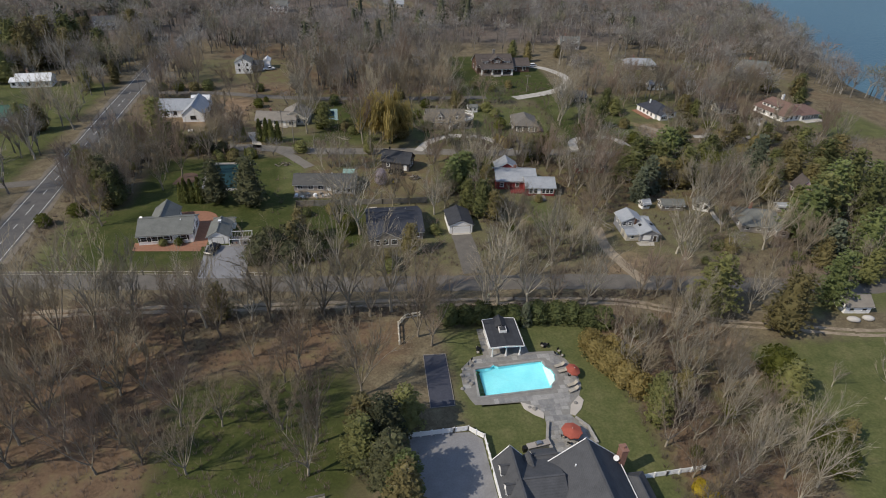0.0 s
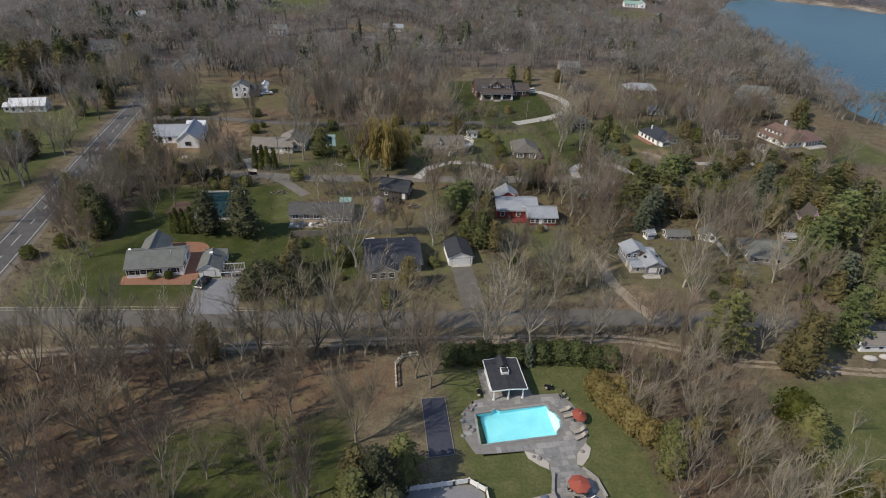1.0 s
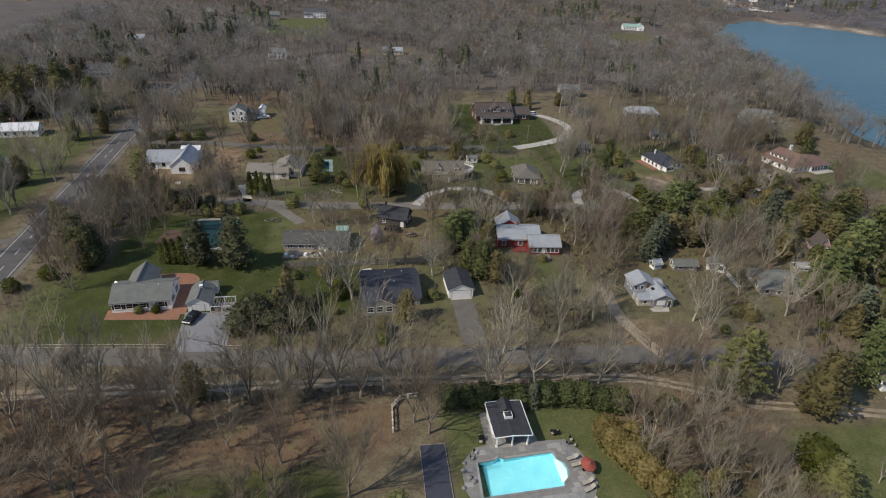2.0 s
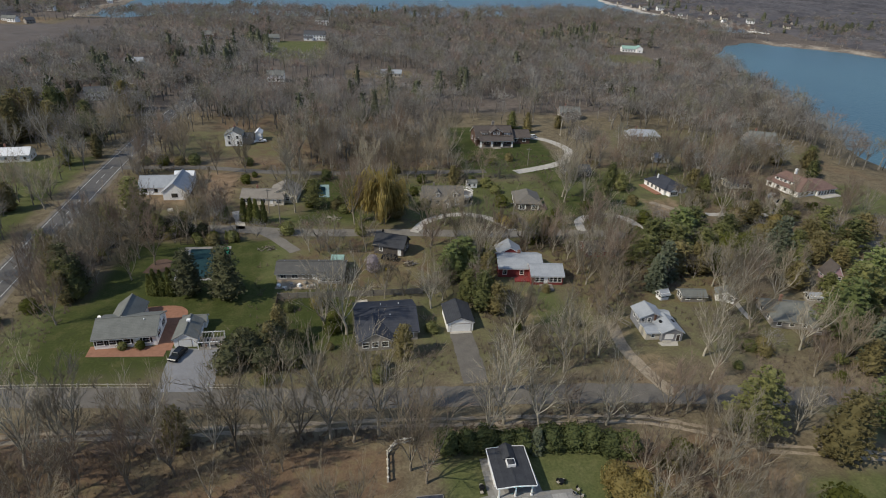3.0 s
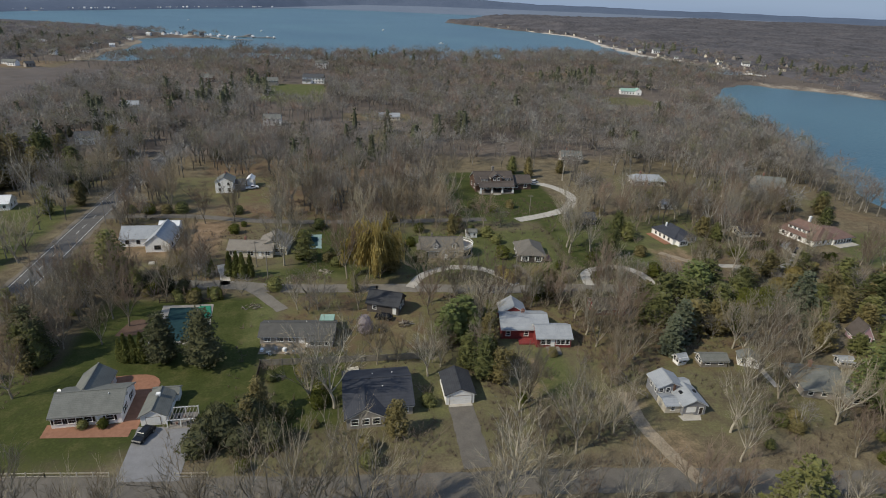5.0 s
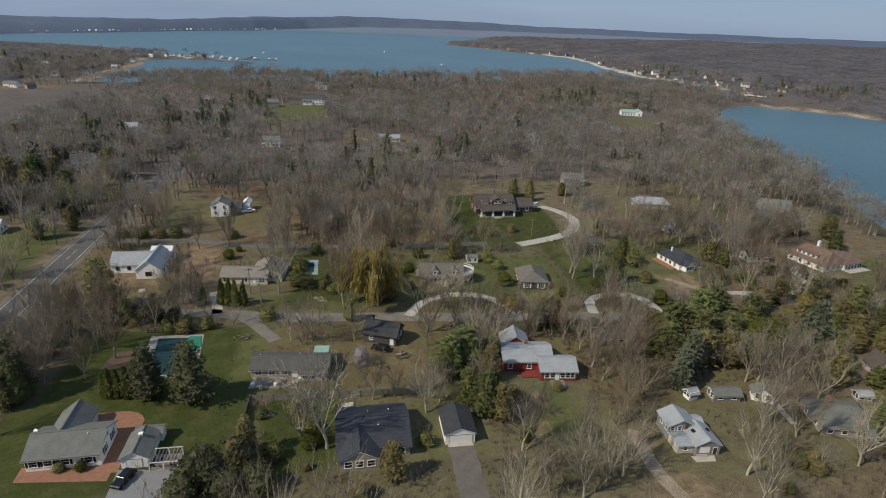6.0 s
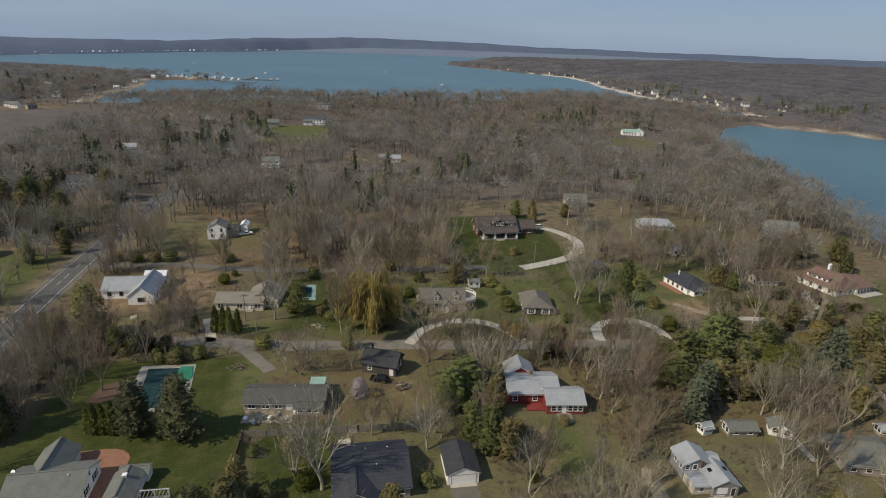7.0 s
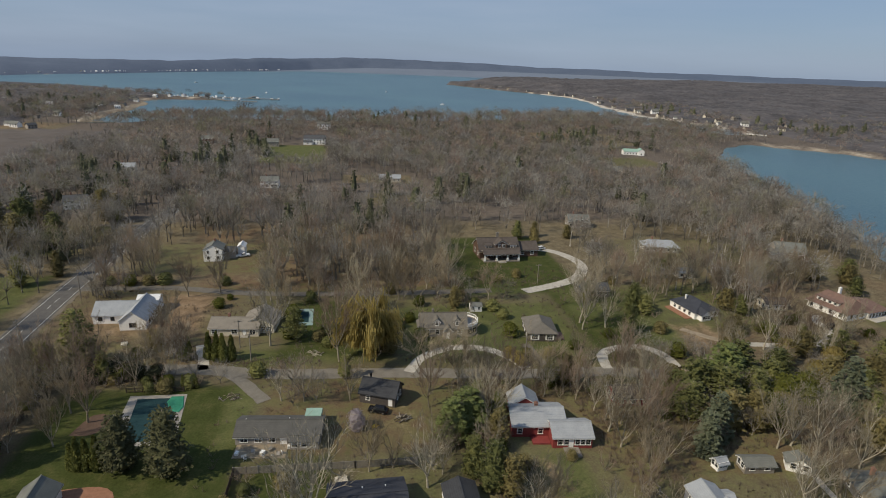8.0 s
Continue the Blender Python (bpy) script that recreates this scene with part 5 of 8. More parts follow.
def willow_meshes(seed, h, r):
    rng = random.Random(seed)
    trunk, crown, limbs = Shape(), Shape(), []
    trunk.tube([Vector((0, 0, -0.2)), Vector((0.2, 0, h * 0.25)), Vector((0, 0.1, h * 0.45))], [0.5, 0.4, 0.28], 7)
    for i in range(22):
        a, q = rng.uniform(0, 6.28), r * rng.uniform(0.15, 0.95)
        top = h * rng.uniform(0.66, 1.0) * (1 - 0.35 * (q / r) ** 2)
        tip = Vector((math.cos(a) * q, math.sin(a) * q, top))
        mid = Vector((tip.x * 0.4, tip.y * 0.4, h * 0.65))
        limb = Shape()
        limb.tube([Vector((0, 0, h * 0.35)), mid, tip], [0.2, 0.13, 0.05], 4)
        limbs.append(limb.mesh("limb", "bark", True))
        for k in range(430):
            p = mid.lerp(tip, rng.uniform(0.3, 1.1)) + Vector((rng.gauss(0, 0.8), rng.gauss(0, 0.8), rng.gauss(0, 0.35)))
            p.z *= rng.uniform(0.4, 1.0)
            p += Vector((tip.x, tip.y, 0)) * 0.25 * (1 - p.z / h)
            ln = rng.uniform(0.8, max(1.2, min(3.0, p.z - 0.5)))
            w = rng.uniform(0.07, 0.17)
            a2 = rng.uniform(0, 6.28)
            s = Vector((math.cos(a2), math.sin(a2), 0)) * w
            e = p + Vector((tip.x * 0.06 + rng.gauss(0, 0.25), tip.y * 0.06 + rng.gauss(0, 0.25), -ln))
            m2 = p.lerp(e, 0.5) + Vector((tip.x, tip.y, 0)) * 0.05
            crown.face(p - s, p + s, m2 + s, m2 - s)
            crown.face(m2 - s, m2 + s, e)
    return trunk.mesh("trunk", "bark", True), crown.mesh("crown", "willow_leaf"), limbs


WILLOW = [tree_thing("weeping_willow", "golden weeping willow with hanging strands", willow_meshes(5, 20, 9.8))]

# single trees: kind, x, y, size
for kind, spots in (
        (PINE, [(117, 115.5, 1.15), (123.5, 120.5, 1.2), (131, 125, 1.3), (138, 119, 1.2), (126, 104, 1.1), (146, 134, 1.2), (127, 119, 0.8), (141, 110, 0.9), (162, 142, 0.9), (158, 158, 0.95), (6.8, 52.6, 0.75), (113, 172, 0.9), (146, 126, 0.85), (-58.8, 191.5, 1.1), (34, 153, 1.05), (76.3, 89.6, 1.05), (30.5, 150, 0.8), (-6.5, 203, 0.7), (106, 90, 0.95), (92, 160, 1.1), (104, 166, 1.15), (134, 100, 0.9)]),
        ([CEDAR[2]], [(15, 119.3, 0.75), (88.6, 82, 1.35)]),
        (SPRUCE, [(127.3, 152, 1.15), (89, 146, 0.9), (35.6, 90.2, 0.4), (84, 141, 0.8), (118, 106, 0.9)]),
        (CEDAR, [(18.8, 196, 0.9), (21.5, 198, 0.75), (97.1, 303, 0.7), (112.6, 300, 0.8), (103.7, 215, 0.95), (107, 213, 0.8), (128, 196, 0.8), (138, 214, 0.9), (141, 210, 0.8), (134, 250, 0.7), (193.4, 240, 0.9), (203.9, 233, 1.0), (197, 222, 0.9), (210, 240, 1.0), (-132, 282, 1.8), (-127, 291, 1.9), (-121, 300, 1.8), (-140, 288, 1.8), (-136, 300, 1.7), (-118, 310, 1.5), (-98, 331, 1.0), (-76.2, 172, 0.8), (-70.3, 165, 0.9), (-92, 259, 0.9), (38, 160, 0.8), (131, 147, 0.8), (143.5, 137.5, 0.75), (144.5, 147, 0.85), (132, 136, 0.65), (146, 141, 0.7), (146, 157, 0.9), (140, 152, 0.85), (150, 151, 0.85), (141, 160, 0.8), (150, 166, 0.85), (156, 158, 0.9), (118, 166, 0.85), (124, 171, 0.9), (131, 177, 0.9), (140, 181, 0.9), (150, 179, 1.0), (160, 172, 1.1), (168, 165, 1.1), (-12.6, 123.4, 0.7), (-64, 152, 0.9), (41.6, 155.5, 0.8), (20.3, 192, 0.8), (40, 148.5, 0.85), (94.4, 198.5, 0.9), (88, 155, 1.1), (95, 150, 1.1), (101, 149, 1.1), (98, 158, 1.3), (109, 160, 1.0), (124, 139, 0.9), (135, 165, 0.95), (133, 150, 0.85),
                 (76.8, 64, 0.85), (79.6, 53.6, 0.6), (57, 66, 0.7), (121, 96, 0.9), (129, 109, 0.85), (114, 103, 0.8), (143, 120, 0.85), (0.9, 59.5, 1.0), (8.3, 66.5, 0.85), (1.1, 65, 0.9), (6.5, 51, 1.0), (51, 62, 0.75), (53, 66, 0.7), (-25.9, 98.5, 0.8), (-11.4, 128.5, 0.8), (32.9, 140, 0.85), (36, 135.5, 1.0), (39, 134, 0.8),
                 (63.7, 171.5, 0.8), (60, 172, 0.7), (-60, 150, 0.9), (-66, 158, 1.0), (-62, 148, 0.8), (8, 180, 0.6), (-104, 204, 1.0), (-100, 206, 0.9), (-118, 287, 1.5), (-107, 293, 1.4), (-119, 302, 1.5), (-105, 337, 1.4), (-99, 337, 1.2), (-100, 250, 1.0), (-135, 262, 1.3), (-142, 270, 1.3), (-130, 280, 1.3), (92, 225, 0.7), (88, 300, 0.8), (94, 292, 0.7), (44, 222, 0.7), (-64, 186, 0.9), (-50, 184, 0.7)]),
        (ARBOR, [(-42.6, 150, 1), (-40.9, 149.8, 0.95), (-39, 149.6, 1.05), (-43.9, 150.4, 0.8), (-27.7, 193, 1.05), (-25.4, 191.6, 1.15), (-23.6, 191.2, 1.1), (-21.6, 191.4, 1.0), (-33.3, 195.8, 0.8), (-30.5, 178.6, 0.5), (-27.3, 178.2, 0.45)]),
        (SHRUB, [(-71.7, 250, 0.9), (-65.3, 249, 1.1), (-59.1, 249, 1.0), (-54, 249.5, 1.2), (-31.6, 227, 1.0), (-44, 202.5, 1.3), (-34, 193.5, 0.9), (32.5, 224.3, 1.0), (46.1, 228, 1.2), (57.2, 249.6, 0.9), (64.5, 244.2, 0.8), (73, 249, 1.0), (56.2, 218.9, 1.1), (57, 200, 1.2), (64.5, 186, 0.9), (67.2, 185.5, 0.8), (82.9, 182.5, 0.7), (104.8, 198, 1.1), (-50, 186.5, 1.2), (-46, 184.5, 1.1), (-55, 187, 0.9), (58, 212, 1.0), (-8, 218, 1.2), (12, 214, 1.0), (-3, 230, 1.1), (28, 212, 0.9), (24, 236, 1.1), (30, 200, 1.0), (77.4, 65.5, 1.3), (26.4, 51.6, 0.5), (-13.8, 182.8, 1.1), (101.7, 183, 1.2), (119.5, 185.5, 1.4), (-43.6, 128.2, 0.5), (-40.0, 128.0, 0.55), (92, 170, 1.4), (78, 58, 1.0), (107, 150, 1.6), (112, 153, 1.6), (48, 232, 0.9), (73.5, 190, 0.8), (-20.7, 124, 1.0), (2.5, 206, 0.8), (-8.2, 203.5, 0.7), (22.5, 210, 1.0)]),
        (YELLOW, [(46.4, 81.5, 1.1), (46.8, 78.5, 1.2), (48.2, 75.2, 1.3), (49.4, 72, 1.2), (51, 69, 1.1), (51.6, 76, 1.1), (50, 80, 1.0), (134, 168, 1.3), (145, 175, 1.3), (153, 168, 1.2), (54.5, 184.2, 0.8), (55.4, 182.2, 0.7), (53.2, 187, 0.8)]),
        (HEDGE, [(20, 92.5, 1.2), (23.5, 92.2, 1.1), (27, 92, 1.3), (30.5, 91.2, 1.1), (33, 90.9, 1.2), (38.6, 91, 1.3), (42, 90.8, 1.3), (45.3, 90.4, 1.25), (48.6, 88.5, 1.2), (51.5, 87.8, 1.3)]),
        (FORSYTHIA, [(51.6, 48.8, 0.7), (52.6, 46.4, 0.7)]),
        (BLOSSOM, [(10.6, 157.6, 0.95)]),
        (WILLOW, [(15.2, 191.5, 0.88)]),
        (DUSK, [(4.7, 62, 1.25), (5, 55.6, 1.2), (-34.5, 149.5, 1.3), (-25.5, 147, 1.5), (-60.5, 151, 1.2), (-65, 157, 1.2)]),
        (DUSK_SHRUB, [(-21, 118.6, 1.4), (-17, 122, 1.6), (-13, 118.4, 1.5), (-18.6, 126, 1.3), (-12.4, 124.6, 1.8), (-8.6, 119.6, 1.5), (-20.4, 122.4, 1.3), (-53, 183.5, 1.2), (-48, 185, 1.3), (-43, 184, 1.2), (-38, 183.4, 1.1), (-63, 178.3, 1.3)]),
        ([SHRUB[1]], [(116.8, 158.8, 1.9), (121.3, 156.9, 1.7), (125, 161, 1.7), (110, 153, 1.5), (79.5, 70.5, 1.7), (77.4, 53.6, 1.5), (75.4, 49.8, 1.4)])):
    for i, (x, y, s) in enumerate(spots):
        broad = kind in (CEDAR, PINE) and (32 < x < 36 and 150 < y < 156 or x > 104 and y > 134 or 78 < x < 112 and 138 < y < 172)
        place(kind[i % len(kind)], x, y, s * (1.5 if broad else 0.96 if kind is WILLOW else 1.25 if kind in (PINE, CEDAR, SPRUCE, [CEDAR[2]]) else 1.1), tall=0.64 if broad else 1.2 if kind is WILLOW else 1.0)

# brown and olive bushes round the gardens
THICKET = [tree_thing("bare_bush", "bare brown garden bush with fine twigs", bare_tree_meshes(130 + i, 4.2, 1.1, "bark", ("brush", "red_twig")[i], limbs=6, low=0.05, kids=(4, 4), fine=4), "shrub") for i in range(2)]
rng = random.Random(17)
BUSH_ZONES = [(54, 164, 80, 178, 16), (-12, 120, 24, 144, 14), (33, 126, 62, 172, 20), (62, 150, 112, 190, 16), (-60, 178, -30, 206, 14), (-14, 186, 60, 232, 22), (-76, 118, -62, 180, 12), (-60, 177, -26, 182, 16), (-24, 112, 26, 121, 12), (52, 55, 70, 90, 10), (78, 190, 150, 240, 14), (128, 178, 172, 205, 40), (-74, 232, 20, 252, 16), (80, 100, 130, 128, 12)]

# bare trees that stand singly or in rows
SINGLE = [(32.7, 254.3, 1.0), (26, 258.3, 1.05), (2.4, 266.9, 1.0), (-6.3, 279.6, 1.0), (49.8, 269.6, 1.1), (9.5, 197, 0.9), (9.3, 169.2, 0.8), (-66.3, 258, 0.9), (-76.9, 258.4, 0.9), (-60.9, 257.8, 0.9), (-33.6, 239.8, 0.9), (-43.3, 237.2, 0.7), (-44, 220, 0.6), (-56.5, 89.5, 0.85), (-57.8, 82.7, 0.85), (-38.2, 63.2, 0.8), (-25.1, 61.5, 0.75), (-43.5, 92.6, 0.8), (-50.5, 158, 0.8), (-47, 166, 0.75), (-52, 170, 0.8), (-60.7, 138.9, 0.8), (-45.7, 102.2, 0.8), (-42.7, 99.5, 0.8), (-32.2, 97.2, 0.95), (-28.2, 95.9, 0.95), (-15.7, 96.2, 1.1), (-9, 95.5, 1.15), (-5, 97, 1.1), (0.1, 97.2, 1.2), (4, 96, 1.1), (8.5, 97, 1.2), (13.2, 88.5, 0.95), (-42.9, 80.9, 0.85), (-39.2, 79.1, 0.8), (-27.8, 71, 0.75), (-11.5, 68.4, 0.75), (-6, 64.8, 0.8), (1.5, 74.2, 0.95), (15.5, 85.5, 0.9),
          (28.5, 171.4, 1.15), (6.5, 188.3, 1.0), (-80.7, 243, 0.0), (-69.2, 238.9, 0.8), (-57.8, 251, 1.0), (-57.3, 196, 0.8), (-42.3, 181.4, 0.7), (27.6, 164.5, 0.6), (71.2, 182.4, 0.8), (76.1, 166, 0.9), (99, 128.5, 0.75), (103.3, 129, 0.8), (-54.4, 95.4, 1.05), (-48.7, 96.5, 1.1), (-41.3, 84.8, 1.0), (-56, 77, 0.95), (-48, 73, 0.95), (-43.5, 67.8, 0.9), (-51, 66, 0.95), (-62, 98.4, 1.1)]
PALE_SINGLE = [(78.6, 159.9, 1.1), (81, 202.1, 1.0), (90.3, 221.2, 1.1), (65.2, 61.3, 0.7), (72.4, 53.3, 0.75), (61.9, 51.4, 0.7), (96, 62, 0.7), (88, 66, 0.35), (92, 48, 0.75), (66, 49, 0.7), (100, 55, 0.7), (107, 66, 0.8), (28.1, 93.8, 1.1), (31.4, 97, 1.15), (47.9, 110.4, 0.95), (-1.3, 130.8, 1.25), (3.2, 128.8, 1.15), (23.6, 137.5, 0.75), (27, 141, 0.6), (81.3, 112.4, 0.9), (34.1, 106, 0.95), (89, 203, 1.05), (82, 207, 1.15), (-12.5, 199, 1.1), (84, 178, 0.95), (108, 138, 1.0), (101, 141, 0.8), (114, 133, 0.8), (93, 124, 0.85), (105, 112, 0.9), (62, 60, 0.7), (60, 72, 0.8), (66, 66, 0.7), (65, 54, 0.7)]
ZONES = [(-75, 58, -3, 96, 30, 0.6, 0.9), (-76, 92, 72, 98.5, 7, 0.7, 0.95), (50, 44, 74, 86, 26, 0.5, 0.72), (38, 112, 64, 170, 13, 0.55, 0.85), (62, 132, 84, 172, 14, 0.6, 0.95), (98, 118, 112, 142, 3, 0.7, 0.9), (-72, 146, -50, 200, 26, 0.5, 0.85), (-73, 184, -30, 206, 14, 0.4, 0.7), (-130, 110, -90, 300, 34, 0.7, 1.1), (-20, 140, 60, 235, 34, 0.55, 0.95), (100, 176, 200, 245, 50, 0.6, 0.9), (112, 104, 140, 146, 5, 0.6, 0.8), (62, 86, 130, 111, 14, 0.55, 0.8), (-60, 236, 60, 262, 22, 0.7, 1.0)]


# sight lines kept free of woods: open plots before the houses
CLEAR = [(228, 450, 296, 540), (-48, 478, -8, 560), (-138, 320, -116, 356), (-120, 424, -98, 456), (-150, 436, -127, 462), (-66, 556, -48, 590), (-28, 696, -4, 733), (192, 214, 218, 245), (12, 404, 50, 460), (112, 290, 136, 316), (-460, 425, -205, 690), (-420, 676, -285, 748), (-285, 690, -255, 775), (2, 178, 24, 200), (72, 57, 84, 70), (-62, 230, -22, 292), (166, 188, 196, 222), (136, 252, 164, 288), (190, 242, 222, 276), (106, 190, 136, 216), (60, 186, 76, 200), (25, 190, 52, 210), (-32, 192, -8, 210), (45, 128, 62, 150), (66, 106, 92, 122), (131, 128, 144, 143), (-45, 560, 5, 622), (-15, 652, 66, 702), (204, 440, 236, 482), (262, 535, 302, 590), (10, 410, 62, 442), (-50, 378, 10, 420), (8, 150, 28, 172), (-74, 192, -44, 232), (84, 255, 104, 292), (-120, 192, -98, 212), (-130, 232, -106, 254)]


def near_way(x, y, margin):
    for line, half in WAYS:
        if np.min(np.hypot(line[:, 0] - x, line[:, 1] - y)) < half + margin:
            return True
    return False


def open_at(x, y, margin=1.0):
    for x0, y0, x1, y1 in BLOCKED + CLEAR:
        if x0 - margin < x < x1 + margin and y0 - margin < y < y1 + margin:
            return True
    return near_way(x, y, margin)


LAWN_ONLY = [b for b in LAWNS if b[4] > 0.61 and b[:2] != (-32, 52) and b[:2] != (-150, 130) and b[:2] != (-72, 255) and b[:2] != (104, 195)]


def on_lawn(x, y):
    return any(b[0] < x < b[2] and b[1] < y < b[3] for b in LAWN_ONLY)


rng = random.Random(4)
count = 0
for i, (x, y, s) in enumerate(SINGLE):
    if s:
        place(PALES[i % 3] if 90 < y < 100 and i % 2 else OAKS[i % 6], x, y, s * 1.3, tall=1.18)
        count += 1
for i, (x, y, s) in enumerate(PALE_SINGLE):
    place(PALES[i % 3], x, y, s * 1.25, tall=1.1)
    count += 1
taken = [(x, y) for x, y, _ in SINGLE + PALE_SINGLE]
for x0, y0, x1, y1, k, s0, s1 in ZONES:
    tries = 0
    while k and tries < 4000:
        tries += 1
        x, y = rng.uniform(x0, x1), rng.uniform(y0, y1)
        if open_at(x, y, 1.2) or on_lawn(x, y) or any((x - a) ** 2 + (y - b) ** 2 < 12 for a, b in taken):
            continue
        taken.append((x, y))
        pool = PALES if (rng.random() < (0.45 if x > 35 or y > 90 else 0.12)) else OAKS
        place(pool[rng.randrange(len(pool))], x, y, rng.uniform(s0, s1) * 1.25, tall=1.12)
        k -= 1
        count += 1


for x0, y0, x1, y1, k in BUSH_ZONES:
    tries = 0
    while k and tries < 600:
        tries += 1
        x, y = rng.uniform(x0, x1), rng.uniform(y0, y1)
        if near_way(x, y, 0.8) or any(a < x < c and b < y < d for a, b, c, d in BLOCKED):
            continue
        k -= 1
        if rng.random() < 0.4:
            place(SHRUB[rng.randrange(3)], x, y, rng.uniform(0.5, 1.1))
        else:
            place(THICKET[rng.randrange(2)], x, y, rng.uniform(0.7, 1.3))


# ---- far woods: one joined mesh a stretch ----
def wood_material(name, stops, gain=1.0, thin=0.35):
    """Bark and twig colours that differ from tree to tree, with a fine grain along the crown."""
    m = bpy.data.materials.new(name)
    m.use_nodes = True
    n, l = m.node_tree.nodes, m.node_tree.links
    b = n["Principled BSDF"]
    at, geo, grain = n.new("ShaderNodeAttribute"), n.new("ShaderNodeNewGeometry"), n.new("ShaderNodeTexNoise")
    at.attribute_name = "tint"
    grain.inputs["Scale"].default_value, grain.inputs["Detail"].default_value = 0.35, 5.0
    l.new(geo.outputs["Position"], grain.inputs["Vector"])
    ramp = n.new("ShaderNodeValToRGB")
    ramp.color_ramp.interpolation = "CONSTANT"
    while len(ramp.color_ramp.elements) < len(stops):
        ramp.color_ramp.elements.new(0.5)
    for e, (p, c) in zip(ramp.color_ramp.elements, stops):
        e.position, e.color = p, (*[q * gain for q in c], 1)
    l.new(at.outputs["Fac"], ramp.inputs["Fac"])
    mr = n.new("ShaderNodeMapRange")
    mr.inputs["From Min"].default_value, mr.inputs["From Max"].default_value = 0.3, 0.7
    mr.inputs["To Min"].default_value, mr.inputs["To Max"].default_value = 0.62, 1.32
    l.new(grain.outputs["Fac"], mr.inputs["Value"])
    mul = n.new("ShaderNodeMix")
    mul.data_type, mul.blend_type = "RGBA", "MULTIPLY"
    mul.inputs["Factor"].default_value = 1.0
    l.new(ramp.outputs["Color"], mul.inputs["A"])
    l.new(mr.outputs["Result"], mul.inputs["B"])
    l.new(mul.outputs["Result"], b.inputs["Base Color"])
    b.inputs["Roughness"].default_value, b.inputs["Specular IOR Level"].default_value = 0.95, 0.2
    tr, both = n.new("ShaderNodeBsdfTranslucent"), n.new("ShaderNodeMixShader")
    both.inputs["Fac"].default_value = thin
    l.new(mul.outputs["Result"], tr.inputs["Color"])
    l.new(b.outputs["BSDF"], both.inputs[1])
    l.new(tr.outputs["BSDF"], both.inputs[2])
    l.new(both.outputs["Shader"], n["Material Output"].inputs["Surface"])
    MATS[name] = m


GREY_BARK, TAN_BARK, RED_BARK, OLIVE_BARK, DUN_BARK, PALE_BARK = (0.228, 0.216, 0.198), (0.252, 0.222, 0.178), (0.235, 0.176, 0.142), (0.195, 0.19, 0.125), (0.18, 0.16, 0.138), (0.29, 0.275, 0.245)
DARK_BARK = (0.10, 0.092, 0.075)
wood_material("wood_grey", [(0, GREY_BARK), (0.3, DUN_BARK), (0.44, TAN_BARK), (0.58, RED_BARK), (0.68, OLIVE_BARK), (0.78, DARK_BARK), (0.86, PALE_BARK)], 1.2)
wood_material("wood_brown", [(0, DUN_BARK), (0.25, RED_BARK), (0.45, TAN_BARK), (0.62, GREY_BARK), (0.8, OLIVE_BARK), (0.92, DARK_BARK)], 1.2)
wood_material("wood_limb", [(0, (0.24, 0.22, 0.19)), (0.4, (0.34, 0.315, 0.275)), (0.75, (0.19, 0.17, 0.15))], thin=0.0)


def scatter(n, x0, y0, x1, y1, h0, h1, seed, lawn=True, edge=-14):
    rng = np.random.default_rng(seed)
    x, y = rng.uniform(x0, x1, n * 2), rng.uniform(y0, y1, n * 2)
    z, sea = height(x, y)
    clump = np.sin(x * 0.031 + 1.3) * np.sin(y * 0.027) + np.sin((x + y) * 0.011)
    ok = (sea < edge) & (clump + rng.uniform(-1.4, 1.4, n * 2) > -1.0)
    out = []
    for i in np.nonzero(ok)[0]:
        if len(out) >= n:
            break
        if y[i] < 720 and (open_at(x[i], y[i], 1.5) or (lawn and (on_lawn(x[i], y[i]) or any(b[0] < x[i] < b[2] and b[1] < y[i] < b[3] for b in DIRTS)))):
            continue
        out.append((x[i], y[i], z[i], rng.uniform(h0, h1)))
    return out


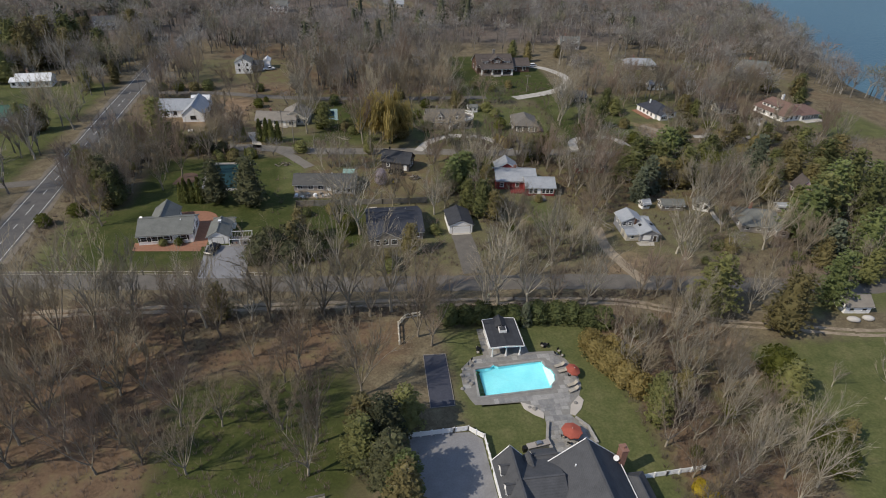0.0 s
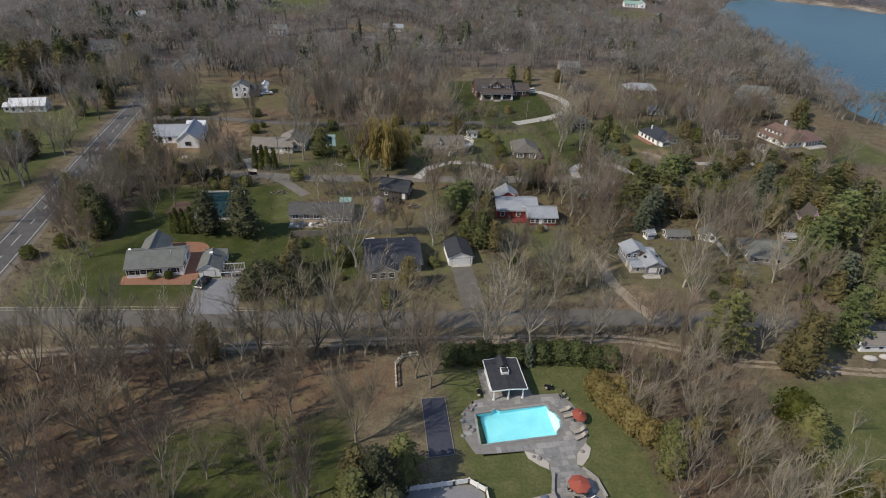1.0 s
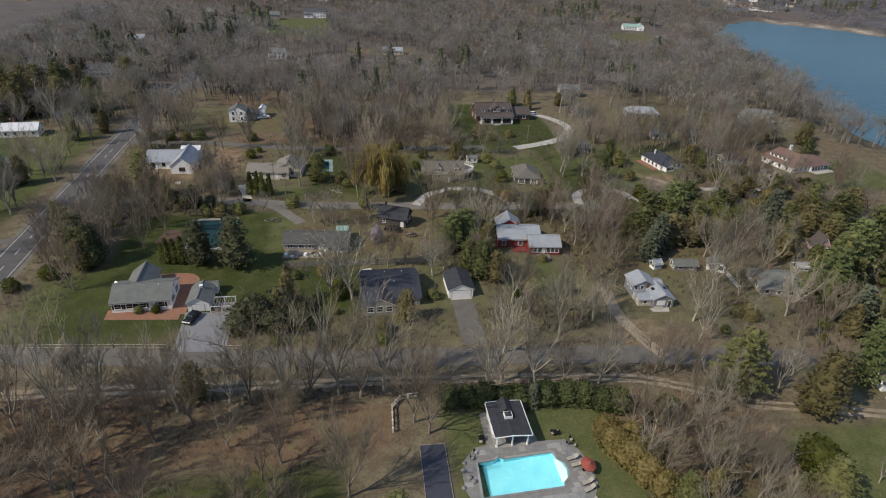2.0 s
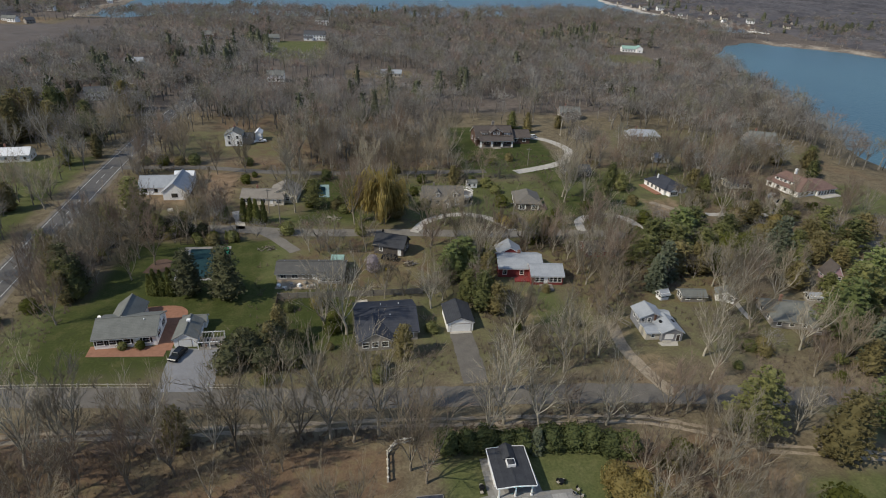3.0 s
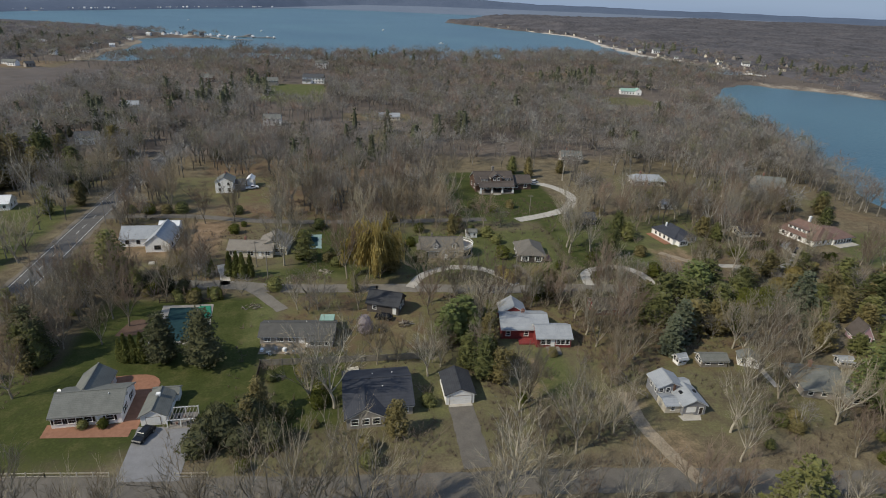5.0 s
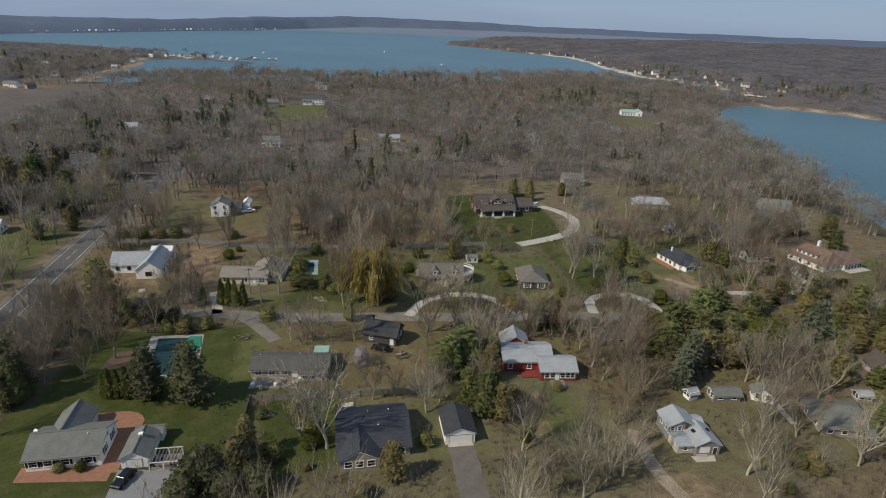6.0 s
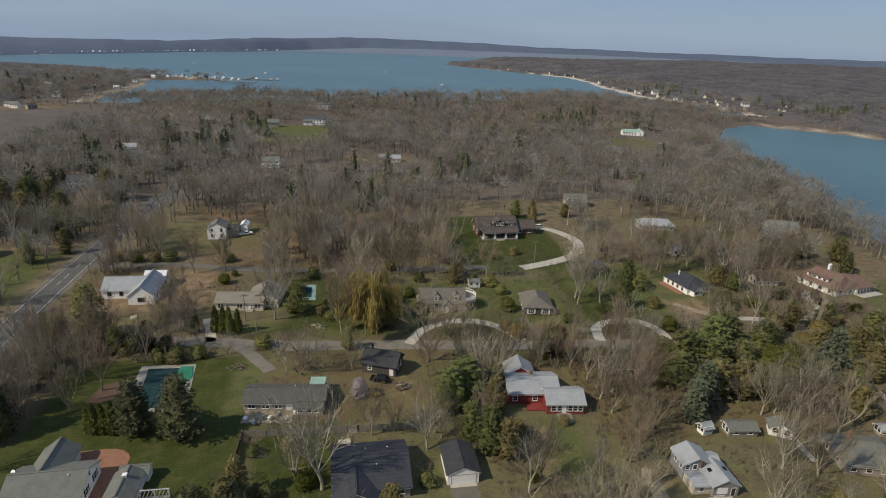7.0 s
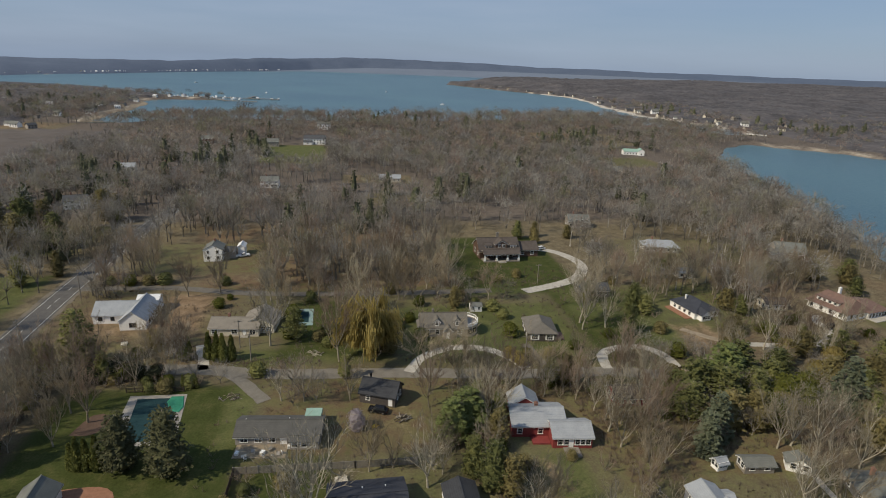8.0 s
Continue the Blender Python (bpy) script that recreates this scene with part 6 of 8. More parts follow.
def wood_tree(seed, h, wide, low, limbs, twigs, width, length):
    """A leafless woodland tree: trunk and limbs as thin tapering blades, and a domed crown of fine twigs that point outwards."""
    rng = np.random.default_rng(seed)
    mid = np.array([rng.normal(0, 0.3), rng.normal(0, 0.3), h * 0.6])
    span = np.array([wide, wide, h * 0.4])

    def blades(a, b, w):
        """One triangle from each a to each b, of half width w at a."""
        d = b - a
        side = np.cross(d, rng.normal(size=d.shape))
        side *= (w / np.maximum(np.linalg.norm(side, axis=1), 1e-6))[:, None]
        return np.stack([a - side, a + side, b], 1)
    root, fork = np.array([[0.0, 0, -0.4]]), np.array([[mid[0] * 0.5, mid[1] * 0.5, h * low]])
    bole = [np.repeat(root, 3, 0) + 0, np.repeat(fork * [1, 1, 1.7], 3, 0)]
    wood = [blades(bole[0], bole[1], np.full(3, h * 0.02))]
    t = rng.uniform(0, 6.28, limbs)
    q = rng.uniform(0.35, 0.95, limbs)
    tip = mid + np.stack([np.cos(t) * q, np.sin(t) * q, np.sqrt(1 - q * q) * rng.uniform(0.55, 1, limbs)], 1) * span
    start = np.repeat(fork, limbs, 0) * np.stack([np.ones(limbs), np.ones(limbs), rng.uniform(0.8, 1.5, limbs)], 1)
    knee = start * 0.5 + tip * 0.5 + np.stack([np.cos(t) * wide * 0.12, np.sin(t) * wide * 0.12, np.full(limbs, -0.3)], 1)
    for _ in range(2):
        wood.append(blades(start, knee, np.full(limbs, h * 0.01)))
        wood.append(blades(knee + (start - knee) * 0.15, tip, np.full(limbs, h * 0.007)))
    lobes = rng.normal(size=(9, 3))
    lobes /= np.linalg.norm(lobes, axis=1)[:, None]
    d = rng.normal(size=(twigs, 3)) + lobes[rng.integers(0, 9, twigs)] * 1.3
    d[:, 2] = np.abs(d[:, 2]) * 1.1 - 0.35
    d /= np.linalg.norm(d, axis=1)[:, None]
    r0 = rng.uniform(0.3, 0.95, twigs)[:, None]
    base = mid + d * span * r0
    out = d * [1, 1, 0.8] + rng.normal(size=d.shape) * 0.45 + [0, 0, 0.35]
    out /= np.linalg.norm(out, axis=1)[:, None]
    crown = blades(base, base + out * (length * rng.uniform(0.6, 1.4, twigs))[:, None], width * rng.uniform(0.6, 1.3, twigs))
    return np.concatenate(wood), crown


def wood_of(name, protos, spots, mat, label, seed):
    """Many trees of a few shapes, each turned, sized and tinted its own way, joined into one mesh."""
    rng = np.random.default_rng(seed)
    V, T, M = [], [], []
    for x, y, z, h in spots:
        wood, crown = protos[rng.integers(len(protos))]
        t, k = rng.uniform(0, 6.28), h / 12
        c, s, wide = math.cos(t), math.sin(t), k * rng.uniform(0.85, 1.2)
        for tris, index in ((wood, 0), (crown, 1)):
            v = tris.reshape(-1, 3)
            V.append(np.stack([x + (v[:, 0] * c - v[:, 1] * s) * wide, y + (v[:, 0] * s + v[:, 1] * c) * wide, z + v[:, 2] * k], -1))
            M.append(np.full(len(tris), index, np.int32))
        T.append(np.full(len(wood) * 3 + len(crown) * 3, rng.random(), np.float32))
    V, T, M = np.concatenate(V), np.concatenate(T), np.concatenate(M)
    me = bpy.data.meshes.new(name)
    me.vertices.add(len(V))
    me.loops.add(len(V))
    me.polygons.add(len(M))
    me.vertices.foreach_set("co", V.astype(np.float32).ravel())
    me.loops.foreach_set("vertex_index", np.arange(len(V), dtype=np.int32))
    me.polygons.foreach_set("loop_start", np.arange(0, len(V), 3, dtype=np.int32))
    me.materials.append(MATS["wood_limb"])
    me.materials.append(MATS[mat])
    me.polygons.foreach_set("material_index", M)
    me.update(calc_edges=True)
    me.attributes.new("tint", "FLOAT", "POINT").data.foreach_set("value", T)
    me.validate()
    return tagged(new(name, me), label, "woods", kind="stuff")


LEAN = [wood_tree(200 + i, 12, (3.0, 3.8, 3.4, 4.4, 2.8, 3.6)[i], (0.24, 0.3, 0.18, 0.34, 0.27, 0.2)[i], 10, 230, 0.042, 1.4) for i in range(6)]
YOUNG = [wood_tree(260 + i, 12, (4.6, 5.4, 5.0, 4.2)[i], 0.12, 9, 260, 0.055, 1.7) for i in range(4)]
FAR_LEAN = [wood_tree(220 + i, 12, (3.6, 4.2, 4.8, 3.8, 4.4)[i], 0.3, 4, 120, 0.10, 1.7) for i in range(5)]
FARTHER_LEAN = [wood_tree(240 + i, 12, (4.4, 5.0, 4.6, 5.4)[i], 0.3, 1, 64, 0.20, 2.2) for i in range(4)]
wood_of("bare_woods", LEAN, scatter(215, -110, 240, 115, 335, 12, 18, 1), "wood_grey", "leafless grey-brown woods behind the houses", 1)
wood_of("bare_woods", LEAN, scatter(290, 100, 205, 262, 335, 12, 18, 2), "wood_grey", "leafless grey woods towards the inlet", 2)
wood_of("young_trees", YOUNG, scatter(170, -15, 140, 115, 245, 4, 8.5, 51), "wood_brown", "young bare trees and brush between the gardens", 51)
wood_of("young_trees", YOUNG, scatter(135, -73, 140, -18, 262, 4.5, 9, 52), "wood_grey", "young bare trees beside the lawns", 52)
wood_of("young_trees", YOUNG, scatter(110, 84, 110, 200, 205, 4, 8.5, 53), "wood_brown", "bare brown saplings among the evergreens", 53)
wood_of("bare_woods", LEAN, scatter(300, -190, 100, -90, 335, 9, 16, 33), "wood_grey", "bare trees beside the main road", 33)
wood_of("bare_woods", FAR_LEAN, scatter(420, -400, 60, -180, 335, 11, 17, 3), "wood_grey", "leafless woods beyond the road", 3)
wood_of("bare_woods", FAR_LEAN, scatter(2300, -400, 330, 330, 540, 10, 17, 4), "wood_grey", "dense leafless woods with many crowns", 4)
wood_of("bare_woods", FARTHER_LEAN, scatter(3000, -430, 536, 520, 1010, 10, 17, 5), "wood_brown", "dense leafless woods towards the bay", 5)
wood_of("bare_woods", FAR_LEAN, scatter(300, 170, 215, 400, 560, 13, 18, 35, edge=-2), "wood_grey", "bare trees along the inlet", 35)
wood_of("bare_woods", FAR_LEAN, scatter(190, -150, 800, 430, 990, 15, 23, 6, edge=-4), "wood_grey", "tall bare trees along the shore", 6)
wood_of("bare_woods", FARTHER_LEAN, scatter(900, -720, 600, -275, 1300, 10, 16, 7), "wood_grey", "leafless trees on the far point", 7)
wood_of("bare_woods", FARTHER_LEAN, scatter(60, -335, 1180, -205, 1275, 10, 15, 9, edge=-5), "wood_grey", "bare trees on the low spit", 9)
wood_of("bare_woods", FARTHER_LEAN, scatter(900, 545, 560, 1050, 1500, 9, 15, 8), "wood_brown", "leafless trees across the inlet", 8)


def far_evergreens(spots, seed):
    """Dark cone-shaped and rounded evergreens: a dense lumpy body with short sprays breaking its outline."""
    rng = random.Random(seed)
    s = Shape()
    for x, y, h in spots:
        z = float(height(np.array([x]), np.array([y]))[0][0])
        wide, blunt = h * rng.uniform(0.2, 0.36), rng.uniform(0.45, 0.9)
        body = Shape()
        core(body, lambda t, a: wide * max(0.05, 1 - t) ** blunt * (1 if t > 0.08 else 0.5), h, rng, 6, 8)
        k = len(s.v)
        s.v += [(x + a, y + b, z + c) for a, b, c in body.v]
        s.f += [tuple(q + k for q in f) for f in body.f]
        for i in range(60):
            t = rng.random()
            r = wide * (1 - t) ** blunt * rng.uniform(0.75, 1.1)
            a = rng.uniform(0, 6.28)
            leaf(s, Vector((x + math.cos(a) * r, y + math.sin(a) * r, z + h * (0.05 + 0.92 * t))), Vector((math.cos(a), math.sin(a), 0.4)), h * 0.09, rng, Vector((math.cos(a), math.sin(a), 0.7)))
    return solid("far_evergreens", s, "far_needles", "scattered dark evergreens in the far woods", "trees", "stuff")


rng = random.Random(9)
spots = []
for cx, cy, sx, sy, k in ((-95, 470, 30, 60, 22), (-60, 560, 20, 40, 22), (-150, 420, 40, 60, 20), (20, 420, 30, 30, 14), (60, 780, 120, 60, 16), (250, 640, 60, 60, 18), (180, 480, 80, 80, 14), (-200, 320, 60, 60, 14), (-260, 250, 60, 60, 14), (300, 700, 40, 40, 8), (0, 340, 60, 40, 10), (-165, 300, 40, 50, 30), (-120, 395, 25, 25, 14), (-128, 345, 16, 20, 9), (-185, 240, 40, 40, 12), (150, 380, 60, 40, 8), (-30, 590, 30, 30, 10), (225, 610, 20, 60, 12), (-370, 920, 80, 110, 44), (690, 800, 90, 90, 26), (860, 760, 120, 90, 24), (640, 1150, 40, 160, 16)):
    for _ in range(k):
        x, y = cx + rng.gauss(0, sx / 1.6), cy + rng.gauss(0, sy / 1.6)
        if float(height(np.array([x]), np.array([y]))[1][0]) < -15 and not open_at(x, y, 3):
            spots.append((x, y, rng.uniform(10, 18)))
far_evergreens(spots, 2)


# low brush on the woodland floor
def brush(name, boxes, n, seed, mat, label):
    rng = np.random.default_rng(seed)
    V, F = [], []
    for x0, y0, x1, y1, share in boxes:
        for _ in range(int(n * share)):
            x, y = rng.uniform(x0, x1), rng.uniform(y0, y1)
            if open_at(x, y, 0.4):
                continue
            r = rng.uniform(0.4, 1.1)
            for _ in range(10):
                a, q, hh = rng.uniform(0, 6.28), rng.uniform(0, r), rng.uniform(0.3, 1.3) * r * 1.3
                bx, by = x + math.cos(a) * q * 0.4, y + math.sin(a) * q * 0.4
                w = rng.uniform(0.02, 0.05)
                k = len(V)
                V += [(bx - w, by, -0.05), (bx + w, by, -0.05), (bx + math.cos(a) * q, by + math.sin(a) * q, hh)]
                F.append((k, k + 1, k + 2))
    me = bpy.data.meshes.new(name)
    me.from_pydata(V, [], F)
    me.materials.append(MATS[mat])
    return tagged(new(name, me), label, "brush", kind="stuff")


brush("undergrowth", [(-80, 56, -4, 100, 0.3), (-75, 95, 72, 99, 0.14), (-76, 105, 70, 108, 0.06), (48, 44, 74, 88, 0.18), (36, 112, 68, 170, 0.16), (64, 130, 112, 172, 0.16), (-15, 112, 62, 122, 0.08), (-76, 118, -60, 200, 0.1), (-60, 186, 60, 192, 0.08), (-76, 236, 110, 262, 0.14), (100, 170, 200, 240, 0.2), (84, 98, 135, 130, 0.12), (-80, 196, -20, 262, 0.16), (-20, 122, 110, 250, 0.34)], 6500, 3, "brush", "brown leafless undergrowth")

for proto in DUSK + DUSK_SHRUB + OAKS + PALES + CEDAR + ARBOR + PINE + SPRUCE + SHRUB + HEDGE + YELLOW + FORSYTHIA + BLOSSOM + WILLOW + THICKET:
    remove(proto)

# ---- far shores ----
FAR_SPOTS = [(-318, 700), (-300, 692), (-330, 712), (-292, 1238), (-270, 1246), (-312, 1225), (-250, 1242), (-345, 985), (-400, 960), (-352, 1080), (-330, 820), (-420, 840), (-380, 880), (-450, 905), (-360, 1180), (-410, 1240), (-300, 1275), (-285, 1290), (-480, 1010), (-500, 1120), (-430, 1080), (-340, 790), (-520, 860), (-470, 780), (-400, 1330), (-560, 1240)]
for x, y in ((585, 1160), (600, 1120), (640, 1180), (660, 1040), (690, 1000), (630, 960), (640, 905), (700, 880), (655, 840), (660, 1440), (680, 1560), (700, 1640), (660, 1760), (640, 1840), (600, 1950), (570, 2080), (560, 2160), (520, 2280), (760, 800), (820, 740), (720, 1260), (690, 1340), (880, 900)):
    FAR_SPOTS.append((x, y))


def canopy(name, poly_test, x0, y0, x1, y1, cell, h, mat, label, seed, rise=0.0):
    """A rough canopy sheet over far woods, with its own uneven treetops."""
    rng = np.random.default_rng(seed)
    xs, ys = np.arange(x0, x1, cell), np.arange(y0, y1, cell)
    X, Y = np.meshgrid(xs, ys)
    X, Y = X + rng.uniform(-0.3, 0.3, X.shape) * cell, Y + rng.uniform(-0.3, 0.3, X.shape) * cell
    z, sea = height(X, Y)
    Z = z + h * (0.55 + 0.45 * rng.random(X.shape)) + 3 * np.sin(X * 0.01) * np.sin(Y * 0.013)
    ok = (sea < -22) & poly_test(X, Y)
    for hx, hy in FAR_SPOTS:
        ok &= np.hypot(X - hx, (Y - hy + 14) * 0.6) > 17
    Z = z + (Z - z + rise * np.clip((np.hypot(X, Y) - 1300) / 1900, 0, 1) ** 1.2) * np.clip((-sea - 10) / 160, 0.35, 1)
    Z = np.where(ok, Z, z - 1.0)
    near = ok[:-1, :-1] | ok[1:, :-1] | ok[:-1, 1:] | ok[1:, 1:]
    ny, nx = X.shape
    idx = np.arange(ny * nx).reshape(ny, nx)
    F = np.stack([idx[:-1, :-1], idx[:-1, 1:], idx[1:, 1:], idx[1:, :-1]], -1)[near]
    me = bpy.data.meshes.new(name)
    me.from_pydata(np.stack([X, Y, Z], -1).reshape(-1, 3).tolist(), [], F.tolist())
    me.materials.append(MATS[mat])
    me.polygons.foreach_set("use_smooth", [True] * len(me.polygons))
    return tagged(new(name, me), label, "woods", kind="stuff")


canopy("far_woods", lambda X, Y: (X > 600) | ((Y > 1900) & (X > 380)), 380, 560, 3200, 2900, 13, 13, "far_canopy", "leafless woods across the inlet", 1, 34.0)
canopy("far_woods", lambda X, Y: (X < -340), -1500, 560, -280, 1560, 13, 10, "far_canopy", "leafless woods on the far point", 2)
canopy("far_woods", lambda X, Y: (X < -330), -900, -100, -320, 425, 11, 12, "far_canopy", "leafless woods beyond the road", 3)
canopy("marsh_brush", lambda X, Y: (X < -205) & (Y > 420), -900, 405, -195, 672, 7, 5, "marsh_reed", "low brown reeds and brush on flat ground", 4)

SHORE_AZ, SHORE_R = (-62, -26, -24.6, -18.9, -14.7, -7.5, -3, 6.7, 20, 62), (2190, 2190, 2290, 2570, 2900, 3560, 4080, 4120, 4150, 4150)
s, far_bay = Shape(), Shape()
rng = random.Random(12)
prev = None
for i in range(0, 361):
    a = radians(-62 + 124 * i / 360)
    azim = math.degrees(a)
    R = float(np.interp(azim, SHORE_AZ, SHORE_R))
    foot = float(np.interp(azim, (-62, -7.5, -3, 2, 8, 20, 62), (0, 0, 8, 28, 36, 40, 40)))
    top = float(np.interp(azim, (-62, -26, -14.7, -5.4, 0, 6.7, 13, 18, 24, 30, 62), (27, 28, 42, 68, 92, 96, 88, 78, 76, 74, 74)))
    top += 2 * math.sin(i * 0.21) + 1.5 * math.sin(i * 0.67) + rng.uniform(-1.2, 1.2)
    x, y = math.sin(a), math.cos(a)
    B = R + 400 * min(1, foot / 28)
    k = len(s.v)
    s.v += [(x * B, y * B, WATER - 1 + foot), (x * (B + 60), y * (B + 60), foot + 6), (x * (B + 180), y * (B + 180), foot + (top - foot) * 0.62), (x * (B + 360), y * (B + 360), top), (x * 5600, y * 5600, max(0, top * 0.8 - 20) if R < 3500 else top)]
    # added backdrop sheet: climbs from water level to the far shore's raised foot
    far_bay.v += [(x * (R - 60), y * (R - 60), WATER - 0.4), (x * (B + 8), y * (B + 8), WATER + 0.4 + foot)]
    if prev is not None:
        s.f += [(prev + j, k + j, k + j + 1, prev + j + 1) for j in range(4)]
        q = len(far_bay.v) - 4
        if foot > 1:
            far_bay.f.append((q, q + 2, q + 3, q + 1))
    prev = k
solid("far_shore", s, "hazed_hill", "hazy blue-grey wooded shore across the bay", "shore", "structure", smooth=True)
solid("far_water", far_bay, "hazed_water", "pale misty water below the far shore", "water", "structure")


# ---- pale beaches along the far shores ----
def beach(line, label, mat="beach_sand"):
    """A strip of sand that follows the water's edge."""
    pts = []
    for (x0, y0), (x1, y1) in zip(line, line[1:]):
        n = max(2, int(math.hypot(x1 - x0, y1 - y0) / 12))
        pts += [(x0 + (x1 - x0) * i / n, y0 + (y1 - y0) * i / n) for i in range(n)]
    pts = np.array(pts)
    d = np.gradient(pts, axis=0)
    d /= np.linalg.norm(d, axis=1)[:, None]
    nrm = np.stack([d[:, 1], -d[:, 0]], -1)
    reach = np.arange(-30, 31, 1.5)
    s = Shape()
    prev = None
    for p, q in zip(pts, nrm):
        X, Y = p[0] + q[0] * reach, p[1] + q[1] * reach
        z, sea = height(X, Y)
        row = []
        for level, lift in ((0.5, 0.1), (-4, 0.6), (-10, 0.5)):
            i = int(np.argmin(np.abs(sea - level)))
            row.append((X[i], Y[i], max(z[i], WATER) + lift))
        k = len(s.v)
        s.v += row
        if prev is not None:
            s.f += [(prev + j, k + j, k + j + 1, prev + j + 1) for j in range(2)]
        prev = k
    return solid("beach", s, mat, label, "beach", "structure")


beach([(566, 790), (584, 850), (588, 930), (580, 1014), (559, 1060), (556, 1194), (612, 1443), (649, 1738), (602, 1861)], "pale sand beach below the far woods")
beach([(-278, 790), (-297, 897), (-305, 1012), (-324, 1130)], "narrow sandy shore of the point", "sand_track")

# ---- the pool yard ----
POOL = POOL_LINE
pool = thing("swimming_pool", "bright turquoise swimming pool with a rounded end", "pool")
s = Shape()
k = len(POOL)


def pool_floor(x):
    return -0.7 - 0.7 * min(1, max(0, (34 - x) / 9))


for i in range(k):
    a, c = POOL[i], POOL[(i + 1) % k]
    s.face((*c, 0.02), (*a, 0.02), (*a, pool_floor(a[0])), (*c, pool_floor(c[0])))
mx, my = 29.5, 74.9
for i in range(k):
    a, c = POOL[i], POOL[(i + 1) % k]
    s.face((*a, pool_floor(a[0])), (*c, pool_floor(c[0])), (mx, my, pool_floor(mx)))
part("basin", s, "pool_plaster", pool)
s = Shape()
s.v = [(*p, -0.1) for p in POOL]
s.f = [tuple(range(k))]
w = part("pool_water", s, "pool_water", pool)
w.visible_shadow = False
s = Shape()
s.prism([(35.6, 72.8), (36.7, 73.6), (37.1, 75.4), (36.7, 76.8), (35.7, 77.8)], -0.75, -0.3)
part("entry_steps", s, "white_paint", pool)
# coping stones
for i in range(k):
    a, c = Vector(POOL[i]), Vector(POOL[(i + 1) % k])
    d = (c - a)
    if d.length < 0.2:
        continue
    out = Vector((d.y, -d.x)).normalized() * 0.34
    inn = -out * 0.12
    g = d.normalized() * 0.012
    s = Shape()
    s.prism([tuple(a + inn + g), tuple(a + out + g), tuple(c + out - g), tuple(c + inn - g)], -0.1, 0.13)
    part("coping_stone", s, "bluestone", pool)

DECK = [(20.9, 69.6), (23.8, 69.4), (28.9, 69.3), (31.0, 68.0), (32.3, 66.2), (32.0, 64.0), (31.2, 61.2), (31.4, 58.0), (33.0, 55.0), (38.8, 55.5), (38.9, 59.2), (38.6, 62.4), (36.9, 65.4), (37.6, 67.6), (39.9, 69.6), (41.2, 72.0), (41.4, 75.5), (40.6, 78.8), (38.9, 81.4), (34.0, 81.6), (33.6, 89.6), (25.2, 89.4), (25.0, 81.8), (22.8, 81.4), (20.6, 79.2), (19.7, 76.5), (19.6, 73.2), (20.3, 71.0)]
DECK_RING = DECK + [POOL[0]] + POOL[:0:-1] + [POOL[0], DECK[-1]]
deck = solid("terrace", Shape().prism(DECK_RING, -0.06, 0.06), "stone_joint", "bluestone terrace round the pool and to the house", "terrace", "structure")


def within(x, y, poly):
    c = False
    for (x0, y0), (x1, y1) in zip(poly, poly[1:] + poly[:1]):
        if (y0 > y) != (y1 > y) and x < (x1 - x0) * (y - y0) / (y1 - y0) + x0:
            c = not c
    return c


rng = random.Random(21)
slabs = {}
y = 54.6
made = 0
while y < 89.8:
    d = rng.choice((0.75, 0.95, 1.15))
    x = 19.3 + rng.uniform(0, 0.6)
    while x < 42:
        w = rng.choice((0.8, 1.1, 1.4, 1.7))
        cor = [(x + 0.02, y + 0.02), (x + w - 0.02, y + 0.02), (x + w - 0.02, y + d - 0.02), (x + 0.02, y + d - 0.02)]
        if all(within(*q, DECK) for q in cor) and not any(within(*q, POOL_WIDE) for q in cor + [(x + w / 2, y + d / 2)]) and not (26.4 < x < 32.0 and 81.6 < y < 88.5) and made < 300:
            if (w, d) not in slabs:
                slabs[w, d] = Shape().prism([(0.02, 0.02), (w - 0.02, 0.02), (w - 0.02, d - 0.02), (0.02, d - 0.02)], 0, 0.03, 0.02).mesh("paving_slab", "bluestone")
            part("paving_slab", slabs[w, d], "", deck).location = (x, y, 0.055 + rng.uniform(0, 0.006))
            made += 1
        x += w
    y += d
for pts in ([(29.0, 69.2), (31.0, 68.2), (32.3, 66.4), (32.0, 65.2), (30.6, 66.2), (29.2, 67.8)], [(36.8, 65.6), (37.6, 67.6), (39.8, 69.6), (40.3, 68.4), (39.2, 66.6), (37.6, 65.2)]):
    bed = solid("planting_bed", Shape().prism(pts, -0.05, 0.12), "beach_sand", "pale sand planting bed beside the terrace", "flower bed", "structure")
for x, y, r in ((31.0, 67.4, 0.45), (30.2, 67.9, 0.3), (38.6, 67.9, 0.4), (20.6, 75.4, 0.6), (21.3, 74.6, 0.5), (19.9, 76.8, 0.45), (19.4, 73.6, 0.4), (20.4, 78.4, 0.4)):
    q = random.Random(int(x * 10))
    s = Shape()
    s.lathe([(r * 0.7, 0), (r * q.uniform(0.95, 1.1), r * 0.3), (r * q.uniform(0.7, 0.9), r * 0.6), (r * 0.35, r * 0.8)], 0, 0, 7)
    s.v = [(a * q.uniform(0.85, 1.15), c * q.uniform(0.85, 1.15), z) for a, c, z in s.v]
    solid("boulder", s, "stone_joint", "weathered grey boulder beside the pool", "rock", m=pose(x, y, 0.06), group="boulders by the pool")

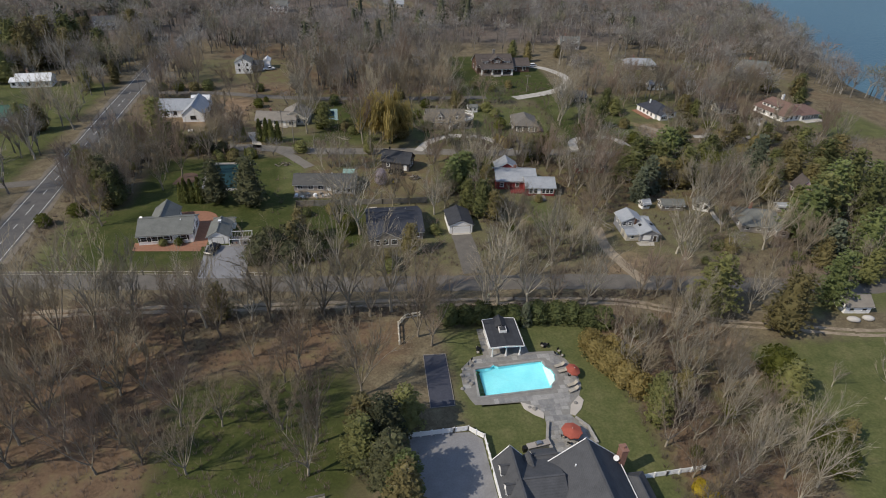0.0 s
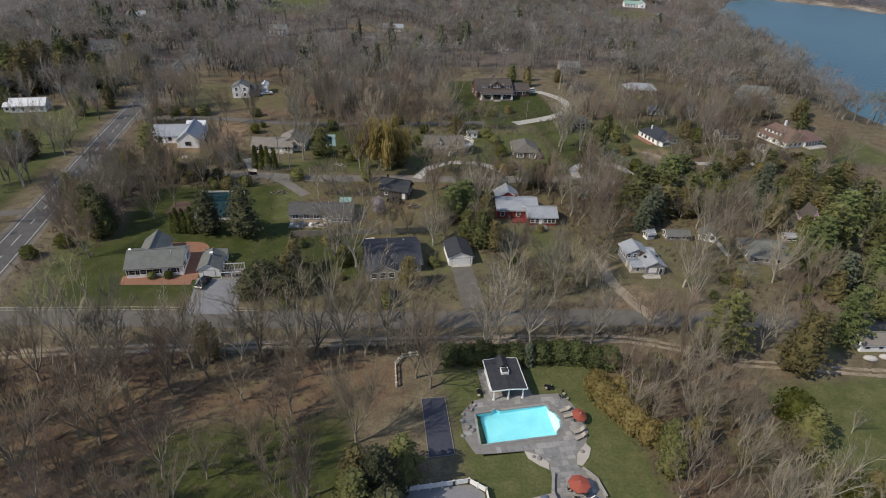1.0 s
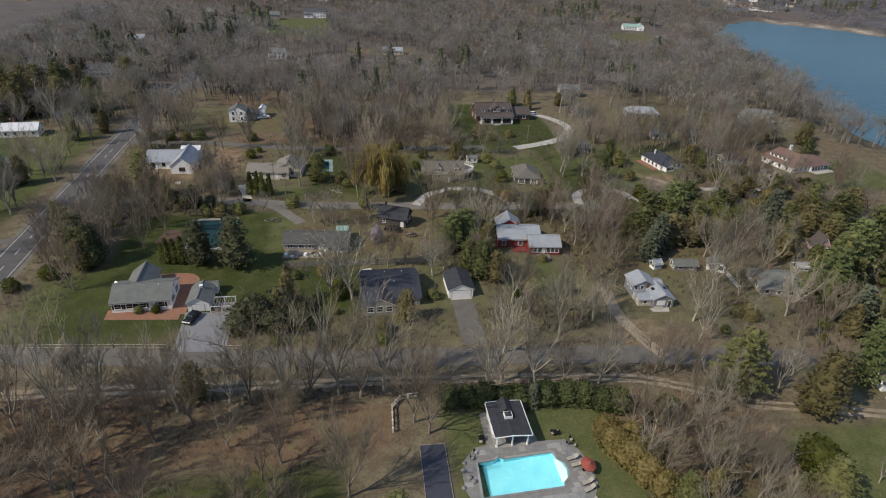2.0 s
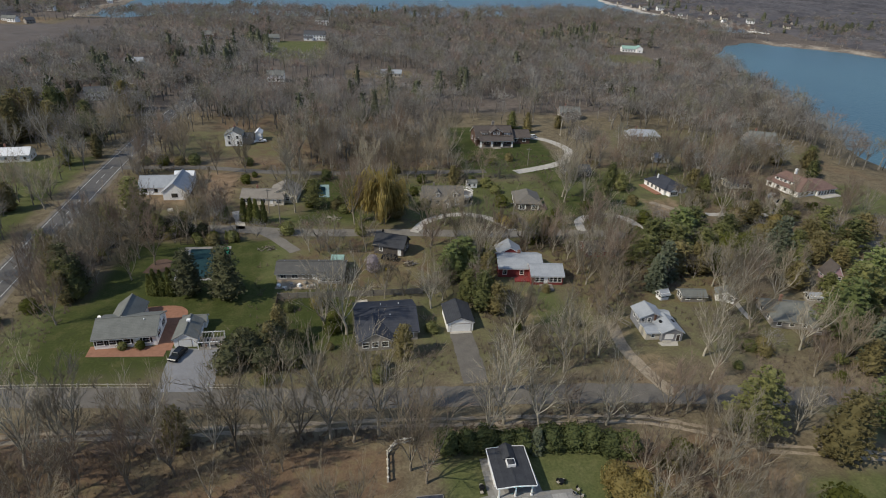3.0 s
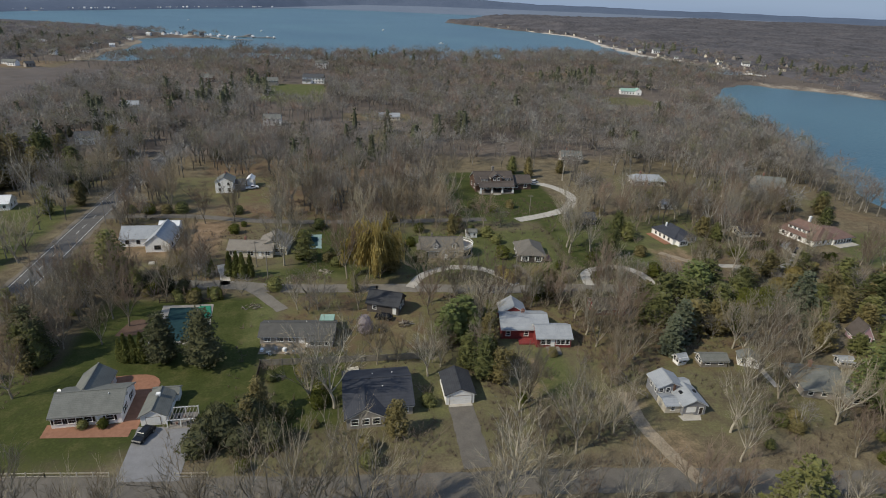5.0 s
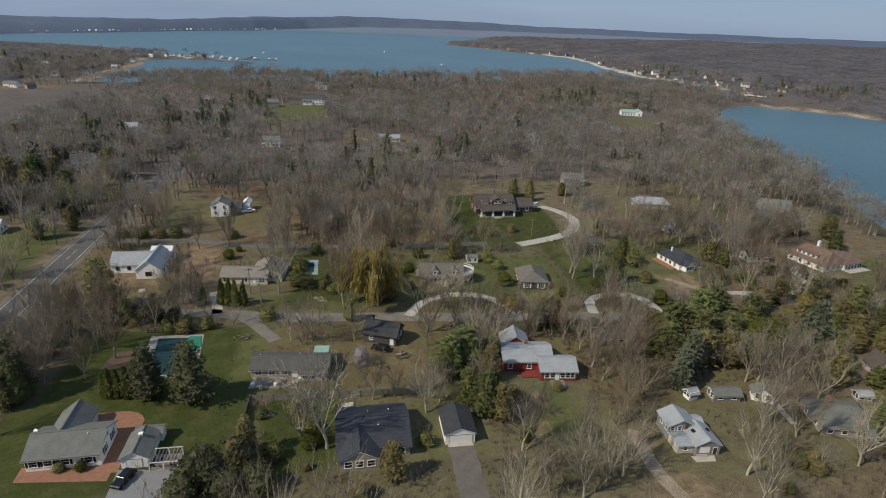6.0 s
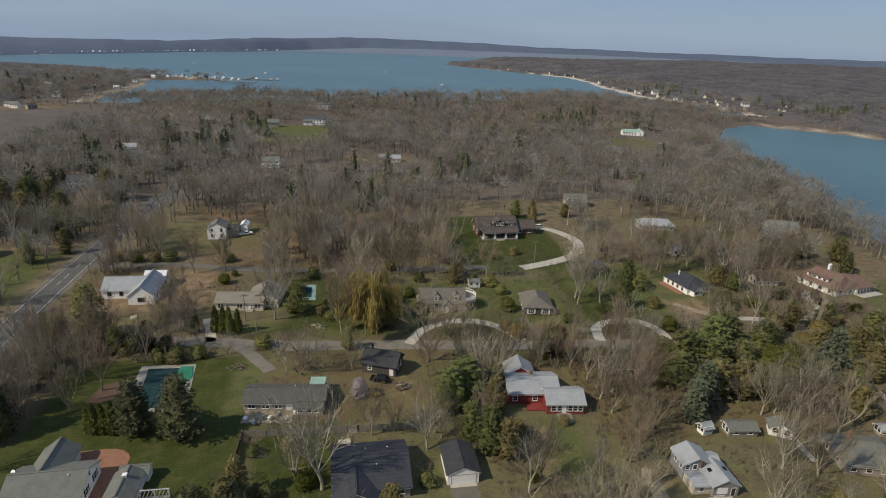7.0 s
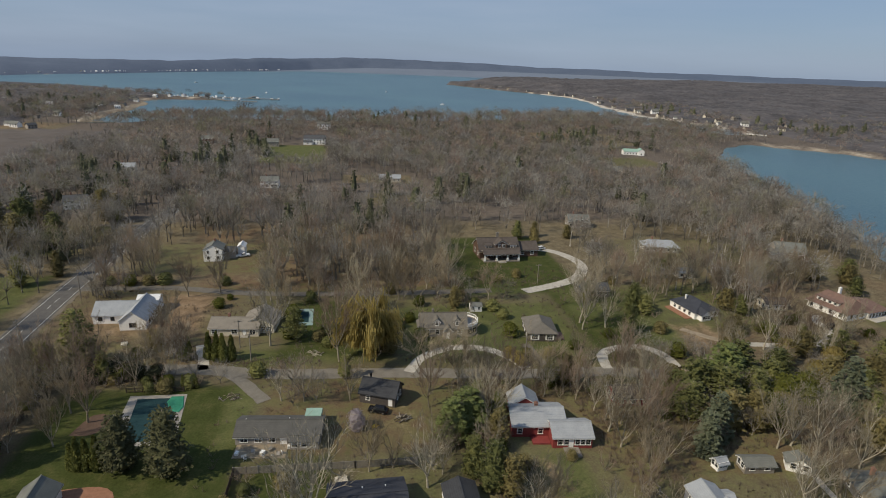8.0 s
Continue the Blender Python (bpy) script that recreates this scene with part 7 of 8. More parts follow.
# cabana
h = home("cabana", "white pool cabana with a dark roof and open front", 29.3, 84.8, -1, "cabana", (-4, -5, 4, 5), size=1.0)
wing(h, -2.9, -3.9, 2.9, 3.9, 2.6, 0.22, "y", "white_siding", "black_roof", base=2.5, over=0.35, edge=True)
part("wall", Shape().box(-2.9, -1.6, 0, 2.9, 3.9, 2.5), "white_siding", h)
for x in (-2.7, 0.0, 2.7):
    s = Shape()
    s.box(x - 0.12, -3.85, 0.06, x + 0.12, -3.6, 2.6, 0.02), s.box(x - 0.18, -3.9, 0.06, x + 0.18, -3.55, 0.3)
    part("post", s, "white_paint", h)
door(h, -1.2, -1.6, 0.06, 1.8, 2.1)
window(h, 1.5, -1.6, 0.9, 1.4, 1.2)
for y in (0.0, 2.4):
    window(h, -2.9, y, 1.0, 0.9, 1.2, "W")
s = Shape()
s.box(-0.7, -0.4, 2.7, 0.7, 1.0, 3.5)
c = part("cupola", s, "white_paint", h)
s = Shape()
s.prism([(-0.6, -0.3), (0.6, -0.3), (0.6, 0.9), (-0.6, 0.9)], 3.5, 4.0, 0.8)
part("cupola_roof", s, "black_roof", c)
wing(h, -0.9, 1.4, 0.9, 4.2, 3.0, 0.6, "y", "black_roof", "black_roof", base=2.5, over=0.2, trim="")

# main house
h = home("main_house", "large grey-roofed house with white trim and dormers", 30, 48, 0, block=(-10, -20, 14, 8), size=1.0)
wing(h, -1.4, -18, 9.0, 5.6, 3.8, 4.4, "y", "white_siding", "charcoal_roof", over=0.5, edge=True)
wing(h, -9.2, -18, -4.9, 7.6, 3.3, 2.6, "y", "white_siding", "charcoal_roof", over=0.4, edge=True)
wing(h, -7.2, -2.5, -0.6, 7.0, 3.3, 2.3, "x", "white_siding", "charcoal_roof", over=0.35)
wing(h, -4.9, 5.0, -3.3, 7.6, 3.5, 0.9, "y", "white_siding", "charcoal_roof", over=0.2, base=2.4)
wing(h, -3.0, 5.6, 0.4, 9.0, 2.7, 1.0, "x", "white_siding", "charcoal_roof", over=0.3)
wing(h, 9.2, -8.5, 12.6, 3.2, 2.6, 1.3, "y", "white_siding", "charcoal_roof", over=0.35, hip=1.6)
for y in (5.2, 2.0, -1.6):
    wing(h, -9.0, y - 0.75, -7.0, y + 0.75, 4.4, 0.75, "x", "white_siding", "charcoal_roof", base=3.3, over=0.18)
    window(h, -9.0, y, 3.55, 0.8, 0.75, "W")
window(h, -4.1, 7.6, 2.5, 0.8, 0.9, "N")
row_of_windows(h, (1.5, 4.2, 7.0), 5.6, 0.9, 1.3, 1.5, "N")
row_of_windows(h, (2.8, 5.0), 5.6, 4.4, 1.0, 1.2, "N")
row_of_windows(h, (-6, -2, 2), 9.0, 0.9, 1.2, 1.5, "E")
row_of_windows(h, (-6, -1, 4.5), -9.2, 0.9, 1.1, 1.4, "W")
window(h, -7.0, 7.6, 1.0, 1.2, 1.4, "N")
wing(h, -6.9, -4.4, -4.3, -1.5, 3.4, 1.2, "y", "white_siding", "charcoal_roof", over=0.25)
chimney(h, 9.7, 5.0, 0, 6.4, 1.0, 1.3)
s = Shape()
s.lathe([(0.05, 0), (0.3, 0.07), (0.45, 0.2)], 0, 0, 12)
part("satellite_dish", s, "white_paint", h).matrix_basis = pose(8.6, 4.6, 4.9, -50, 0, 160)
vents(h, (1.4, 3.0, 6.2))

# fences


def rail_fence(name, label, pts, mat, high=1.1, gap=2.4, rails=3, thick=0.1, infill=False, group=""):
    f = thing(name, label, "fence", group=group)
    for a, b in zip(pts, pts[1:]):
        a, b = Vector((*a, 0)), Vector((*b, 0))
        n = max(1, round((b - a).length / gap))
        for i in range(n + 1):
            p = a.lerp(b, i / n)
            s = Shape()
            s.box(-thick * 0.8, -thick * 0.8, -0.2, thick * 0.8, thick * 0.8, high + 0.08), s.prism([(-thick, -thick), (thick, -thick), (thick, thick), (-thick, thick)], high + 0.08, high + 0.2, 0.7)
            part("post", cached(("post", mat, high, thick), lambda: s.mesh("post", mat)), "", f).location = p
        for j in range(rails):
            z = high * (0.25 + 0.7 * j / max(1, rails - 1))
            part("rail", Shape().beam((a.x, a.y, z), (b.x, b.y, z), thick * 0.5, thick * 1.4), mat, f)
        if infill:
            d = (b - a).normalized()
            turn = math.degrees(math.atan2(d.y, d.x))
            m = max(1, int((b - a).length / 0.24))
            for i in range(m):
                p = a.lerp(b, (i + 0.5) / m)
                part("board", cached(("board", mat, high), lambda: Shape().box(-0.1, -0.02, 0.05, 0.1, 0.02, high).mesh("board", mat)), "", f).matrix_basis = pose(p.x, p.y, 0, 0, 0, turn)
    return f


rail_fence("white_fence", "white rail fence round the parking court", [(8.8, 64.0), (16.2, 64.2), (18.6, 64.3), (20.9, 62.3), (20.9, 56.6)], "white_paint", 1.2, 2.0, 4, 0.14)
rail_fence("white_fence", "white rail fence beside the lawn", [(43.4, 51.8), (47.6, 51.9), (54.0, 52.1)], "white_paint", 1.2, 2.0, 4, 0.14)
rail_fence("split_rail_fence", "weathered split-rail fence along the street", [(-76, 118.6), (-60, 117.2), (-45, 115.8), (-34.5, 114.6)], "cream_siding", 1.0, 3.0, 2, 0.09)
rail_fence("split_rail_fence", "weathered split-rail fence along the street", [(-23.5, 113.2), (-18, 112.6)], "cream_siding", 1.0, 3.0, 2, 0.09)
rail_fence("board_fence", "grey board fence behind the gardens", [(-13.2, 145.2), (-1.7, 145), (10, 144.6), (22.4, 144.5)], "grey_wood", 1.7, 2.4, 2, 0.12, True)
rail_fence("board_fence", "dark board fence along the lawn", [(-13.2, 145.0), (-13.4, 137), (-13.8, 128.5)], "dark_wood", 1.6, 2.4, 2, 0.12, True)
rail_fence("pool_fence", "dark rail fence beside the covered pool", [(-43, 177.5), (-30, 176.8)], "dark_wood", 1.3, 2.0, 3, 0.12)
rail_fence("garden_fence", "low grey timber garden frame", [(9.3, 86.6), (9.6, 92.2), (11.2, 94.4), (14.4, 94.9)], "cream_siding", 1.0, 1.8, 2, 0.2)
for line in ([(32.3, 64.2), (31.1, 60.9), (31.3, 58.2)], [(37.3, 64.6), (38.8, 62.4), (39.1, 59.0)]):
    wall = thing("terrace_wall", "low grey stone wall beside the terrace", "garden wall", group="terrace walls")
    for a, b in zip(line, line[1:]):
        d = (Vector(b) - Vector(a))
        for i in range(max(1, round(d.length / 0.9))):
            n = max(1, round(d.length / 0.9))
            p, q = Vector(a) + d * (i + 0.02) / n, Vector(a) + d * (i + 0.98) / n
            part("wall_stone", Shape().beam((*p, 0.25), (*q, 0.25), 0.36, 0.5), "bluestone", wall)
        part("cap_stone", Shape().beam((*a, 0.53), (*b, 0.53), 0.46, 0.08), "coping", wall)
rail_fence("garden_trellis", "pale timber trellis beside the cottage", [(64.4, 131.6), (66.8, 133.2), (67.6, 130.6), (65.4, 129.6), (64.4, 131.6)], "grey_wood", 1.6, 2.2, 2, 0.1)
rail_fence("garden_trellis", "pale timber trellis beside the cottage", [(67.4, 130.4), (68.2, 127.0), (69.6, 124.6)], "grey_wood", 1.2, 2.0, 2, 0.1)

# court, covered pools, terraces
court = solid("game_court", Shape().prism([(13.1, 69.8), (17.4, 69.9), (17.8, 82.9), (13.5, 83.0)], -0.05, 0.07), "court_blue", "dark blue-grey game court with pale border", "court", "structure")
for a, c in (((13.1, 69.8), (17.4, 69.9)), ((17.4, 69.9), (17.8, 82.9)), ((17.8, 82.9), (13.5, 83.0)), ((13.5, 83.0), (13.1, 69.8))):
    part("border_board", Shape().beam((*a, 0.1), (*c, 0.1), 0.12, 0.14), "grey_wood", court)
p = thing("covered_pool", "in-ground pool under a dark teal winter cover", "pool")
part("paving", Shape().prism([(-40.2, 156.4), (-26.8, 156.0), (-28.9, 175.6), (-41.6, 175.8)], -0.05, 0.06), "coping", p)
part("cover", Shape().prism([(-37.6, 157.8), (-28.4, 157.4), (-30.2, 174.0), (-39.6, 174.3)], 0.05, 0.16, 0.01), "pool_cover", p)
part("tarp", Shape().prism([(-31.0, 168.6), (-28.9, 167.8), (-28.4, 170.0), (-29.4, 174.6), (-32.2, 174.7), (-32.6, 172.4)], 0.15, 0.24, 0.1), "green_tarp", p, "bright green folded tarp")
solid("mulch_bed", Shape().prism(curve_outline([(-49, 161.5), (-45.5, 161), (-43, 163), (-43.2, 168), (-47, 168.6)], 1.5), -0.05, 0.05), "mulch", "bed of red-brown mulch beside the covered pool", "planting bed", "structure")
p = thing("covered_pool", "small pool under a dark cover on a lawn", "pool")
part("paving", Shape().prism([(-7.4, 212.0), (-1.6, 211.6), (-1.9, 224.0), (-8.0, 224.2)], -0.05, 0.06), "pool_edge", p)
part("cover", Shape().prism([(-6.0, 214.0), (-3.0, 213.8), (-3.3, 221.8), (-6.6, 222.0)], 0.05, 0.14, 0.01), "pool_cover", p)
s = Shape()
s.prism([(-50.2, 126.0), (-34.6, 124.6), (-34.6, 128.4), (-50.4, 129.6)], -0.05, 0.055)
s.prism([(-37.2, 126.8), (-33.6, 126.6), (-33.6, 138.0), (-33.2, 139.8), (-33.3, 141.4), (-34.0, 142.8), (-35.2, 143.9), (-36.8, 144.5), (-38.8, 144.7), (-44.0, 144.4), (-44.0, 136.0), (-37.2, 136.0)], -0.05, 0.058)
solid("brick_terrace", s, "brick_paving", "red brick terrace round the ranch house", "terrace", "structure")


# vehicles
def car_shape(kind="car"):
    body, glass = Shape(), Shape()
    L, W = (4.6, 1.85) if kind == "car" else (5.6, 2.0)
    hood = [(-L / 2, 0.35), (-L / 2, 0.75), (-L / 2 + 0.15, 0.9), (-L * 0.22, 0.98), (L * 0.36 if kind == "car" else -0.1, 1.0), (L / 2 - 0.1, 0.95), (L / 2, 0.8), (L / 2, 0.35)]
    k = len(hood)
    body.v = [(x, -W / 2 + (0.06 if z > 0.9 else 0), z) for x, z in hood] + [(x, W / 2 - (0.06 if z > 0.9 else 0), z) for x, z in hood]
    body.f = [tuple(range(k)), tuple(range(2 * k - 1, k - 1, -1))] + [(i, k + i, k + (i + 1) % k, (i + 1) % k) for i in range(k)]
    x0, x1 = (-L * 0.22, L * 0.4) if kind == "car" else (-L * 0.2, 0.5)
    glass.prism([(x0, -W / 2 + 0.1), (x1, -W / 2 + 0.1), (x1, W / 2 - 0.1), (x0, W / 2 - 0.1)], 0.97, 1.48, 0.16)
    roof = Shape()
    c = (x0 + x1) / 2
    w = (x1 - x0) / 2 * 0.82
    roof.prism([(c - w, -W / 2 + 0.25), (c + w, -W / 2 + 0.25), (c + w, W / 2 - 0.25), (c - w, W / 2 - 0.25)], 1.47, 1.54, 0.08)
    return body, glass, roof, L, W


def car(name, label, x, y, turn, paint, kind="car"):
    c = thing(name, label, "car", pose(x, y, 0.07, 0, 0, turn))
    body, glass, roof, L, W = car_shape(kind)
    part("body", body, paint, c)
    part("cabin_glass", glass, "window_glass", c)
    part("roof", roof, paint, c)
    for sx in (-0.31, 0.3):
        for sy in (-1, 1):
            t = Shape()
            t.lathe([(0.22, -0.1), (0.33, -0.1), (0.34, 0.1), (0.22, 0.1)], 0, 0, 12)
            wheel = part("wheel", t, "rubber", c)
            wheel.matrix_basis = pose(sx * L, sy * (W / 2 - 0.08), 0.33, 90, 0, 0)
            part("rim", Shape().lathe([(0.21, -0.105), (0.21, 0.105)], 0, 0, 10), "steel", wheel)
    for sy in (-1, 1):
        part("headlight", Shape().box(-L / 2 - 0.02, sy * 0.65 - 0.13, 0.62, -L / 2 + 0.05, sy * 0.65 + 0.13, 0.72), "steel", c)
        part("tail_light", Shape().box(L / 2 - 0.05, sy * 0.7 - 0.15, 0.6, L / 2 + 0.02, sy * 0.7 + 0.15, 0.8), "red_canvas", c)
    return c


car("black_car", "black estate car parked on a drive", -31.6, 124.2, 70, "black_car")
car("black_car", "black car parked beside a cottage", 15.6, 163.6, -20, "black_car")
car("white_pickup", "white pickup truck beside the farmhouse", -32.6, 278.4, 200, "white_car", "pickup")
car("white_car", "white car parked on a gravel drive", 93.6, 282.6, 20, "white_car")
car("dark_car", "dark car on a pale drive", 163.5, 196.5, 30, "black_car")

# poles
for x, y, turn, hh in ((-76.6, 238, 80, 10), (-20.7, 198.8, 10, 8.5), (-16.5, 190.4, 10, 8.5), (56.2, 182.2, 5, 9), (79.5, 242.8, 0, 7.5), (-95, 210, 80, 10), (-76.4, 160, 80, 10), (-76.0, 200, 80, 10), (-92, 150, 80, 9)):
    p = thing("utility_pole", "weathered wooden utility pole beside the road", "utility pole", pose(x, y, 0, 0, 0, turn), "utility poles")
    part("pole", Shape().tube([Vector((0, 0, -0.3)), Vector((0, 0, hh))], [0.16, 0.11], 8), "grey_wood", p)
    part("crossarm", Shape().box(-1.1, -0.06, hh - 0.7, 1.1, 0.06, hh - 0.55), "grey_wood", p)
    for q in (-0.9, -0.3, 0.3, 0.9):
        part("insulator", Shape().lathe([(0.03, hh - 0.55), (0.06, hh - 0.48), (0.05, hh - 0.38)], q, 0, 8), "steel", p)


# terrace furniture
def umbrella(x, y, r, z, lean, label):
    u = thing("parasol", label, "parasol", pose(x, y, 0.09, lean, lean * 0.6, 20), "red parasols")
    part("pole", Shape().tube([Vector((0, 0, 0)), Vector((0, 0, z + 0.1))], [0.035, 0.03], 8), "white_paint", u)
    part("base", Shape().lathe([(0.32, 0), (0.32, 0.07), (0.06, 0.12)], 0, 0, 12), "black_metal", u)
    for i in range(8):
        a, c = 2 * math.pi * i / 8, 2 * math.pi * (i + 1) / 8
        s = Shape()
        p, q, t = Vector((math.cos(a) * r, math.sin(a) * r, z - 0.55)), Vector((math.cos(c) * r, math.sin(c) * r, z - 0.55)), Vector((0, 0, z))
        mid = (p + q) / 2 * 0.97
        mid.z = z - 0.5
        s.face(p, mid, t), s.face(mid, q, t)
        s.face(p, p - Vector((0, 0, 0.16)), mid - Vector((0, 0, 0.16)), mid), s.face(mid, mid - Vector((0, 0, 0.16)), q - Vector((0, 0, 0.16)), q)
        part("panel", s, "red_canvas", u)
    part("finial", Shape().lathe([(0.04, z), (0.07, z + 0.06), (0.02, z + 0.14)], 0, 0, 8), "white_paint", u)


umbrella(35.0, 60.6, 1.75, 2.5, 0, "open brick-red parasol over the patio table")
umbrella(39.8, 74.6, 1.4, 2.3, 14, "tilted brick-red parasol beside the pool loungers")


def chair(x, y, turn, mat="black_metal", group="terrace chairs"):
    c = thing("patio_chair", "dark metal patio chair with beige seat", "chair", pose(x, y, 0.09, 0, 0, turn), group)
    part("seat", Shape().box(-0.26, -0.26, 0.4, 0.26, 0.26, 0.48, 0.04), "beige_cloth", c)
    part("backrest", Shape().beam((0, 0.27, 0.48), (0, 0.36, 0.98), 0.5, 0.06), mat, c)
    for sx in (-0.23, 0.23):
        for sy in (-0.23, 0.25):
            part("leg", Shape().beam((sx, sy, 0), (sx, sy, 0.4), 0.04), mat, c)


def table(x, y, r=0.75, label="round dark metal patio table"):
    t = thing("patio_table", label, "table", pose(x, y, 0.09))
    part("tabletop", Shape().lathe([(r, 0.70), (r + 0.02, 0.72), (r, 0.74)], 0, 0, 20), "black_metal", t)
    part("pedestal", Shape().lathe([(0.32, 0), (0.3, 0.04), (0.05, 0.1), (0.05, 0.7)], 0, 0, 10), "black_metal", t)


def lounger(x, y, turn):
    c = thing("sun_lounger", "beige sun lounger with raised back beside the pool", "lounger", pose(x, y, 0.09, 0, 0, turn), "sun loungers")
    part("mattress", Shape().box(-0.33, -1.0, 0.32, 0.33, 0.45, 0.42, 0.05), "beige_cloth", c)
    part("backrest", Shape().beam((0, 0.45, 0.37), (0, 1.0, 0.85), 0.66, 0.1), "beige_cloth", c)
    for sx in (-0.28, 0.28):
        part("side_rail", Shape().beam((sx, -1.0, 0.28), (sx, 0.9, 0.28), 0.05), "black_metal", c)
        for sy in (-0.85, 0.7):
            part("leg", Shape().beam((sx, sy, 0), (sx, sy, 0.28), 0.05), "black_metal", c)


table(35.0, 60.6)
for i in range(5):
    a = 2 * math.pi * i / 5 + 0.4
    chair(35.0 + 1.25 * math.cos(a), 60.6 + 1.25 * math.sin(a), math.degrees(a) - 90)
for x, y, t in ((39.4, 72.0, -75), (39.2, 70.7, -70), (38.9, 75.6, -80), (38.6, 77.0, -80)):
    lounger(x, y, t)
for x, y, t in ((39.0, 80.2, 120), (40.0, 79.6, 60), (39.8, 80.8, 30), (22.6, 80.0, 40), (21.8, 79.0, 70), (37.0, 82.6, 20), (38.0, 82.9, 200), (24.0, 82.2, 0), (24.2, 83.6, 180)):
    chair(x, y, t)
table(24.2, 82.9, 0.5, "small dark metal side table")
table(37.5, 82.6, 0.5, "small dark metal side table")
g = thing("outdoor_kitchen", "grey stone outdoor kitchen with steel grill", "grill", pose(29.2, 59.6, 0.0, 0, 0, 8))
part("counter", Shape().box(-1.9, -0.45, 0, 1.9, 0.45, 0.88, 0.03), "stone_joint", g)
part("worktop", Shape().box(-2.0, -0.52, 0.88, 2.0, 0.52, 0.95, 0.03), "grey_siding", g)
part("grill_hood", Shape().prism([(-0.5, -0.35), (0.5, -0.35), (0.5, 0.35), (-0.5, 0.35)], 0.95, 1.35, 0.15), "steel", g)
part("fridge_box", Shape().box(-2.7, -0.35, 0, -2.1, 0.35, 0.9, 0.05), "black_metal", g)
# glazed lean-to beside the ranch garage
g = thing("greenhouse_frame", "white timber pergola over stored pots", "pergola", pose(-25.6, 128.2, 0))
for x in (-2.4, 0, 2.4):
    for y in (-1.9, 1.9):
        part("post", Shape().box(x - 0.08, y - 0.08, 0, x + 0.08, y + 0.08, 1.75), "white_paint", g)
for y in (-1.9, 1.9):
    part("beam", Shape().beam((-2.6, y, 1.8), (2.6, y, 1.8), 0.12, 0.14), "white_paint", g)
for i in range(9):
    part("rafter", Shape().beam((-2.5 + i * 0.625, -2.1, 1.92), (-2.5 + i * 0.625, 2.1, 1.92), 0.07, 0.1), "grey_siding", g)
for i in range(9):
    part("pot", Shape().lathe([(0.16, 0.12), (0.24, 0.5), (0.22, 0.52)], -2.0 + (i % 5) * 1.0, -1.0 + (i // 5) * 1.8, 9), ("black_metal", "red_brick", "grey_wood")[i % 3], g)
part("deck", Shape().box(-2.3, -2.3, 0, 2.3, 2.3, 0.12), "grey_wood", g)
# clutter on the patio of the long grey house
rng = random.Random(44)
for i in range(7):
    x, y = -13.5 + i * 1.7 + rng.uniform(-0.4, 0.4), 151.2 + rng.uniform(-1.2, 1.2)
    b = thing("storage_box", "pale storage box lying on the patio", "box", pose(x, y, 0.1, 0, 0, rng.uniform(0, 90)), "patio clutter")
    part("box", Shape().box(-0.5, -0.35, 0, 0.5, 0.35, rng.uniform(0.5, 0.9), 0.03), ("white_paint", "grey_wood", "grey_siding")[i % 3], b)
    part("lid", Shape().box(-0.54, -0.39, 0.45, 0.54, 0.39, 0.52, 0.03), "cream_siding", b)
for x, y, t in ((-8.0, 149.4, 30), (-6.4, 149.8, 200), (-11.6, 149.2, 80), (-4.4, 150.6, 120)):
    chair(x, y, t, "white_paint", "patio chairs by the fence")
bench = thing("garden_bench", "weathered timber garden bench on rough grass", "bench", pose(-5.8, 54.4, 0, 0, 0, 6))
for y in (-0.25, -0.05, 0.15):
    part("seat_slat", Shape().box(-1.3, y, 0.42, 1.3, y + 0.16, 0.47), "grey_wood", bench)
for z in (0.6, 0.8):
    part("back_slat", Shape().box(-1.3, 0.34, z, 1.3, 0.39, z + 0.14), "grey_wood", bench)
for x in (-1.2, 0.0, 1.2):
    part("leg", Shape().box(x - 0.05, -0.22, 0, x + 0.05, -0.12, 0.42), "grey_wood", bench)
    part("back_leg", Shape().box(x - 0.05, 0.30, 0, x + 0.05, 0.40, 1.0), "grey_wood", bench)
# log heap and yard clutter near the cottage
rng = random.Random(8)
pile = thing("brush_pile", "heap of cut logs and brush on bare earth", "log pile", pose(20.9, 160.2, 0))
for i in range(26):
    a, q = rng.uniform(0, 6.28), rng.uniform(0, 1.6)
    d = Vector((rng.uniform(-1, 1), rng.uniform(-1, 1), rng.uniform(-0.1, 0.25))).normalized() * rng.uniform(0.5, 1.3)
    c = Vector((math.cos(a) * q, math.sin(a) * q, 0.2 + 0.7 * (1 - q / 1.7) * rng.random()))
    part("log", Shape().tube([c - d, c + d], [0.12, 0.1], 6), ("dark_wood", "grey_wood", "bark")[i % 3], pile)
for name, label, x, y, n, wide, mats in (("debris_pile", "low heap of grey brush and stones beside a drive", -18.7, 173, 26, 2.6, ("dark_wood", "grey_wood", "bark")), ("fallen_branches", "heap of pale fallen branches on rough grass", 0.2, 193.6, 18, 2.6, ("pale_bark", "grey_wood", "pale_bark"))):
    heap = thing(name, label, "brush heap", pose(x, y, 0))
    for i in range(n):
        a, q = rng.uniform(0, 6.28), wide * rng.random() ** 0.7
        d = Vector((rng.uniform(-1, 1), rng.uniform(-1, 1), rng.uniform(-0.15, 0.45))).normalized() * rng.uniform(0.4, 1.2)
        c = Vector((math.cos(a) * q, math.sin(a) * q * 0.6, 0.15 + 0.5 * (1 - q / wide) * rng.random()))
        part("branch", Shape().tube([c - d, c + d * 0.2, c + d], [0.09, 0.07, 0.03], 5), mats[i % 3], heap)
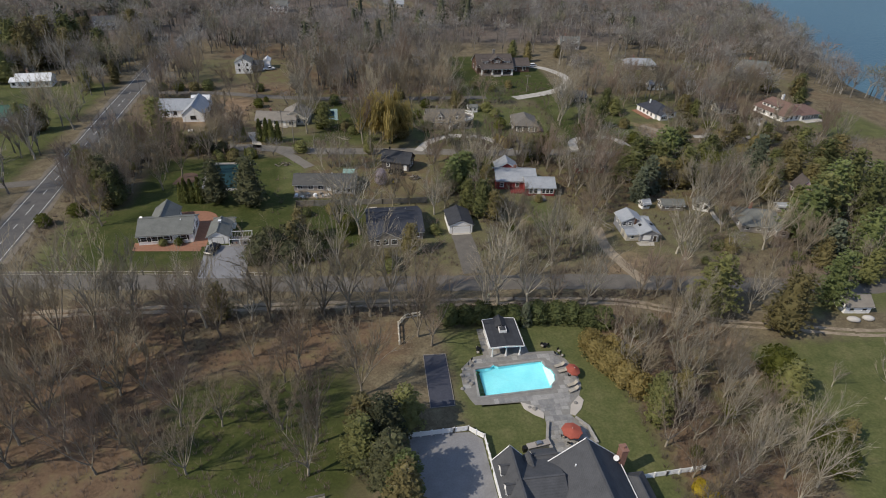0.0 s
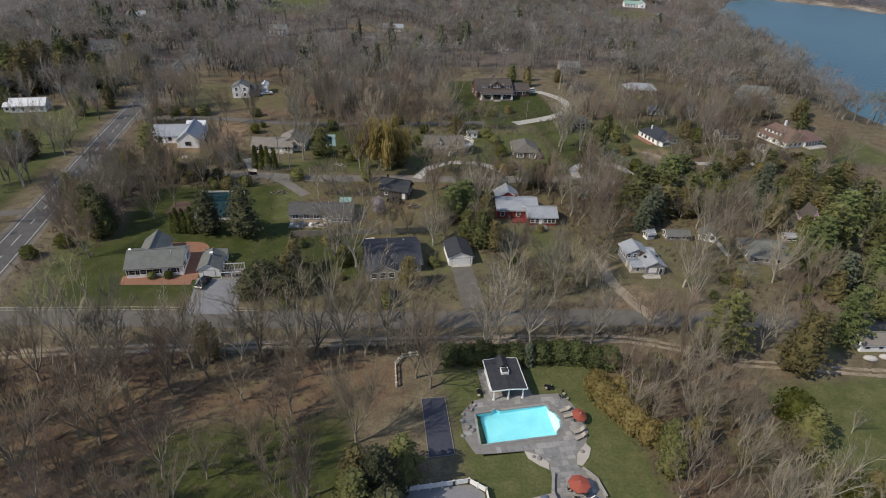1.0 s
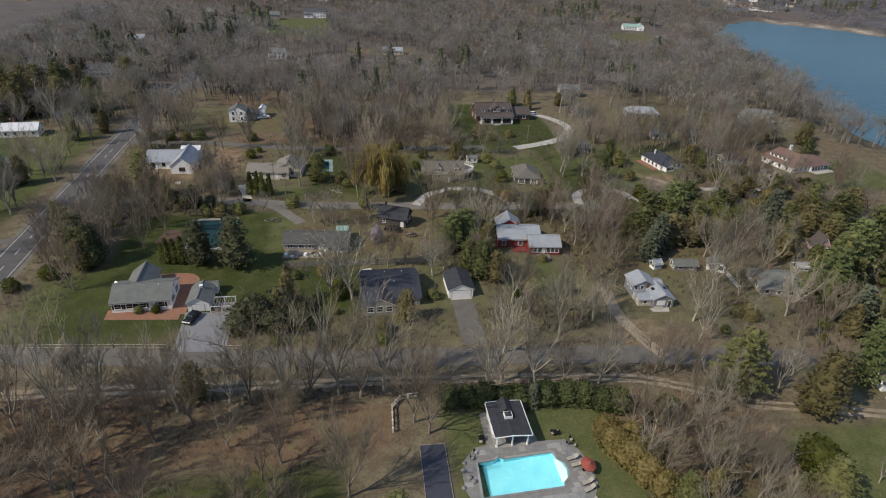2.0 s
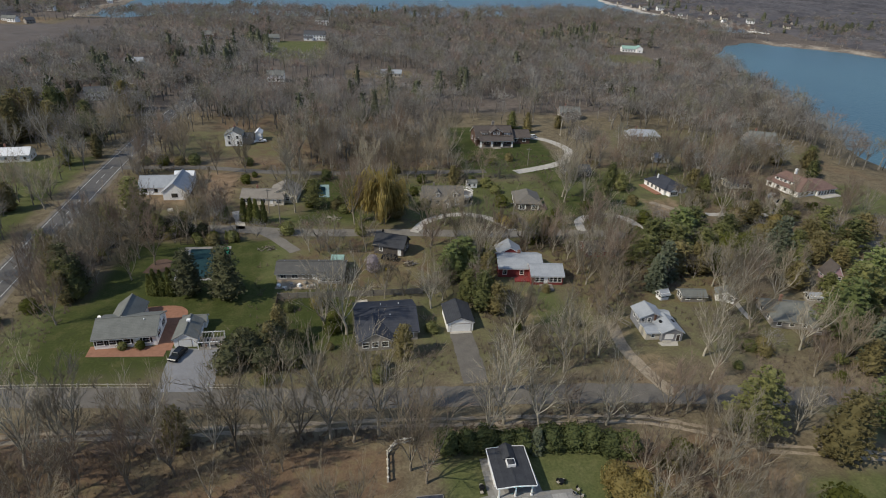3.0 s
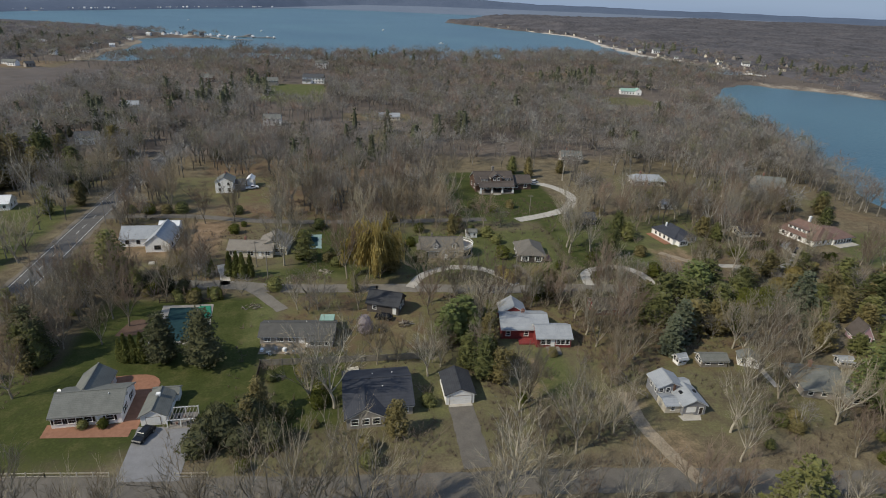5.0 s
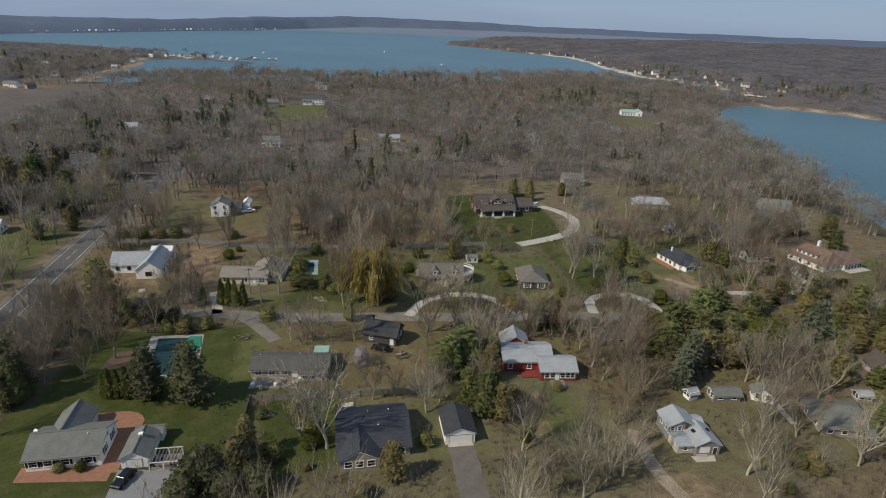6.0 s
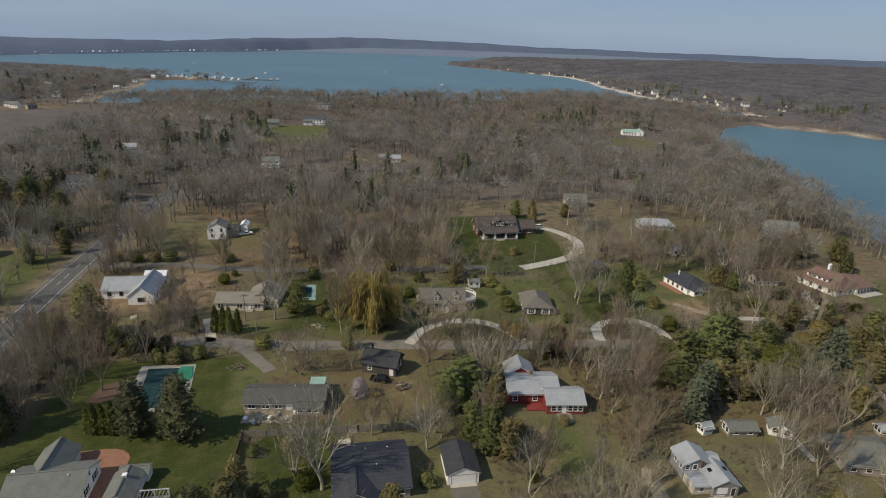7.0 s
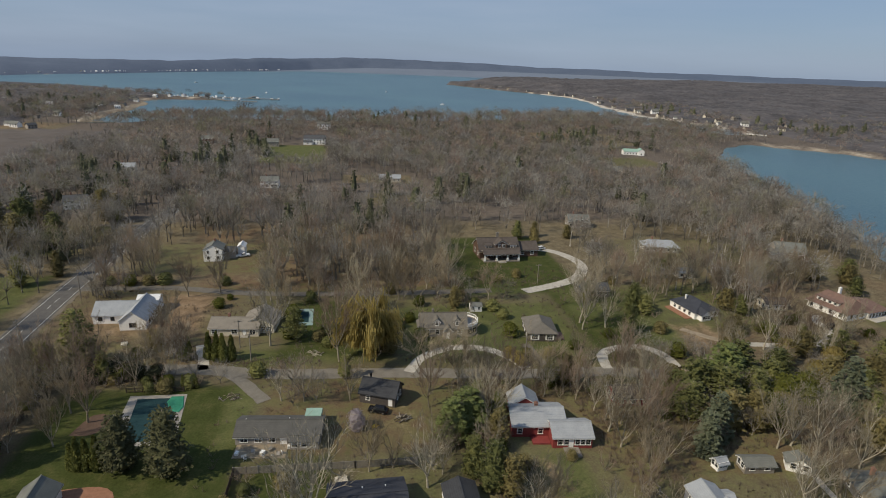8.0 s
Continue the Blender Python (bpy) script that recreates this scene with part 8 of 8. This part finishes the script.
m = thing("garden_tractor", "small yellow garden tractor on bare earth", "tractor", pose(14.8, 157.4, 0, 0, 0, 20))
part("body", Shape().box(-0.9, -0.4, 0.35, 0.6, 0.4, 0.85, 0.1), "forsythia", m)
part("seat", Shape().box(0.2, -0.25, 0.85, 0.6, 0.25, 1.25, 0.05), "black_metal", m)
for x, r in ((-0.6, 0.28), (0.45, 0.4)):
    for y in (-0.5, 0.5):
        part("wheel", Shape().lathe([(r * 0.6, -0.12), (r, -0.12), (r, 0.12), (r * 0.6, 0.12)], 0, 0, 12), "rubber", m).matrix_basis = pose(x, y, r, 90, 0, 0)
mound = Shape().lathe([(4.4, -0.15), (3.7, 0.4), (3.0, 0.8), (2.2, 1.3), (1.3, 1.6), (0.4, 1.8)], 0, 0, 22)
mound.v = [(x * (1 + 0.22 * noise.noise((x, y, z))), y * (0.8 + 0.25 * noise.noise((y, x, z + 3))), z * (1 + 0.5 * noise.noise((x * 0.7, y * 0.7, 1)))) for x, y, z in mound.v]
solid("earth_mound", mound, "loam", "orange-brown mound of excavated earth", "earth heap", m=pose(-44.0, 212, 0), smooth=True)
for x, y, w in ((-66, 204, 2.0), (-52, 203, 1.6), (7.3, 141.2, 2.4)):
    t = thing("pallet", "pale timber pallet with stacked boards", "pallet", pose(x, y, 0, 0, 0, 10))
    for i in range(4):
        part("board", Shape().box(-w / 2, -0.7 + i * 0.4, -0.02, w / 2, -0.4 + i * 0.4, 0.4 + 0.05 * i), "cream_siding", t)
for x, y, sx in ((109.6, 83.2, 1.9), (113.2, 83.2, 1.7)):
    s = Shape()
    s.lathe([(1.0, 0), (1.05, 0.4), (0.9, 0.9), (0.5, 1.2), (0.1, 1.3)], 0, 0, 14)
    s.v = [(a * sx * 0.72, c * 0.72, z * 0.72) for a, c, z in s.v]
    solid("covered_boat", s, "boat_cover", "small boat under a pale winter cover", "boat", m=pose(x - 2.5, y, 0.1, 0, 0, -20), smooth=True, group="covered boats")

# ---- bay shore: docks, boats and distant houses ----
dock = thing("marina_dock", "long grey timber dock in the bay", "dock", pose(0, 0, WATER))
for a, c in (((-330, 1245), (-250, 1275)), ((-255, 1272), (-120, 1255)), ((-260, 1270), (-205, 1185)), ((-208, 1186), (-150, 1175)), ((-180, 1262), (-175, 1330))):
    part("pier", Shape().beam((*a, 1.6), (*c, 1.6), 6, 0.8), "grey_wood", dock)


def boat(x, y, turn, L):
    b = thing("motor_boat", "white motor boat moored at the dock", "boat", pose(x, y, WATER, 0, 0, turn), "moored boats")
    part("hull", Shape().prism([(-L / 2, -L * 0.16), (L * 0.2, -L * 0.16), (L / 2, 0), (L * 0.2, L * 0.16), (-L / 2, L * 0.16)], 0, L * 0.14), "white_car", b)
    part("cabin", Shape().prism([(-L * 0.25, -L * 0.11), (L * 0.15, -L * 0.11), (L * 0.15, L * 0.11), (-L * 0.25, L * 0.11)], L * 0.14, L * 0.3, 0.15), "white_paint", b)


rng = random.Random(31)
for i in range(26):
    x = -320 + 200 * rng.random()
    boat(x, 1262 + rng.choice((-14, 12)) + (x + 250) * -0.08, rng.uniform(60, 110), rng.uniform(9, 15))
for x, y in ((-170, 1480), (120, 1700), (-420, 1900), (205, 1250)):
    boat(x, y, rng.uniform(0, 180), 10)


def far_home_meshes(wall, roof):
    w, r = Shape(), Shape()
    w.face((-6, -4, -1), (6, -4, -1), (6, -4, 5), (-6, -4, 5)), w.face((6, 4, -1), (-6, 4, -1), (-6, 4, 5), (6, 4, 5))
    for x, a in ((-6, -1), (6, 1)):
        w.face((x, -4 * a, -1), (x, 4 * a, -1), (x, 4 * a, 5), (x, 0, 8), (x, -4 * a, 5))
    for a in (-1, 1):
        q = [(-6.5, a * 4.6, 4.6), (6.5, a * 4.6, 4.6), (6.5, 0, 8.2), (-6.5, 0, 8.2)]
        r.face(*(q if a < 0 else q[::-1]))
        r.face(*[(x, y, z - 0.3) for x, y, z in (q[::-1] if a < 0 else q)])
    return w.mesh("wall", wall), r.mesh("roof", roof)


FAR_HOMES = [far_home_meshes(*q) for q in (("white_siding", "grey_roof"), ("cream_siding", "brown_roof"), ("grey_siding", "charcoal_roof"), ("white_siding", "white_roof"))]
FAR_PANE = [Shape().box(x - 0.6, -4.08, z, x + 0.6, -3.98, z + 1.5).mesh("window", "window_glass") for x, z in ((-4, 1), (0, 1), (4, 1), (-4, 3.2), (0, 3.2), (4, 3.2))]


def far_home(x, y, turn, size, k, label):
    z = float(height(np.array([x]), np.array([y]))[0][0])
    h = thing("distant_house", label, "house", pose(x, y, z, 0, 0, turn) @ Matrix.Scale(size, 4), "distant shore houses")
    part("wall", FAR_HOMES[k][0], "", h)
    part("roof", FAR_HOMES[k][1], "", h)
    for me in FAR_PANE:
        part("window", me, "", h)


LABELS = ("white house with a grey roof on the far shore", "cream house with a brown roof on the far shore", "grey house with a dark roof on the far shore", "white house with a white roof on the far shore")
for i, (x, y) in enumerate(FAR_SPOTS):
    k = (0, 2, 0, 3, 2)[i % 5] if x < -200 else (2, 1, 0, 2, 1)[i % 5]
    far_home(x, y, rng.uniform(-25, 25) + (70 if x < -200 and i % 2 else 0), rng.uniform(0.55, 0.8) if x < -200 else rng.uniform(0.8, 1.15), k, LABELS[k])
for line, n in (([(584, 850), (588, 930), (580, 1014), (559, 1060), (556, 1194), (612, 1443), (649, 1738)], 17), ([(-290, 860), (-297, 897), (-305, 1012), (-324, 1130), (-327, 1238)], 7)):
    for i in range(n):
        u = (i + rng.uniform(0.2, 0.8)) / n * (len(line) - 1)
        (x0, y0), (x1, y1) = line[int(u)], line[int(u) + 1]
        x, y = x0 + (x1 - x0) * (u - int(u)), y0 + (y1 - y0) * (u - int(u))
        reach = np.arange(5, 60, 1.0) * (1 if x > 0 else -1)
        sea = height(x + reach, np.full(reach.shape, y))[1]
        x += float(reach[int(np.argmin(np.abs(sea + 19)))])
        k = (1, 2, 0, 2)[i % 4] if x > 0 else (0, 2, 3, 2)[i % 4]
        far_home(x, y, rng.uniform(-30, 30), rng.uniform(0.55, 0.85), k, LABELS[k])
for i in range(60):
    a = radians(rng.uniform(-36, -4) if i % 4 == 0 else rng.gauss((-23.4, -19.2, -15.6, -13.2, -8.4, -6.8)[i % 6], 0.9))
    R = float(np.interp(math.degrees(a), SHORE_AZ, SHORE_R)) + 6 + 40 * rng.random()
    x, y = R * math.sin(a), R * math.cos(a)
    h = thing("distant_house", LABELS[i % 2 * 3], "house", pose(x, y, 3.0, 0, 0, rng.uniform(-60, 60)) @ Matrix.Scale((0.22 + 0.55 * rng.random() ** 2) * R / 3400, 4), "distant shore houses")
    part("wall", FAR_HOMES[i % 2 * 3][0], "", h)
    part("roof", FAR_HOMES[i % 2 * 3][1], "", h)

b = thing("road_bridge", "small pale concrete road bridge over a channel", "bridge", pose(572, 784, -2.5, 0, 0, 110) @ Matrix.Scale(0.6, 4))
part("deck", Shape().box(-22, -5, 2.0, 22, 5, 3.0), "gravel", b)
for y in (-5, 5):
    part("parapet", Shape().box(-22, y - 0.4, 3.0, 22, y + 0.4, 4.2), "white_paint", b)
for x in (-14, 0, 14):
    part("pier", Shape().box(x - 1, -4, -4, x + 1, 4, 2.0), "grey_wood", b)
